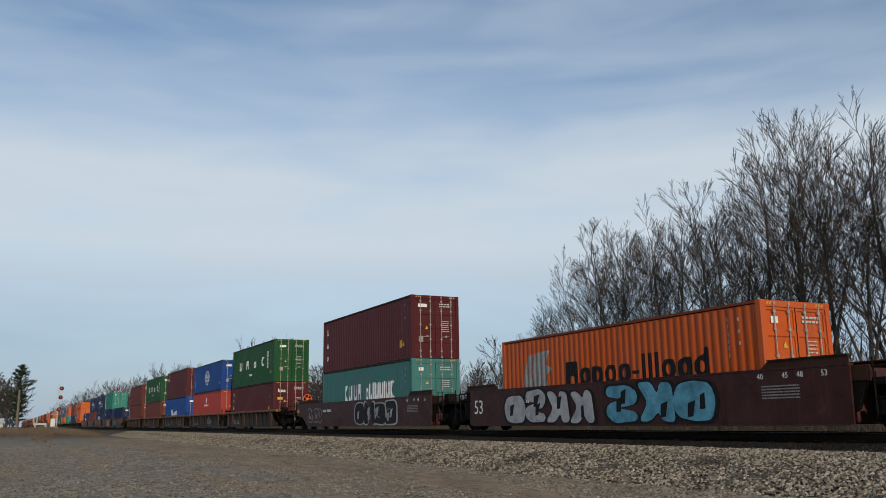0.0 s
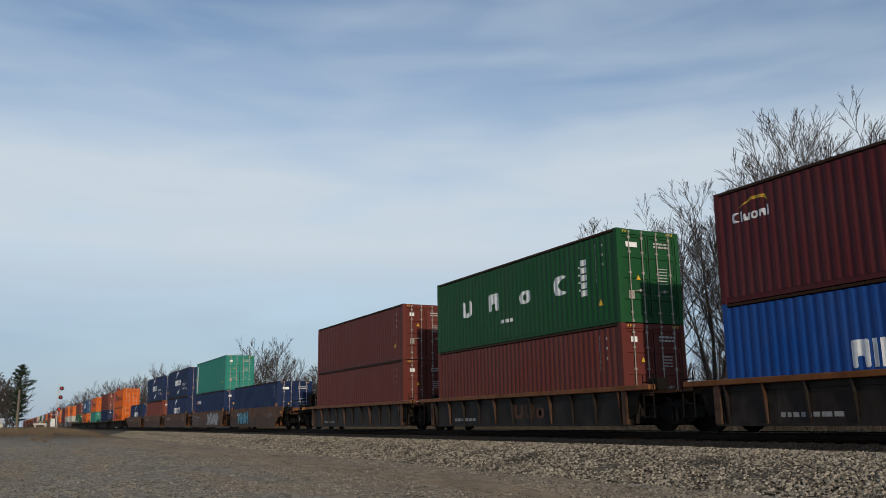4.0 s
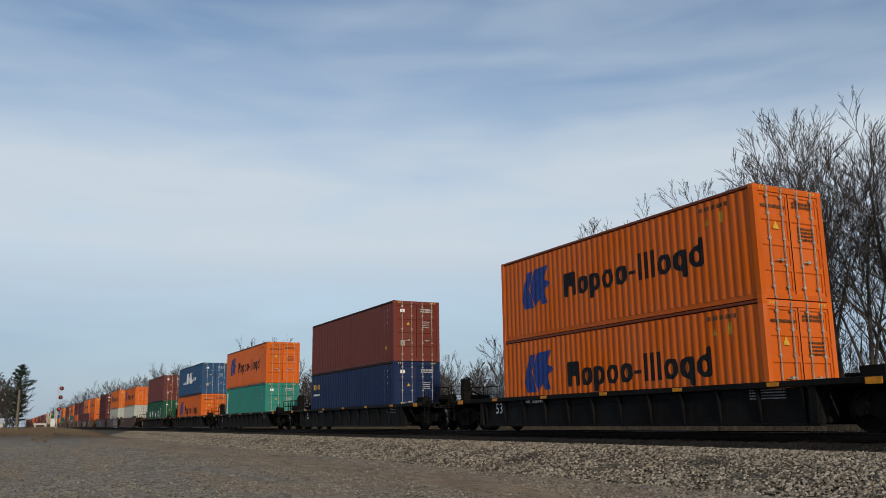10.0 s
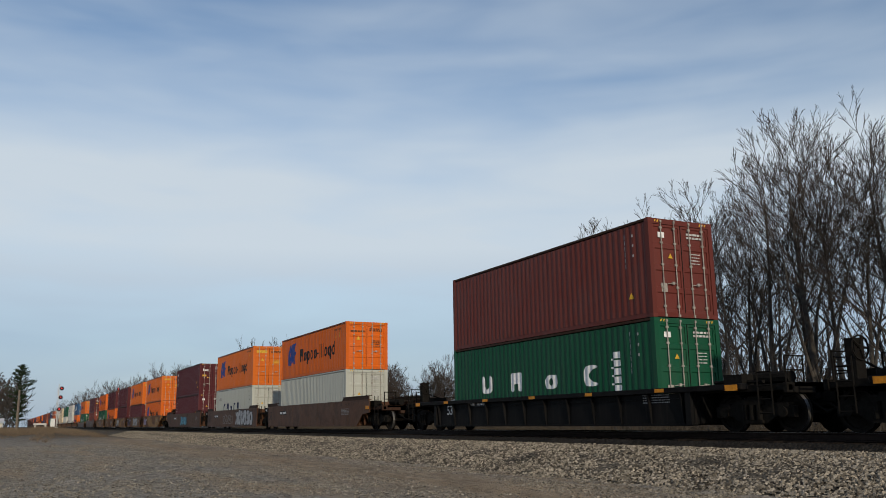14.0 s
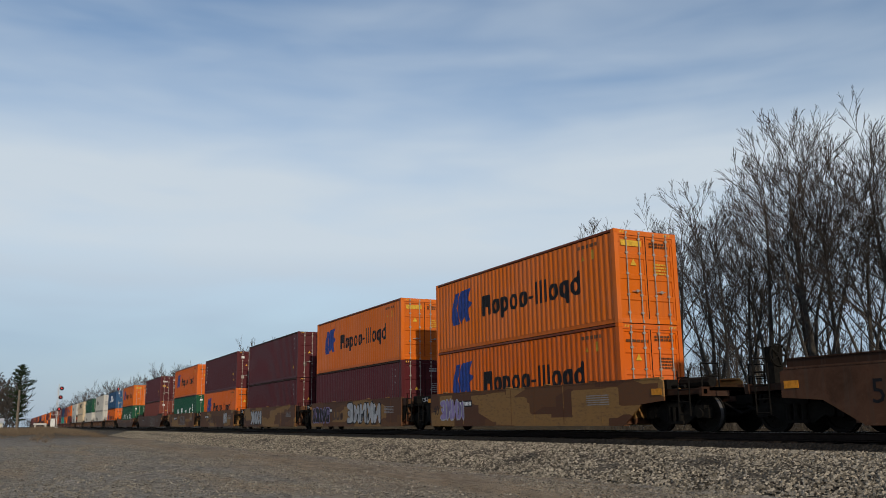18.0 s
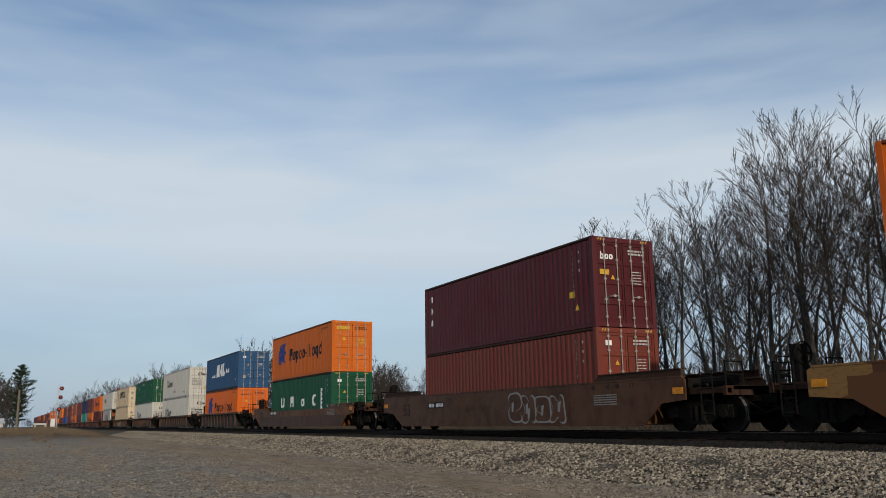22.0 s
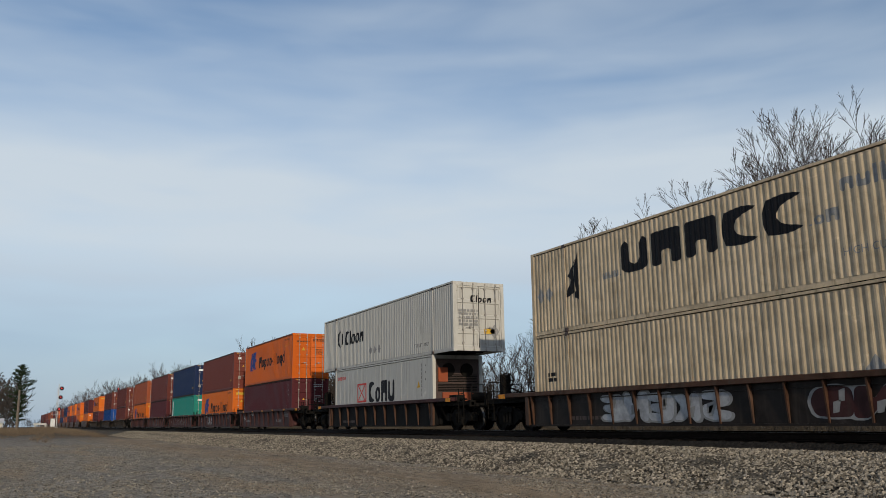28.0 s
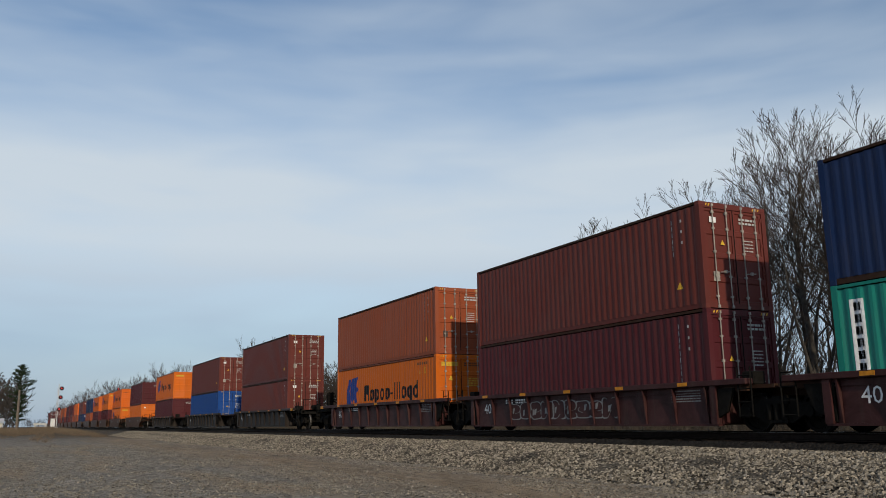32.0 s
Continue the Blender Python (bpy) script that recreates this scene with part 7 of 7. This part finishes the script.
piece("roof", mesh_of(("shed_roof",), lambda bm: prism(bm, [(-2.3, 1.14), (2.3, 1.14), (0, 1.9)], -6.2, 2.3)), M["mast"], shed)


# dry grass on the bank and weeds along the yard's edge
def tufts(name, n, seed, spot, label, mat):
    rng = np.random.default_rng(seed)
    rows = []
    for _ in range(n):
        x, y, h = spot(rng)
        z = ground_z(x, y)
        for _ in range(7):
            dx, dy = rng.normal(0, 0.16, 2)
            rows.append((x, y, z - 0.03, x + dx * 1.6, y + dy * 1.6, z + h * rng.uniform(0.5, 1.0), 0.012, 0.002))
    v, f = limb_mesh(rows, 3)
    me = bpy.data.meshes.new(name)
    me.from_pydata(v, [], f)
    me.materials.append(M[mat])
    return tagged(new(name, me), label, "grass", kind="stuff")


def on_bank(r):
    """Clumped: thick on the bank, thin towards the yard."""
    while True:
        x, y = r.uniform(-10, 10.5), r.uniform(82, 170)
        d = noise.noise((x * 0.5, y * 0.16, 4.0)) + 0.35 * noise.noise((x * 1.6, y * 0.5, 8.0)) + min(0.5, (y - 104) / 40.0)
        if d > r.uniform(-0.1, 0.6):
            return x, y, r.uniform(0.20, 0.70)


tufts("dry_grass", 3600, 3, on_bank, "dry brown winter grass on the bank", "grass")
tufts("weeds", 2400, 4, lambda r: (r.uniform(24.5, 36), r.uniform(8, 110), 0.9), "dead weeds under the wood's edge", "weed")


# ---- motion ----
TIMES = [0.0, 4.0, 8.0, 12.0, 16.0, 20.0, 24.0, 28.0, 32.0]


def motions():
    for ob, y, z in MOVING:
        walk(ob, [(t, pose(TRACK_X, y - travel(t), z)) for t in TIMES])
    # all wheels turn alike: key one wheelset at each end of a truck and give the rest its keys
    for y, wheels in ((-0.915, SPIN_FRONT), (0.915, SPIN_REAR)):
        walk(wheels[0], [(k / 30.0, pose(0, y, WHEEL_R) @ Matrix.Rotation(travel(k / 30.0) / WHEEL_R, 4, "X")) for k in range(0, 961)])
        keys = wheels[0].animation_data
        for w in wheels[1:]:
            w.rotation_mode = "QUATERNION"
            w.animation_data_create().action = keys.action
            w.animation_data.action_slot = keys.action_slot


motions()
